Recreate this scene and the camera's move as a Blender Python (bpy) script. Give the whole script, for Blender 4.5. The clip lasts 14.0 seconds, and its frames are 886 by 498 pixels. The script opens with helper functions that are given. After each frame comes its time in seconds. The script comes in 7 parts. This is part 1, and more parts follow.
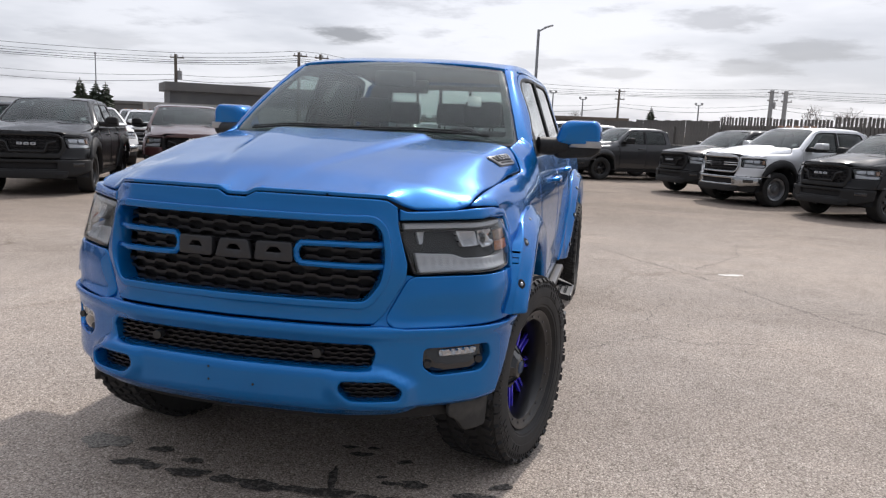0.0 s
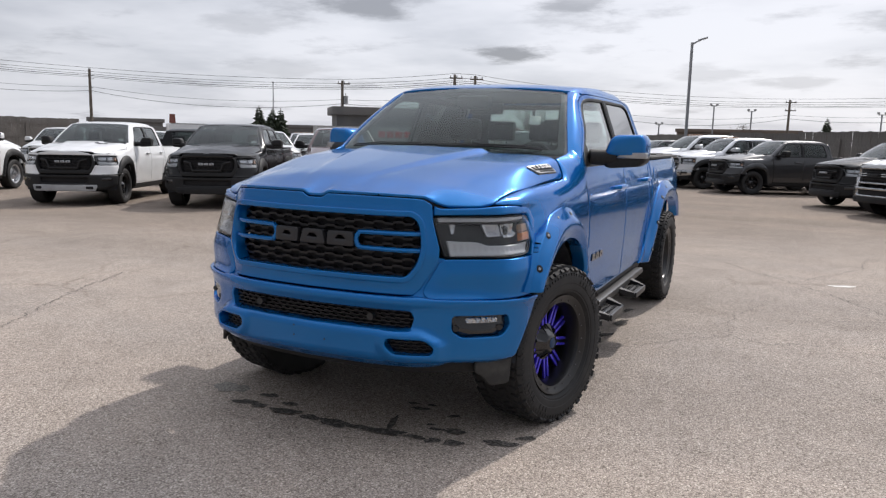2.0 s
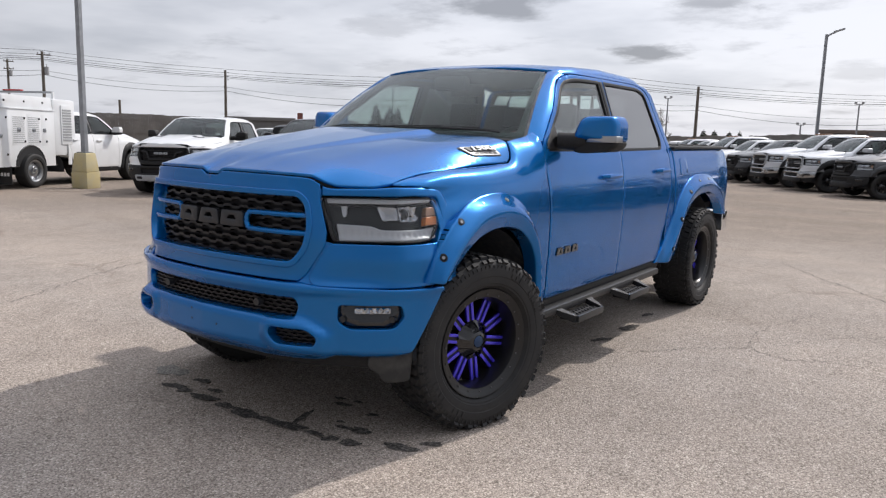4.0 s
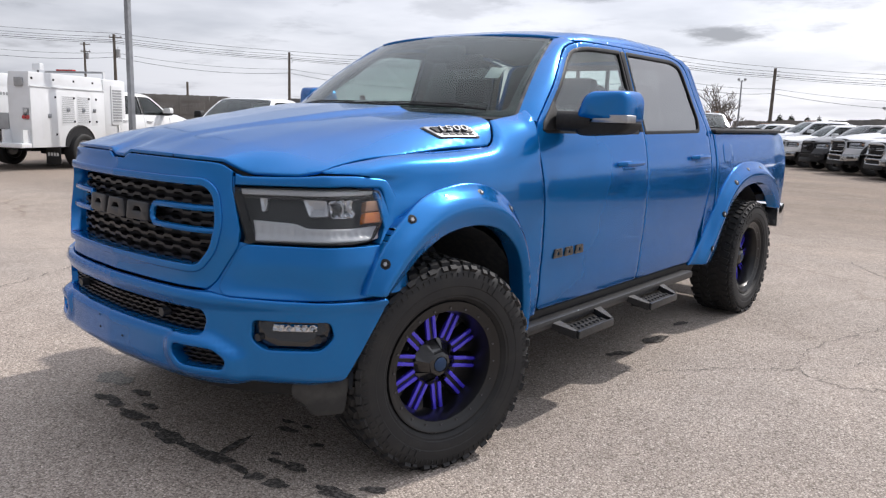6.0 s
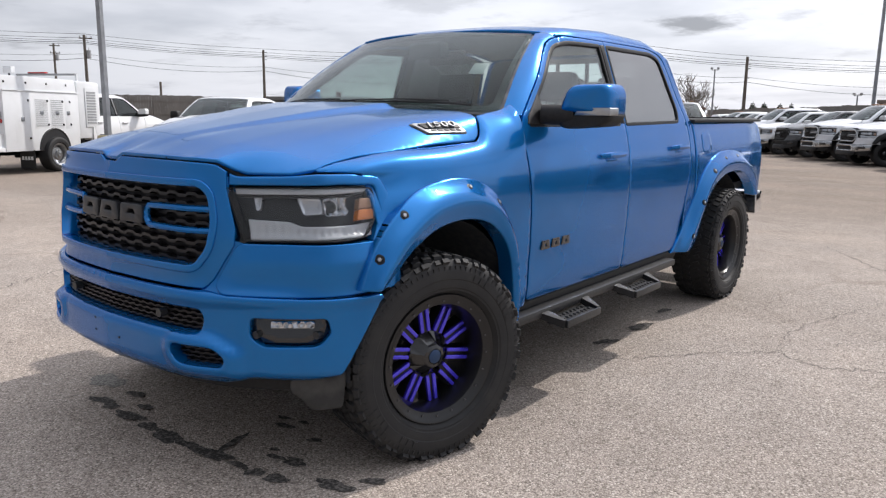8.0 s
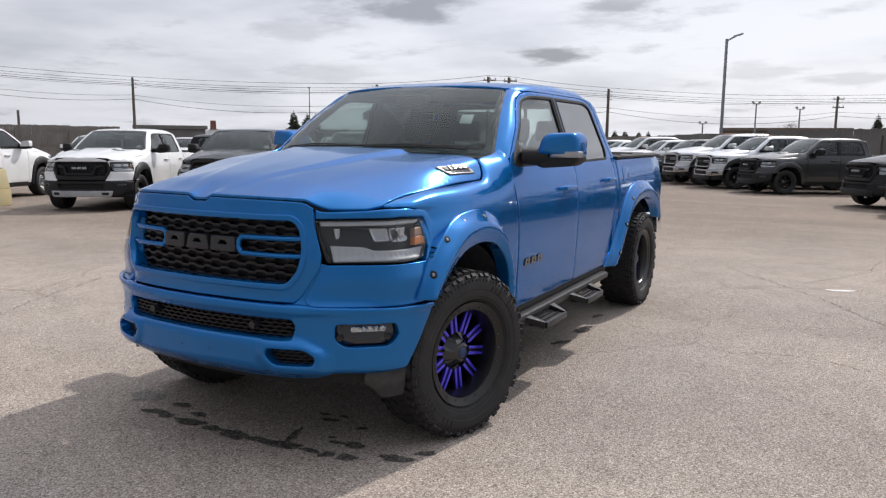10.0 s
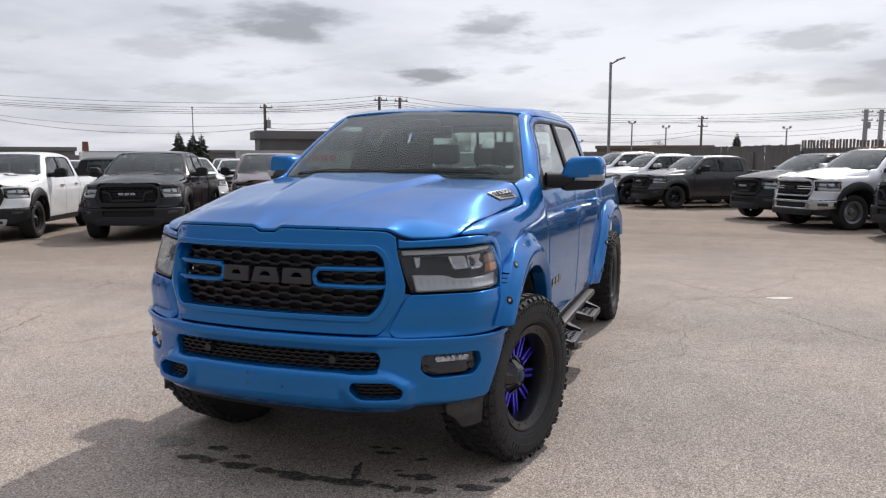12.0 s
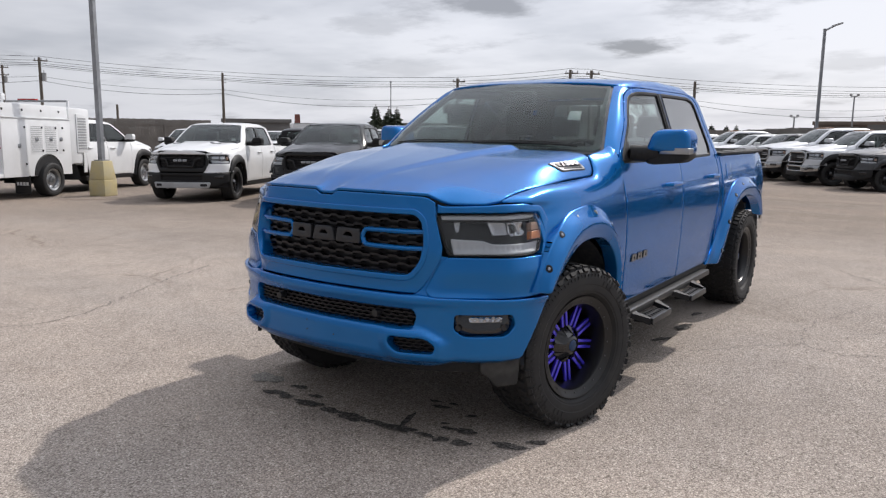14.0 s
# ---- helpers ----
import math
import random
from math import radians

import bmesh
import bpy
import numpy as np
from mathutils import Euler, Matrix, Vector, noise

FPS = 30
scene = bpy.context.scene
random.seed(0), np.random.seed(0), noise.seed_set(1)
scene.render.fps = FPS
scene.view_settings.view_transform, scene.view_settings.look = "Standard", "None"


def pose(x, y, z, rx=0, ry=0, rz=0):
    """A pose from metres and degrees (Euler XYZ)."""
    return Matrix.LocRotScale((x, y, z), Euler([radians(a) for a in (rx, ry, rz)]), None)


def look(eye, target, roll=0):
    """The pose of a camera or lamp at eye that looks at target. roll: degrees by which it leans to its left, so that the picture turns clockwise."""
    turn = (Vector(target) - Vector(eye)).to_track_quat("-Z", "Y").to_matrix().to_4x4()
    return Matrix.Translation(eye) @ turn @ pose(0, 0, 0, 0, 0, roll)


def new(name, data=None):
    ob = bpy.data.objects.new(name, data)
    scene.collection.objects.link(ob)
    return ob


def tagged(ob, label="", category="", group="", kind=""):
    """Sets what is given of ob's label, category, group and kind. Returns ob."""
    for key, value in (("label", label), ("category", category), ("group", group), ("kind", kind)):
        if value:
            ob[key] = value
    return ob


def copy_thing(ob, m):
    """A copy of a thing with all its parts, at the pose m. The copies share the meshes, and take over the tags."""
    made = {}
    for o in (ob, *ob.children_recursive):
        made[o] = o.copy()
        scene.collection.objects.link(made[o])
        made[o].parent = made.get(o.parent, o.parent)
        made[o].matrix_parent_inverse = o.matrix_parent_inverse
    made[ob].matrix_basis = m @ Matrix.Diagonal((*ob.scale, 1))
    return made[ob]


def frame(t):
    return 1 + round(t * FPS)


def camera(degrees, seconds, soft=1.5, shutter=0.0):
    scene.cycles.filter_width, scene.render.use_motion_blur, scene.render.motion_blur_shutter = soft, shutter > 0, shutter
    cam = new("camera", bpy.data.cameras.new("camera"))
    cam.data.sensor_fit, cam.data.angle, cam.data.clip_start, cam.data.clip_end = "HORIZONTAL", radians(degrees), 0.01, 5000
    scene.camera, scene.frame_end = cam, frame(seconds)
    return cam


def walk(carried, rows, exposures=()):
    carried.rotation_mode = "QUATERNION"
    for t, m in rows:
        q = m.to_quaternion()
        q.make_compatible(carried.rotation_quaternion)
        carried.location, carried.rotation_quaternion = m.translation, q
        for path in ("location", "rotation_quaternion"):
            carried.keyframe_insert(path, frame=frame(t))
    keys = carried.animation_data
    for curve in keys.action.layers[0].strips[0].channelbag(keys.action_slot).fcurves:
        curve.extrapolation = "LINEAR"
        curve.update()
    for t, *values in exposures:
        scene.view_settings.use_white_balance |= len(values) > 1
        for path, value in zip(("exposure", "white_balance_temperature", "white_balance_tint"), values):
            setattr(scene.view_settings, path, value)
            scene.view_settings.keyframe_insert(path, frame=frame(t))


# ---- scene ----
cam = camera(61.6, 14.0, soft=1.25)
PATH = [
    (0, (1.385, -3.472, 1.58), (0.946, -1.55, 1.245), 2.5),
    (0.5, (1.555, -3.61, 1.583), (0.996, -1.715, 1.273), 2.4),
    (1, (1.79, -3.785, 1.585), (1.087, -1.937, 1.284), 2.1),
    (1.5, (1.988, -3.955, 1.568), (1.194, -2.145, 1.264), 1.7),
    (2, (2.187, -4.031, 1.593), (1.343, -2.243, 1.291), 1.3),
    (2.5, (2.517, -3.943, 1.56), (1.613, -2.183, 1.266), 1.0),
    (3, (2.75, -3.764, 1.552), (1.768, -2.046, 1.26), 1.0),
    (3.2, (2.818, -3.667, 1.536), (1.804, -1.969, 1.241), 1.2),
    (5.3, (3.055, -2.562, 1.491), (1.806, -1.035, 1.157), 1.8),
    (5.5, (3.007, -2.505, 1.492), (1.756, -0.983, 1.153), 1.9),
    (6, (2.952, -2.361, 1.486), (1.684, -0.857, 1.129), 1.9),
    (6.5, (2.945, -2.189, 1.482), (1.64, -0.721, 1.106), 1.6),
    (7, (2.971, -2.138, 1.487), (1.638, -0.698, 1.103), 1.1),
    (7.5, (2.966, -2.251, 1.488), (1.658, -0.787, 1.105), 0.7),
    (8, (2.95, -2.437, 1.493), (1.725, -0.899, 1.123), 0.7),
    (8.2, (2.955, -2.504, 1.494), (1.775, -0.93, 1.133), 0.7),
    (10.3, (2.686, -3.62, 1.601), (1.761, -1.87, 1.319), 0.3),
    (10.5, (2.58, -3.66, 1.609), (1.677, -1.896, 1.339), 0.1),
    (11, (2.272, -3.728, 1.635), (1.478, -1.91, 1.386), -0.7),
    (11.5, (2.002, -3.836, 1.639), (1.306, -1.976, 1.406), -0.6),
    (12, (1.928, -3.889, 1.62), (1.26, -2.02, 1.375), 0.0),
    (12.5, (1.926, -3.924, 1.635), (1.209, -2.076, 1.363), 0.6),
    (13, (2.104, -3.914, 1.631), (1.264, -2.123, 1.34), 0.8),
    (13.5, (2.463, -3.899, 1.611), (1.476, -2.186, 1.311), 0.9),
    (14, (2.668, -3.719, 1.603), (1.546, -2.094, 1.288), 0.6),
]
walk(cam, [(t, look(eye, target, roll)) for t, eye, target, roll in PATH],
     [(0, -0.02, 6380, 12), (1.5, -0.10, 6380, 12), (3, -0.12, 6380, 12), (5.5, 0.08, 6340, 12), (6.5, 0.13, 6340, 13), (7.5, 0.13, 6340, 13), (8, 0.10, 6340, 12), (10.5, -0.10, 6380, 12), (14, -0.12, 6380, 12)])

# ---- world, sun, exposure ----
SUN_WAY = Vector((0.21, 1.03, 1.0)).normalized()      # towards the sun
world = bpy.data.worlds.new("world")
scene.world = world
world.use_nodes = True
wn, wl = world.node_tree.nodes, world.node_tree.links
wn.clear()
w_out = wn.new("ShaderNodeOutputWorld")
w_bg = wn.new("ShaderNodeBackground")
w_sky = wn.new("ShaderNodeTexSky")
w_sky.sky_type, w_sky.sun_disc = "NISHITA", False
w_sky.sun_elevation = math.asin(SUN_WAY.z)
w_sky.sun_rotation = math.atan2(SUN_WAY.x, SUN_WAY.y)
w_sky.air_density, w_sky.dust_density = 1.0, 2.0
w_dim = wn.new("ShaderNodeMixRGB")
w_dim.blend_type = "MULTIPLY"
w_dim.inputs["Fac"].default_value = 1.0
w_dim.inputs["Color2"].default_value = (0.10, 0.10, 0.10, 1)
wl.new(w_sky.outputs["Color"], w_dim.inputs["Color1"])
w_co = wn.new("ShaderNodeTexCoord")
# cloud layer: the direction laid out on a flat sheet overhead, so that clouds flatten towards the horizon
w_sep = wn.new("ShaderNodeSeparateXYZ")
wl.new(w_co.outputs["Generated"], w_sep.inputs[0])
w_up = wn.new("ShaderNodeMath"); w_up.operation = "MAXIMUM"; w_up.inputs[1].default_value = 0.0
wl.new(w_sep.outputs["Z"], w_up.inputs[0])
w_add = wn.new("ShaderNodeMath"); w_add.operation = "ADD"; w_add.inputs[1].default_value = 0.12
wl.new(w_up.outputs[0], w_add.inputs[0])
w_x = wn.new("ShaderNodeMath"); w_x.operation = "DIVIDE"
w_y = wn.new("ShaderNodeMath"); w_y.operation = "DIVIDE"
for node, axis in ((w_x, "X"), (w_y, "Y")):
    wl.new(w_sep.outputs[axis], node.inputs[0])
    wl.new(w_add.outputs[0], node.inputs[1])
w_flat = wn.new("ShaderNodeCombineXYZ")
wl.new(w_x.outputs[0], w_flat.inputs[0])
wl.new(w_y.outputs[0], w_flat.inputs[1])


def cloud_noise(scale, detail, rough, shift, lo, hi):
    m = wn.new("ShaderNodeMapping")
    m.inputs["Location"].default_value = shift
    n = wn.new("ShaderNodeTexNoise")
    n.inputs["Scale"].default_value, n.inputs["Detail"].default_value, n.inputs["Roughness"].default_value = scale, detail, rough
    r = wn.new("ShaderNodeMapRange")
    r.interpolation_type = "SMOOTHSTEP"
    r.inputs["From Min"].default_value, r.inputs["From Max"].default_value = lo, hi
    wl.new(w_flat.outputs[0], m.inputs["Vector"])
    wl.new(m.outputs[0], n.inputs["Vector"])
    wl.new(n.outputs["Fac"], r.inputs["Value"])
    return r.outputs["Result"]


w_broad = cloud_noise(0.55, 5, 0.55, (3.1, 1.7, 0), 0.30, 0.60)
w_fine = cloud_noise(1.5, 6, 0.6, (7.3, 2.2, 4), 0.55, 0.72)
w_veil = wn.new("ShaderNodeMixRGB")          # bright high veil to pale grey cloud
w_veil.inputs["Color1"].default_value = (0.62, 0.645, 0.70, 1)
w_veil.inputs["Color2"].default_value = (0.90, 0.915, 0.96, 1)
wl.new(w_broad, w_veil.inputs["Fac"])
w_dark = wn.new("ShaderNodeMixRGB")          # darker undersides
w_dark.inputs["Color2"].default_value = (0.36, 0.37, 0.405, 1)
w_df = wn.new("ShaderNodeMath"); w_df.operation = "MULTIPLY"; w_df.inputs[1].default_value = 0.5
wl.new(w_fine, w_df.inputs[0])
wl.new(w_df.outputs[0], w_dark.inputs["Fac"])
wl.new(w_veil.outputs[0], w_dark.inputs["Color1"])
# separate small clouds, each with a frayed rim
w_fray = wn.new("ShaderNodeTexNoise")
w_fray.inputs["Scale"].default_value, w_fray.inputs["Detail"].default_value, w_fray.inputs["Roughness"].default_value = 2.6, 6, 0.62
wl.new(w_flat.outputs[0], w_fray.inputs["Vector"])
w_warp = wn.new("ShaderNodeVectorMath"); w_warp.operation = "MULTIPLY_ADD"
w_warp.inputs[1].default_value = (0.70, 0.70, 0)
wl.new(w_fray.outputs["Color"], w_warp.inputs[0])
wl.new(w_flat.outputs[0], w_warp.inputs[2])
w_last = w_dark.outputs[0]
for cx, cy, r, k in ((-1.57, 4.09, 0.31, 1.0), (-1.80, 2.97, 0.36, 0.9), (-0.93, 3.26, 0.22, 0.6), (0.40, 3.81, 0.28, 0.55), (0.96, 4.40, 0.36, 0.6), (0.72, 4.88, 0.34, 0.45), (-0.03, 5.2, 0.30, 0.35),
                     (-2.48, 3.02, 0.30, 0.35), (-3.0, 3.9, 0.4, 0.3), (-2.6, 1.9, 0.3, 0.4), (1.6, 2.6, 0.35, 0.4), (-0.54, 4.92, 0.3, 0.3)):
    w_d = wn.new("ShaderNodeVectorMath"); w_d.operation = "DISTANCE"
    w_d.inputs[1].default_value = (cx + 0.35, cy + 0.35, 0)
    wl.new(w_warp.outputs[0], w_d.inputs[0])
    w_r = wn.new("ShaderNodeMapRange"); w_r.interpolation_type = "SMOOTHSTEP"
    w_r.inputs["From Min"].default_value, w_r.inputs["From Max"].default_value = r, r * 0.35
    w_r.inputs["To Max"].default_value = k
    wl.new(w_d.outputs["Value"], w_r.inputs["Value"])
    w_c = wn.new("ShaderNodeMixRGB")
    w_c.inputs["Color2"].default_value = (0.33, 0.34, 0.37, 1)
    wl.new(w_r.outputs[0], w_c.inputs["Fac"])
    wl.new(w_last, w_c.inputs["Color1"])
    w_last = w_c.outputs[0]
w_mix = wn.new("ShaderNodeMixRGB")
w_mix.inputs["Fac"].default_value = 0.88
wl.new(w_dim.outputs[0], w_mix.inputs["Color1"])
wl.new(w_last, w_mix.inputs["Color2"])
# the cloud is thinner and brighter round the sun and overhead, duller opposite it
w_dot = wn.new("ShaderNodeVectorMath"); w_dot.operation = "DOT_PRODUCT"
w_dot.inputs[1].default_value = (0.20, 0.98, 0.0)
w_nrm = wn.new("ShaderNodeTexCoord")
wl.new(w_nrm.outputs["Generated"], w_dot.inputs[0])
w_side = wn.new("ShaderNodeMapRange"); w_side.interpolation_type = "SMOOTHSTEP"
w_side.inputs["From Min"].default_value, w_side.inputs["From Max"].default_value = -0.6, 0.95
w_side.inputs["To Min"].default_value, w_side.inputs["To Max"].default_value = 0.55, 1.09
wl.new(w_dot.outputs["Value"], w_side.inputs["Value"])
w_sep = wn.new("ShaderNodeSeparateXYZ")
wl.new(w_nrm.outputs["Generated"], w_sep.inputs[0])
w_high = wn.new("ShaderNodeMapRange"); w_high.interpolation_type = "SMOOTHSTEP"
w_high.inputs["From Min"].default_value, w_high.inputs["From Max"].default_value = 0.35, 1.0
w_high.inputs["To Min"].default_value, w_high.inputs["To Max"].default_value = 1.0, 2.4
wl.new(w_sep.outputs["Z"], w_high.inputs["Value"])
w_gain = wn.new("ShaderNodeMath"); w_gain.operation = "MULTIPLY"
wl.new(w_side.outputs[0], w_gain.inputs[0])
wl.new(w_high.outputs[0], w_gain.inputs[1])
w_fall = wn.new("ShaderNodeVectorMath"); w_fall.operation = "SCALE"
wl.new(w_mix.outputs[0], w_fall.inputs[0])
wl.new(w_gain.outputs[0], w_fall.inputs["Scale"])
wl.new(w_fall.outputs[0], w_bg.inputs["Color"])
w_bg.inputs["Strength"].default_value = 1.0
wl.new(w_bg.outputs[0], w_out.inputs["Surface"])

sun = new("sun", bpy.data.lights.new("sun", "SUN"))
sun.data.energy, sun.data.angle, sun.data.color = 3.5, radians(1.2), (1.0, 0.94, 0.86)
sun.matrix_world = look(SUN_WAY * 60, (0, 0, 0))
scene.view_settings.exposure = 0.0

# ---- materials ----
def material(name, color=(0.5, 0.5, 0.5), rough=0.5, metal=0.0, coat=0.0, spec=0.5):
    m = bpy.data.materials.new(name)
    m.use_nodes = True
    b = m.node_tree.nodes["Principled BSDF"]
    b.inputs["Base Color"].default_value = (*color, 1)
    b.inputs["Roughness"].default_value = rough
    b.inputs["Metallic"].default_value = metal
    b.inputs["Coat Weight"].default_value = coat
    b.inputs["Coat Roughness"].default_value = 0.04
    b.inputs["Specular IOR Level"].default_value = spec
    return m


def add_noise(m, scale, lo, hi, col2=None, bump=0.0, rough=None, detail=6, coords="Object"):
    """Two-tone variation, bump and roughness change by noise at a real-world scale (per metre)."""
    nt = m.node_tree
    b = nt.nodes["Principled BSDF"]
    tc = nt.nodes.new("ShaderNodeTexCoord")
    n = nt.nodes.new("ShaderNodeTexNoise")
    n.inputs["Scale"].default_value, n.inputs["Detail"].default_value = scale, detail
    nt.links.new(tc.outputs[coords], n.inputs["Vector"])
    r = nt.nodes.new("ShaderNodeMapRange")
    r.inputs["From Min"].default_value, r.inputs["From Max"].default_value = lo, hi
    nt.links.new(n.outputs["Fac"], r.inputs["Value"])
    if col2 is not None:
        mix = nt.nodes.new("ShaderNodeMixRGB")
        old = b.inputs["Base Color"]
        if old.is_linked:
            nt.links.new(old.links[0].from_socket, mix.inputs["Color1"])
        else:
            mix.inputs["Color1"].default_value = old.default_value
        mix.inputs["Color2"].default_value = (*col2, 1)
        nt.links.new(r.outputs[0], mix.inputs["Fac"])
        nt.links.new(mix.outputs[0], b.inputs["Base Color"])
    if bump:
        bp = nt.nodes.new("ShaderNodeBump")
        bp.inputs["Strength"].default_value, bp.inputs["Distance"].default_value = bump, 0.01
        nt.links.new(n.outputs["Fac"], bp.inputs["Height"])
        if b.inputs["Normal"].is_linked:
            nt.links.new(b.inputs["Normal"].links[0].from_socket, bp.inputs["Normal"])
        nt.links.new(bp.outputs[0], b.inputs["Normal"])
    if rough:
        rr = nt.nodes.new("ShaderNodeMapRange")
        rr.inputs["To Min"].default_value, rr.inputs["To Max"].default_value = rough
        nt.links.new(r.outputs[0], rr.inputs["Value"])
        nt.links.new(rr.outputs[0], b.inputs["Roughness"])
    return m


def car_paint(name, color, metal=0.4, rough=0.34, dust=0.02):
    m = material(name, color, rough, metal, coat=1.0)
    dusty = tuple(c * 0.9 + dust for c in color)
    return add_noise(m, 3.0, 0.45, 0.8, dusty, rough=(rough, rough + 0.08))


def glass(name, tint, gloss=1.0, face=0.06):
    m = bpy.data.materials.new(name)
    m.use_nodes = True
    nt = m.node_tree
    nt.nodes.clear()
    out = nt.nodes.new("ShaderNodeOutputMaterial")
    tr = nt.nodes.new("ShaderNodeBsdfTransparent")
    tr.inputs["Color"].default_value = (*tint, 1)
    gl = nt.nodes.new("ShaderNodeBsdfGlossy")
    gl.inputs["Roughness"].default_value = 0.02
    gl.inputs["Color"].default_value = (gloss, gloss, gloss, 1)
    fc = nt.nodes.new("ShaderNodeLayerWeight")
    fc.inputs["Blend"].default_value = 0.5
    pw = nt.nodes.new("ShaderNodeMath"); pw.operation = "POWER"; pw.inputs[1].default_value = 5.0
    fr = nt.nodes.new("ShaderNodeMath"); fr.operation = "MULTIPLY_ADD"; fr.inputs[1].default_value = 1 - face; fr.inputs[2].default_value = face
    nt.links.new(fc.outputs["Facing"], pw.inputs[0])
    nt.links.new(pw.outputs[0], fr.inputs[0])
    mx = nt.nodes.new("ShaderNodeMixShader")
    nt.links.new(fr.outputs[0], mx.inputs[0])
    nt.links.new(tr.outputs[0], mx.inputs[1])
    nt.links.new(gl.outputs[0], mx.inputs[2])
    nt.links.new(mx.outputs[0], out.inputs["Surface"])
    return m


BLUE = car_paint("blue_pearl_paint", (0.004, 0.142, 0.425), 0.56, 0.19, 0.0)
BLUE.node_tree.nodes["Principled BSDF"].inputs["Specular Tint"].default_value = (0.14, 0.42, 0.76, 1)
BLUE.node_tree.nodes["Principled BSDF"].inputs["Coat Weight"].default_value = 0.6
BLUE.node_tree.nodes["Principled BSDF"].inputs["Coat Roughness"].default_value = 0.015
WHITE = car_paint("white_paint", (0.74, 0.75, 0.76), 0.0, 0.4)
BLACKP = car_paint("black_paint", (0.006, 0.006, 0.007), 0.0, 0.16, 0.002)
BLACKP.node_tree.nodes["Principled BSDF"].inputs["Coat Weight"].default_value = 0.22
BLACKP.node_tree.nodes["Principled BSDF"].inputs["Specular IOR Level"].default_value = 0.3
GREYP = car_paint("granite_grey_paint", (0.04, 0.041, 0.045), 0.5, 0.35, 0.008)
SILVERP = car_paint("silver_paint", (0.58, 0.59, 0.61), 0.45, 0.35)
MAROONP = car_paint("maroon_paint", (0.07, 0.022, 0.022), 0.3, 0.35)
PLASTIC = add_noise(material("black_plastic", (0.011, 0.011, 0.012), 0.55, spec=0.28), 60, 0.3, 0.8, (0.020, 0.020, 0.021), bump=0.08)
GLOSSBLACK = material("gloss_black", (0.012, 0.012, 0.014), 0.12, 0.0, coat=0.5)
GRILLE = material("grille_black", (0.014, 0.013, 0.015), 0.36, 0.0, spec=0.35)
LAMPDARK = material("lamp_housing", (0.016, 0.016, 0.017), 0.4, 0.0, coat=0.1)
TRIMBLACK = material("trim_black", (0.009, 0.009, 0.010), 0.45, 0.0, spec=0.2)
STEPBLACK = add_noise(material("step_black_coat", (0.014, 0.0145, 0.016), 0.42), 60, 0.35, 0.75, (0.03, 0.03, 0.031), bump=0.06)
GREYDARK = material("dark_bolt", (0.10, 0.10, 0.11), 0.4, 0.6)
LENSGREY = material("light_bar_lens", (0.60, 0.61, 0.63), 0.25, 0.2, coat=0.6)
# near-black of the frame, and of the shade put into gaps and openings
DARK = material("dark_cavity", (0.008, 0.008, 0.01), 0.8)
DIRTY = add_noise(material("dusty_black_plastic", (0.02, 0.02, 0.02), 0.7), 9, 0.45, 0.80, (0.07, 0.067, 0.062), bump=0.1)
CHROME = material("chrome", (0.75, 0.76, 0.78), 0.08, 1.0)
SATIN = material("worn_chrome", (0.40, 0.41, 0.42), 0.18, 1.0)
LAMPGREY = material("lamp_housing_grey", (0.10, 0.10, 0.105), 0.35, 0.3)
STEEL = add_noise(material("brushed_steel", (0.42, 0.43, 0.45), 0.32, 0.9), 25, 0.35, 0.75, (0.3, 0.31, 0.33))
RUBBER = add_noise(material("tyre_rubber", (0.017, 0.017, 0.018), 0.70, spec=0.4), 14, 0.45, 0.8, (0.027, 0.026, 0.025), bump=0.15)
RIMBLACK = material("rim_satin_black", (0.009, 0.009, 0.010), 0.33, 0.2, coat=0.15)
PURPLE = add_noise(material("anodised_violet", (0.065, 0.045, 0.74), 0.24, 0.45, coat=0.8), 120, 0.3, 0.8, (0.09, 0.065, 0.85))
EMBLEM = material("emblem_blue", (0.02, 0.05, 0.12), 0.3, 0.3)
LETTER = material("letter_grey", (0.028, 0.028, 0.031), 0.38, 0.2)
BADGE = material("badge_silver", (0.25, 0.255, 0.265), 0.40, 0.6)
LENSWHITE = material("light_guide", (0.55, 0.555, 0.565), 0.3, 0.0, coat=0.6)
REFLECTOR = material("reflector", (0.74, 0.75, 0.77), 0.25, 0.6)
AMBER = add_noise(material("amber_lens", (0.52, 0.13, 0.012), 0.2, 0.0, coat=0.8), 60, 0.4, 0.7, (0.62, 0.22, 0.04))
PALEAMBER = material("pale_marker_lens", (0.36, 0.20, 0.12), 0.25, 0.1, coat=0.6)
RED = material("red_lens", (0.42, 0.015, 0.015), 0.2, 0.0, coat=1.0)
CLEAR = glass("lamp_lens", (0.88, 0.89, 0.90), 0.7, 0.035)
WINDSHIELD = glass("windshield_glass", (0.64, 0.70, 0.68), 0.85, 0.03)
SIDEGLASS = glass("side_glass", (0.86, 0.91, 0.90), 1.0)
PRIVACY = glass("privacy_glass", (0.30, 0.31, 0.31), 1.0, 0.26)
FARGLASS = material("far_window_glass", (0.012, 0.015, 0.015), 0.05, 0.0, coat=0.4)
PARKGLASS = glass("parked_glass", (0.50, 0.55, 0.54), 0.9, 0.05)
CABIN = add_noise(material("cabin_fabric", (0.022, 0.022, 0.024), 0.8), 40, 0.3, 0.8, (0.04, 0.04, 0.042))
CABINLIGHT = add_noise(material("cabin_headliner", (0.09, 0.088, 0.085), 0.9), 50, 0.4, 0.7, (0.12, 0.117, 0.112))
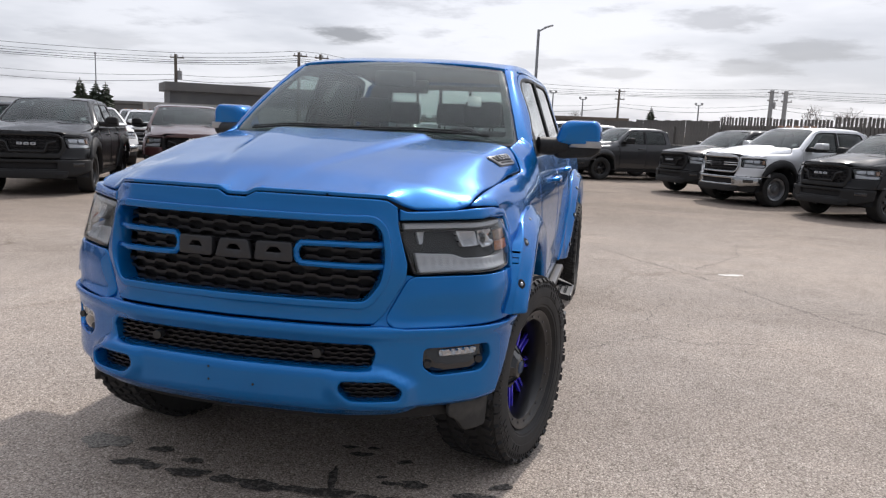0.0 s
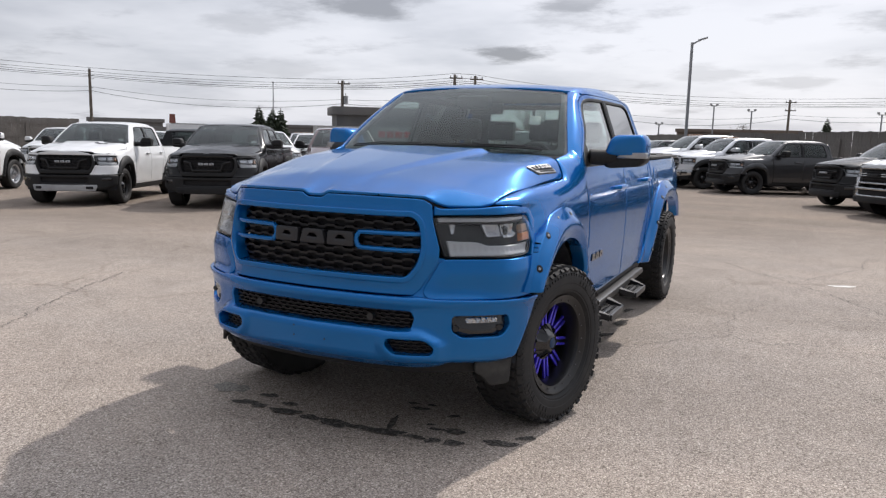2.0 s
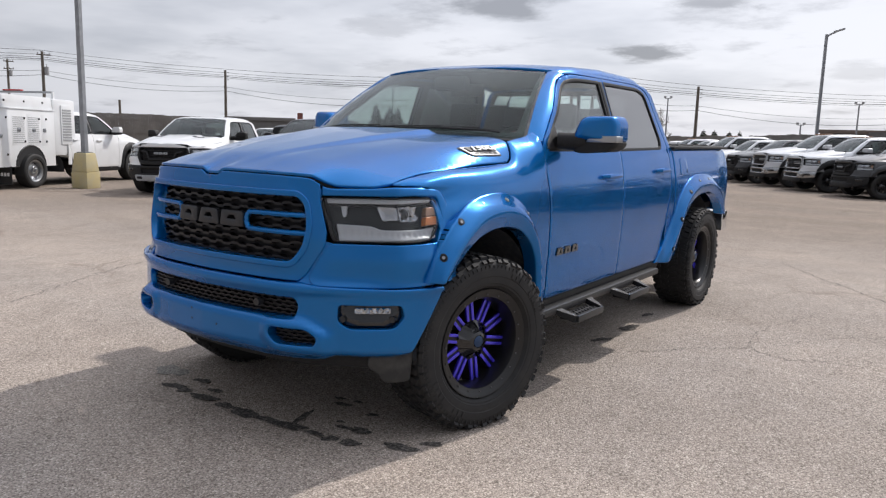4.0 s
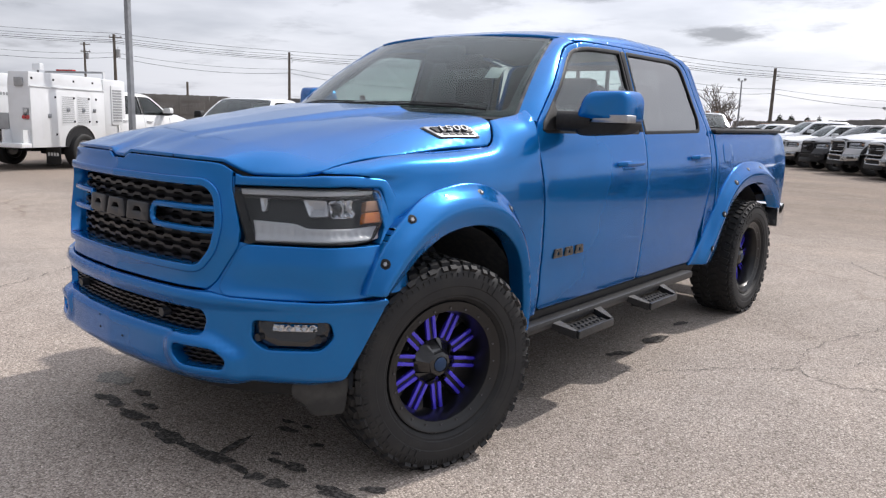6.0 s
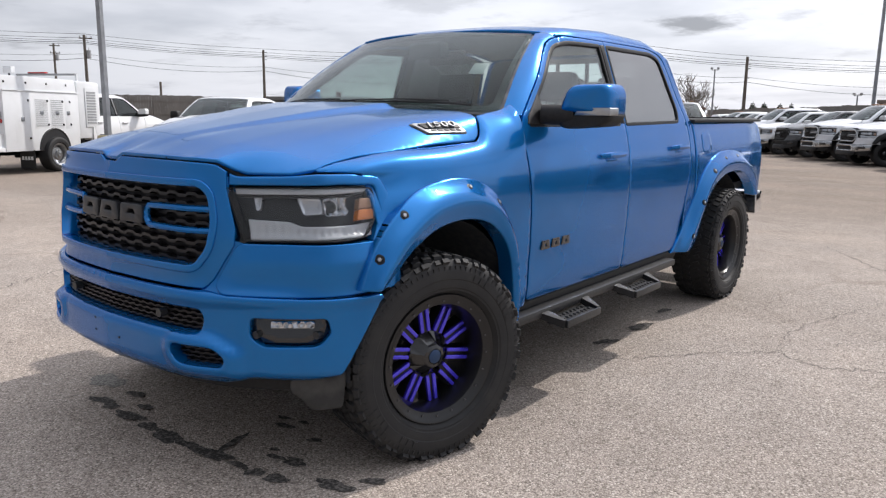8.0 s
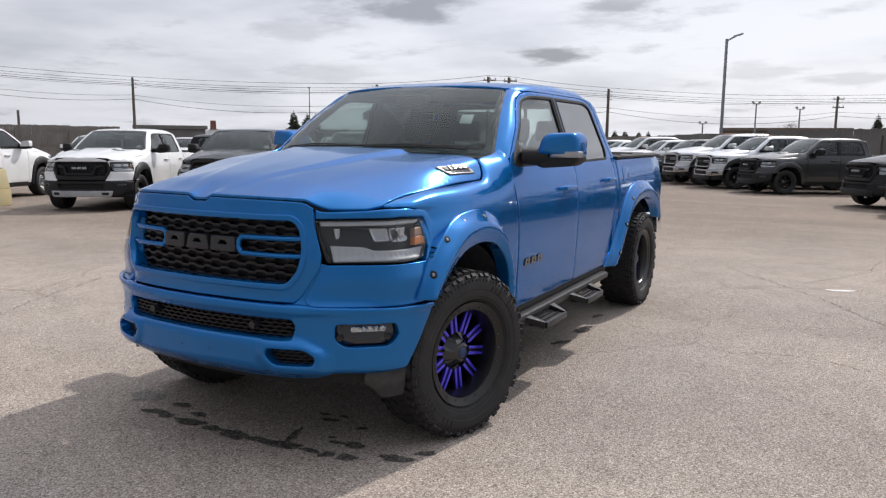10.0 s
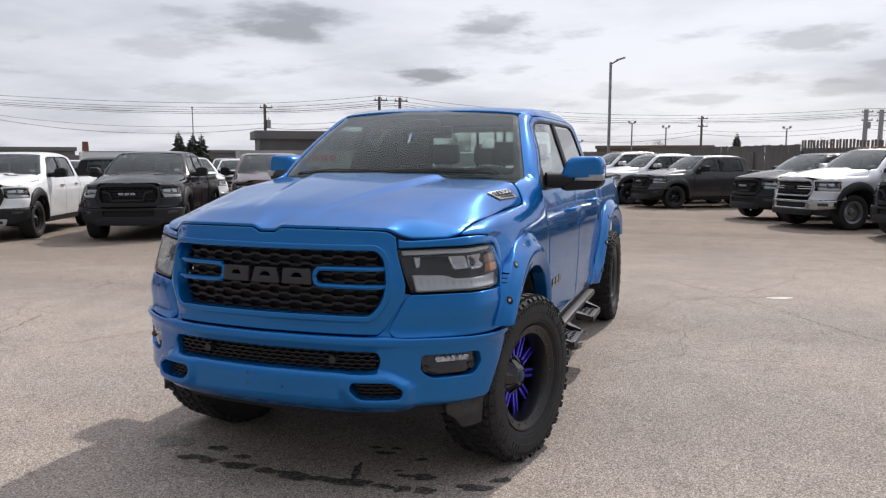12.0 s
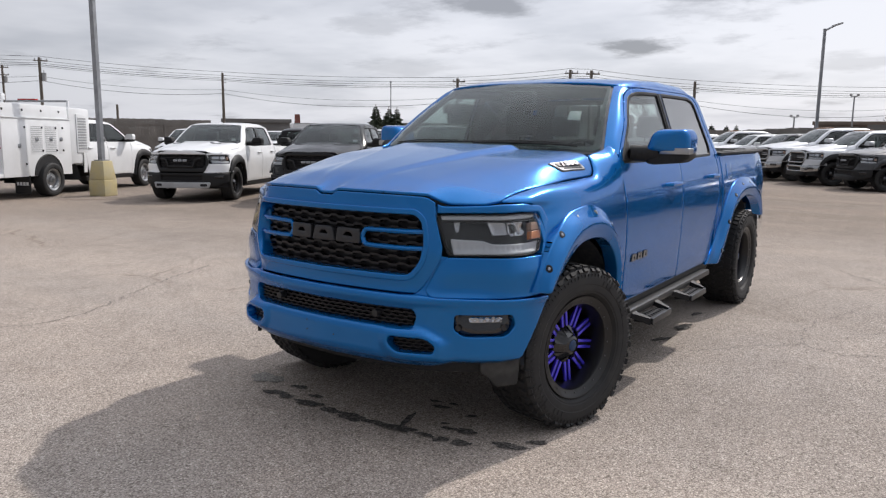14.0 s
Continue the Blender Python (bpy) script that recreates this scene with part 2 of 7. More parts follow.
PAPER = material("sticker_paper", (0.75, 0.78, 0.80), 0.6)
FLAP = add_noise(material("liner_felt", (0.018, 0.022, 0.03), 0.85), 30, 0.4, 0.8, (0.05, 0.05, 0.05))
YELLOW = add_noise(add_noise(material("worn_yellow_concrete", (0.50, 0.42, 0.22), 0.85), 4, 0.42, 0.70, (0.46, 0.41, 0.27), bump=0.2), 30, 0.5, 0.85, (0.36, 0.32, 0.24))
GALV = add_noise(material("galvanised_steel", (0.30, 0.31, 0.33), 0.45, 0.5), 6, 0.35, 0.7, (0.22, 0.23, 0.245))
WOODPOLE = add_noise(material("weathered_pole", (0.10, 0.085, 0.07), 0.9), 3, 0.3, 0.7, (0.16, 0.14, 0.12))
WIRE = material("cable", (0.04, 0.04, 0.045), 0.7)
FENCE = add_noise(add_noise(material("weathered_fence", (0.17, 0.158, 0.145), 0.9), 1.5, 0.35, 0.7, (0.24, 0.225, 0.205)), 22, 0.4, 0.8, (0.11, 0.102, 0.094), bump=0.3)
CLAD = add_noise(material("pale_cladding", (0.40, 0.40, 0.40), 0.7), 0.5, 0.3, 0.7, (0.34, 0.34, 0.335))
CLADDARK = add_noise(material("grey_fascia", (0.12, 0.12, 0.122), 0.7), 0.6, 0.3, 0.7, (0.16, 0.155, 0.15))
SIGNRED = material("sign_red", (0.50, 0.02, 0.03), 0.5)
BROWNWALL = add_noise(material("brown_cladding", (0.13, 0.10, 0.085), 0.85), 1, 0.3, 0.7, (0.17, 0.14, 0.12))
BRICKRED = add_noise(material("far_roof_red", (0.17, 0.06, 0.045), 0.85), 2, 0.3, 0.7, (0.24, 0.1, 0.08))
NEEDLE = add_noise(material("spruce_needles", (0.022, 0.034, 0.020), 0.8), 2.5, 0.3, 0.7, (0.045, 0.06, 0.035))
TWIG = add_noise(material("bare_twigs", (0.12, 0.10, 0.085), 0.9), 2, 0.3, 0.7, (0.18, 0.155, 0.13))
STAIN = add_noise(material("wet_oil_stain", (0.05, 0.046, 0.043), 0.85, spec=0.1), 70, 0.46, 0.60, (0.15, 0.137, 0.125), bump=0.35)
CRACK = material("crack_shadow", (0.10, 0.09, 0.08), 0.95)
CHALK = material("pale_spot", (0.62, 0.60, 0.57), 0.85)
WHITEBODY = add_noise(material("white_powder_coat", (0.72, 0.735, 0.75), 0.35, 0.0, coat=0.3), 2.2, 0.4, 0.8, (0.64, 0.65, 0.655))
GREYSTEEL = add_noise(material("grey_painted_steel", (0.34, 0.35, 0.36), 0.45), 5, 0.4, 0.7, (0.28, 0.285, 0.29))


def asphalt():
    """Old, bleached lot: pale pebbles in a grey-brown binder, broad patches of dust and damp."""
    m = material("bleached_asphalt", (0.20, 0.18, 0.16), 0.95, spec=0.15)
    nt = m.node_tree
    b = nt.nodes["Principled BSDF"]
    tc = nt.nodes.new("ShaderNodeTexCoord")

    def vor(scale, feature="F1"):
        v = nt.nodes.new("ShaderNodeTexVoronoi")
        v.feature = feature
        v.inputs["Scale"].default_value = scale
        nt.links.new(tc.outputs["Object"], v.inputs["Vector"])
        return v

    def noi(scale, detail=5):
        n = nt.nodes.new("ShaderNodeTexNoise")
        n.inputs["Scale"].default_value, n.inputs["Detail"].default_value = scale, detail
        nt.links.new(tc.outputs["Object"], n.inputs["Vector"])
        return n

    def ramp(src, stops):
        r = nt.nodes.new("ShaderNodeValToRGB")
        e = r.color_ramp.elements
        while len(e) < len(stops):
            e.new(0.5)
        for el, (p, c) in zip(e, stops):
            el.position, el.color = p, (*c, 1)
        nt.links.new(src, r.inputs[0])
        return r.outputs[0]

    def mix(kind, fac, a, c):
        x = nt.nodes.new("ShaderNodeMixRGB")
        x.blend_type = kind
        if isinstance(fac, float):
            x.inputs[0].default_value = fac
        else:
            nt.links.new(fac, x.inputs[0])
        nt.links.new(a, x.inputs[1])
        nt.links.new(c, x.inputs[2])
        return x.outputs[0]

    peb = vor(118)
    stone = ramp(peb.outputs["Color"], [(0.0, (0.185, 0.163, 0.147)), (0.3, (0.315, 0.280, 0.252)), (0.7, (0.41, 0.366, 0.330)), (1.0, (0.64, 0.585, 0.537))])
    gap = ramp(peb.outputs["Distance"], [(0.0, (1, 1, 1)), (0.45, (0.97, 0.97, 0.97)), (0.75, (0.60, 0.59, 0.58)), (1.0, (0.42, 0.41, 0.40))])
    col = mix("MULTIPLY", 1.0, stone, gap)
    broad = ramp(noi(0.35, 6).outputs["Fac"], [(0.3, (0.91, 0.90, 0.895)), (0.5, (1.01, 0.998, 0.985)), (0.7, (1.08, 1.05, 1.02))])
    col = mix("MULTIPLY", 1.0, col, broad)
    mid = ramp(noi(2.6, 6).outputs["Fac"], [(0.32, (0.92, 0.915, 0.91)), (0.5, (1, 1, 1)), (0.68, (1.06, 1.05, 1.04))])
    col = mix("MULTIPLY", 1.0, col, mid)
    streak = nt.nodes.new("ShaderNodeMapping")
    streak.inputs["Scale"].default_value = (0.05, 0.5, 1)
    streak.inputs["Rotation"].default_value = (0, 0, radians(32))
    nt.links.new(tc.outputs["Object"], streak.inputs["Vector"])
    sn = nt.nodes.new("ShaderNodeTexNoise")
    sn.inputs["Scale"].default_value, sn.inputs["Detail"].default_value = 1.0, 6
    nt.links.new(streak.outputs[0], sn.inputs["Vector"])
    col = mix("MULTIPLY", 1.0, col, ramp(sn.outputs["Fac"], [(0.35, (0.89, 0.88, 0.87)), (0.5, (1, 1, 1)), (0.65, (1.06, 1.04, 1.02))]))
    # far part of the lot: backlit pebbles' shade painted into the colour, and browner
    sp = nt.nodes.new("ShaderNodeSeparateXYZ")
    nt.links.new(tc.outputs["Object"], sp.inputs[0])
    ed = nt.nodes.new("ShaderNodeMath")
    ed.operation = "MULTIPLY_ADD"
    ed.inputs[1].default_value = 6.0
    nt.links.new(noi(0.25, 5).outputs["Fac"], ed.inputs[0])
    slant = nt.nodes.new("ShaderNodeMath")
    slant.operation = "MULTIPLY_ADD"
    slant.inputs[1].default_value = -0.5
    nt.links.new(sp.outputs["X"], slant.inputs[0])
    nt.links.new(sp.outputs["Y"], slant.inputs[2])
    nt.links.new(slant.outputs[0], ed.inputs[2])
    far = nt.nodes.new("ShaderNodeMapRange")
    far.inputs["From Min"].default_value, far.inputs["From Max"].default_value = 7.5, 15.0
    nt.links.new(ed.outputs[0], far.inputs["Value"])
    far_shade = nt.nodes.new("ShaderNodeMixRGB")
    far_shade.blend_type = "MULTIPLY"
    far_shade.inputs[2].default_value = (0.73, 0.695, 0.66, 1)
    nt.links.new(far.outputs[0], far_shade.inputs[0])
    nt.links.new(col, far_shade.inputs[1])
    # fine crazing, only where the paving is worn
    wob = nt.nodes.new("ShaderNodeVectorMath")
    wob.operation = "MULTIPLY_ADD"
    wob.inputs[1].default_value = (0.9, 0.9, 0)
    nt.links.new(noi(1.3, 5).outputs["Color"], wob.inputs[0])
    nt.links.new(tc.outputs["Object"], wob.inputs[2])
    craze = vor(0.42, "DISTANCE_TO_EDGE")
    nt.links.new(wob.outputs[0], craze.inputs["Vector"])
    line = ramp(craze.outputs["Distance"], [(0.0, (1, 1, 1)), (0.006, (0.6, 0.6, 0.6)), (0.014, (0, 0, 0))])
    where = ramp(noi(0.22, 3).outputs["Fac"], [(0.48, (0, 0, 0)), (0.62, (0.75, 0.75, 0.75))])
    sound = nt.nodes.new("ShaderNodeMapRange")      # the paving before the truck is sound
    sound.inputs["From Min"].default_value, sound.inputs["From Max"].default_value = 0.5, 4.0
    nt.links.new(slant.outputs[0], sound.inputs["Value"])
    craze_f = mix("MULTIPLY", 1.0, mix("MULTIPLY", 1.0, line, where), sound.outputs[0])
    dark = nt.nodes.new("ShaderNodeMixRGB")
    dark.blend_type = "MULTIPLY"
    dark.inputs[2].default_value = (0.60, 0.56, 0.52, 1)
    nt.links.new(craze_f, dark.inputs[0])
    nt.links.new(far_shade.outputs[0], dark.inputs[1])
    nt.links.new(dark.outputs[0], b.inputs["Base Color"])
    bp = nt.nodes.new("ShaderNodeBump")
    bp.invert = True
    bp.inputs["Strength"].default_value, bp.inputs["Distance"].default_value = 0.6, 0.006
    nt.links.new(peb.outputs["Distance"], bp.inputs["Height"])
    bp2 = nt.nodes.new("ShaderNodeBump")
    bp2.inputs["Strength"].default_value, bp2.inputs["Distance"].default_value = 0.25, 0.02
    nt.links.new(noi(18, 4).outputs["Fac"], bp2.inputs["Height"])
    nt.links.new(bp.outputs[0], bp2.inputs["Normal"])
    nt.links.new(bp2.outputs[0], b.inputs["Normal"])
    return m


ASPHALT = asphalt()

# ---- mesh helpers ----
from mathutils import geometry


def link_mesh(name, verts, faces, mat, parent=None, label="", smooth=40):
    me = bpy.data.meshes.new(name)
    me.from_pydata([tuple(map(float, v)) for v in verts], [], [tuple(map(int, f)) for f in faces])
    me.materials.append(mat)
    if smooth:
        me.polygons.foreach_set("use_smooth", [True] * len(me.polygons))
        me.set_sharp_from_angle(angle=radians(smooth))
    ob = new(name, me)
    if parent is not None:
        ob.parent = parent
    if label:
        ob["label"] = label
    return ob


def part(name, bm, mat, parent=None, label="", smooth=40):
    me = bpy.data.meshes.new(name)
    bmesh.ops.recalc_face_normals(bm, faces=bm.faces[:])
    bm.to_mesh(me)
    bm.free()
    me.materials.append(mat)
    if smooth:
        me.polygons.foreach_set("use_smooth", [True] * len(me.polygons))
        me.set_sharp_from_angle(angle=radians(smooth))
    ob = new(name, me)
    if parent is not None:
        ob.parent = parent
    if label:
        ob["label"] = label
    return ob


def thing(name, label, category, group="", at=None):
    ob = tagged(new(name), label, category, group)
    if at is not None:
        ob.matrix_world = at
    return ob


def again(ob, parent, m):
    """One more part on the same mesh, with its own parts."""
    c = new(ob.name, ob.data)
    c.parent = parent
    c.matrix_basis = m
    for key in ("label", "kind"):
        if key in ob:
            c[key] = ob[key]
    for k in ob.children:
        again(k, c, k.matrix_basis.copy())
    return c


def add_box(bm, c, s, bevel=0.0, m=None, taper=1.0):
    """A box of size s at c, its top drawn in by taper, its edges bevelled."""
    vs = []
    for dz in (-1, 1):
        k = taper if dz > 0 else 1.0
        for dx, dy in ((-1, -1), (1, -1), (1, 1), (-1, 1)):
            vs.append(Vector((c[0] + dx * s[0] / 2 * k, c[1] + dy * s[1] / 2 * k, c[2] + dz * s[2] / 2)))
    if m is not None:
        vs = [m @ v for v in vs]
    v = [bm.verts.new(p) for p in vs]
    fs = [bm.faces.new([v[i] for i in f]) for f in ((3, 2, 1, 0), (4, 5, 6, 7), (0, 1, 5, 4), (1, 2, 6, 5), (2, 3, 7, 6), (3, 0, 4, 7))]
    if bevel:
        es = {e for f in fs for e in f.edges}
        bmesh.ops.bevel(bm, geom=list(es), offset=bevel, segments=2, profile=0.6, affect="EDGES")
    return bm


def box(name, c, s, mat, parent=None, bevel=0.0, label="", m=None, taper=1.0):
    return part(name, add_box(bmesh.new(), c, s, bevel, m, taper), mat, parent, label)


def add_tube(bm, pts, r, n=10, closed=False, caps=True):
    """A tube through pts; r is one radius or one for each point."""
    pts = [Vector(p) for p in pts]
    rs = [r] * len(pts) if isinstance(r, (int, float)) else list(r)
    rings = []
    up = Vector((0, 0, 1))
    for i, p in enumerate(pts):
        a = pts[(i - 1) % len(pts)] if (i or closed) else p
        c = pts[(i + 1) % len(pts)] if (i < len(pts) - 1 or closed) else p
        d = (c - a).normalized()
        s = d.cross(up)
        if s.length < 0.05:
            s = d.cross(Vector((1, 0, 0)))
        s.normalize()
        t = s.cross(d)
        rings.append([bm.verts.new(p + (s * math.cos(2 * math.pi * k / n) + t * math.sin(2 * math.pi * k / n)) * rs[i]) for k in range(n)])
    last = len(rings) if closed else len(rings) - 1
    for i in range(last):
        a, b = rings[i], rings[(i + 1) % len(rings)]
        for k in range(n):
            bm.faces.new((a[k], a[(k + 1) % n], b[(k + 1) % n], b[k]))
    if caps and not closed:
        bm.faces.new(rings[0])
        bm.faces.new(rings[-1][::-1])
    return bm


def tube(name, pts, r, mat, parent=None, n=10, closed=False, label=""):
    return part(name, add_tube(bmesh.new(), pts, r, n, closed), mat, parent, label)


def lathe_x(name, prof, mat, parent=None, n=48, label="", smooth=35):
    """A body of revolution round the x axis from (x, r) pairs."""
    a = np.linspace(0, 2 * np.pi, n, endpoint=False)
    verts, faces = [], []
    for x, r in prof:
        for t in a:
            verts.append((x, r * math.cos(t), r * math.sin(t)))
    for i in range(len(prof) - 1):
        for k in range(n):
            k2 = (k + 1) % n
            faces.append((i * n + k, i * n + k2, (i + 1) * n + k2, (i + 1) * n + k))
    return link_mesh(name, verts, faces, mat, parent, label, smooth)


def curve(pts, n=8):
    """A smooth open line through pts."""
    p = np.array([pts[0], *pts, pts[-1]], float)
    out = []
    for i in range(1, len(p) - 2):
        for t in np.linspace(0, 1, n, endpoint=False):
            a, b, c, d = p[i - 1], p[i], p[i + 1], p[i + 2]
            out.append(0.5 * (2 * b + (c - a) * t + (2 * a - 5 * b + 4 * c - d) * t * t + (3 * b - a - 3 * c + d) * t ** 3))
    out.append(p[-2])
    return [tuple(q) for q in out]


def fillet(poly, r=0.03, n=5):
    """A closed outline with its corners rounded; a third number on a corner is its own radius."""
    out = []
    k = len(poly)
    for i in range(k):
        p = np.array(poly[i][:2], float)
        rr = poly[i][2] if len(poly[i]) > 2 else r
        a, b = np.array(poly[i - 1][:2], float), np.array(poly[(i + 1) % k][:2], float)
        da, db = a - p, b - p
        la, lb = np.linalg.norm(da), np.linalg.norm(db)
        t = min(rr, 0.45 * la, 0.45 * lb)
        if t < 1e-4:
            out.append(tuple(p))
            continue
        s, e = p + da / la * t, p + db / lb * t
        for q in np.linspace(0, 1, n):
            out.append(tuple((1 - q) ** 2 * s + 2 * q * (1 - q) * p + q * q * e))
    return out


def resample(loop, step):
    out = []
    k = len(loop)
    for i in range(k):
        a, b = np.array(loop[i]), np.array(loop[(i + 1) % k])
        d = np.linalg.norm(b - a)
        if d < 1e-6:
            continue
        m = max(1, int(math.ceil(d / step)))
        for j in range(m):
            out.append(a + (b - a) * j / m)
    keep = [out[0]]
    for q in out[1:]:
        if np.linalg.norm(q - keep[-1]) > 1e-4:
            keep.append(q)
    if np.linalg.norm(keep[0] - keep[-1]) < 1e-4:
        keep.pop()
    return np.array(keep)


def inside(pts, loop):
    x, y = pts[:, 0], pts[:, 1]
    c = np.zeros(len(pts), bool)
    a, b = loop, np.roll(loop, -1, axis=0)
    for (x1, y1), (x2, y2) in zip(a, b):
        hit = (y1 > y) != (y2 > y)
        with np.errstate(divide="ignore", invalid="ignore"):
            c ^= hit & (x < (x2 - x1) * (y - y1) / (y2 - y1) + x1)
    return c


def to_edges(pts, loops):
    d = np.full(len(pts), 1e9)
    for loop in loops:
        a, b = loop, np.roll(loop, -1, axis=0)
        ab = b - a
        ll = np.maximum((ab ** 2).sum(1), 1e-12)
        ap = pts[:, None, :] - a[None]
        t = np.clip((ap * ab[None]).sum(2) / ll[None], 0, 1)
        q = ap - t[..., None] * ab[None]
        d = np.minimum(d, np.sqrt((q ** 2).sum(2)).min(1))
    return d


def plate(name, outline, fmap, mat, parent, out, holes=(), thick=0.015, edge=0.006, step=0.06, off=0.0, label="", bulge=None, smooth=50):
    """A sheet-metal panel: a flat outline with holes, laid on the surface fmap(u, v), with rolled edges and thickness.
    out(points): the way that is outward. bulge(u, v, distance to the edge): extra height."""
    loops = [resample(outline, step * 0.6)] + [resample(h, step * 0.6) for h in holes]
    free = []
    lo, hi = loops[0].min(0), loops[0].max(0)
    gu, gv = np.arange(lo[0] + step / 2, hi[0], step), np.arange(lo[1] + step / 2, hi[1], step)
    if len(gu) and len(gv):
        g = np.array([(u + (step / 2 if j % 2 else 0), v) for j, v in enumerate(gv) for u in gu])
        free.append(g)
    for loop in loops:
        t = np.roll(loop, -1, axis=0) - np.roll(loop, 1, axis=0)
        nrm = np.stack([-t[:, 1], t[:, 0]], 1) / np.maximum(np.linalg.norm(t, axis=1), 1e-9)[:, None]
        for k in ((0.12, 0.45, 1.05) if step < 0.06 else (0.3, 1.05)):
            free += [loop + nrm * edge * k, loop - nrm * edge * k]
    f = np.concatenate(free)
    ok = inside(f, loops[0])
    for h in loops[1:]:
        ok &= ~inside(f, h)
    f = f[ok]
    df = to_edges(f, loops)
    f = f[(df > edge * 0.08)]
    all_p = np.concatenate(loops + [f])
    edges, start = [], 0
    for loop in loops:
        k = len(loop)
        edges += [(start + i, start + (i + 1) % k) for i in range(k)]
        start += k
    nb = start
    vs, _, fs, orig, _, _ = geometry.delaunay_2d_cdt([Vector(p) for p in all_p], edges, [], 0, 1e-5)
    p2 = np.array([tuple(v) for v in vs])
    tri = np.array([tuple(t) for t in fs if len(t) == 3])
    cen = p2[tri].mean(1)
    ok = inside(cen, loops[0])
    for h in loops[1:]:
        ok &= ~inside(cen, h)
    tri = tri[ok]
    d = to_edges(p2, loops)
    o = np.where(d < edge, -(edge - np.sqrt(np.maximum(edge ** 2 - (edge - np.minimum(d, edge)) ** 2, 0))), 0.0) + off
    if bulge is not None:
        o = o + bulge(p2[:, 0], p2[:, 1], d)
    e = 1e-3
    base = fmap(p2[:, 0], p2[:, 1])
    du = fmap(p2[:, 0] + e, p2[:, 1]) - fmap(p2[:, 0] - e, p2[:, 1])
    dv = fmap(p2[:, 0], p2[:, 1] + e) - fmap(p2[:, 0], p2[:, 1] - e)
    nr = np.cross(du, dv)
    nr /= np.maximum(np.linalg.norm(nr, axis=1), 1e-12)[:, None]
    nr *= np.where((nr * out(base)).sum(1) < 0, -1.0, 1.0)[:, None]
    top = base + nr * o[:, None]
    a, b, c = top[tri[:, 0]], top[tri[:, 1]], top[tri[:, 2]]
    flip = (np.cross(b - a, c - a) * nr[tri].mean(1)).sum(1) < 0
    tri[flip] = tri[flip][:, ::-1]
    n = len(top)
    back = base + nr * (off - thick)
    count = {}
    for t in tri:
        for i in range(3):
            count[(int(t[i]), int(t[(i + 1) % 3]))] = 1
    walls = [(j, i, i + n, j + n) for (i, j) in count if (j, i) not in count]
    faces = [tuple(t) for t in tri] + [tuple(t[::-1] + n) for t in tri] + walls
    return link_mesh(name, np.concatenate([top, back]), faces, mat, parent, label, smooth)


def offset_loop(loop, d):
    """A closed outline moved outward by d."""
    p = resample(loop, 0.02)
    t = np.roll(p, -1, axis=0) - np.roll(p, 1, axis=0)
    n = np.stack([t[:, 1], -t[:, 0]], 1) / np.maximum(np.linalg.norm(t, axis=1), 1e-9)[:, None]
    area = 0.5 * np.sum(p[:, 0] * np.roll(p[:, 1], -1) - np.roll(p[:, 0], -1) * p[:, 1])
    return [tuple(q) for q in p + n * d * (1 if area > 0 else -1)]


def words(name, text, size, depth, m, mat, parent, label=""):
    c = bpy.data.curves.new(name, "FONT")
    c.body, c.size, c.extrude, c.align_x, c.align_y = text, size, depth, "CENTER", "CENTER"
    tmp = bpy.data.objects.new(name, c)
    me = bpy.data.meshes.new_from_object(tmp)
    bpy.data.objects.remove(tmp)
    me.materials.append(mat)
    me.transform(m)
    ob = new(name, me)
    ob.parent = parent
    if label:
        ob["label"] = label
    return ob


def smooth01(a, b, x):
    t = np.clip((np.asarray(x, float) - a) / (b - a), 0, 1)
    return t * t * (3 - 2 * t)


def soft_table(xs, ys, sigma, lo, hi, n=600):
    g = np.linspace(lo, hi, n)
    v = np.interp(g, xs, ys)
    k = max(1, int(sigma / (hi - lo) * n * 3))
    w = np.exp(-0.5 * (np.arange(-k, k + 1) / (k / 3)) ** 2)
    v = np.convolve(np.pad(v, k, mode="edge"), w / w.sum(), mode="valid")
    return lambda q: np.interp(q, g, v)

# ---- pickup: its surfaces (front axle at y = 0, nose towards -y, driver's side at +x) ----
AXLE_R, TYRE_R = 3.672, 0.442
SIDE_Z = soft_table([0.35, 0.50, 0.60, 0.74, 0.80, 0.98, 1.10, 1.18, 1.26, 1.34, 1.40, 1.44, 1.90, 1.96, 2.0],
                    [0.95, 0.985, 1.000, 1.004, 1.010, 1.014, 1.012, 1.006, 0.993, 0.975, 0.958, 0.946, 0.782, 0.735, 0.69], 0.012, 0.3, 2.05)


def side_x(y, z):
    x = SIDE_Z(z)
    x = x - 0.055 * smooth01(0.15, -0.45, y) * smooth01(1.08, 1.24, z) - 0.03 * smooth01(4.2, 4.7, y)
    x = x + 0.013 * smooth01(0.1, -0.35, y) * smooth01(1.22, 1.12, z)
    x = x - 0.050 * smooth01(1.62, 1.12, y) * smooth01(1.62, 1.93, z)
    return x + 0.008 * smooth01(2.9, 3.0, y) * smooth01(1.5, 1.4, z)


def side_map(s):
    return lambda u, v: np.stack([s * side_x(u, v), np.asarray(u, float), np.asarray(v, float)], 1)


def side_out(s):
    return lambda p: np.tile([s, 0, 0.0], (len(p), 1))


def up_out(p):
    return np.tile([0, 0, 1.0], (len(p), 1))


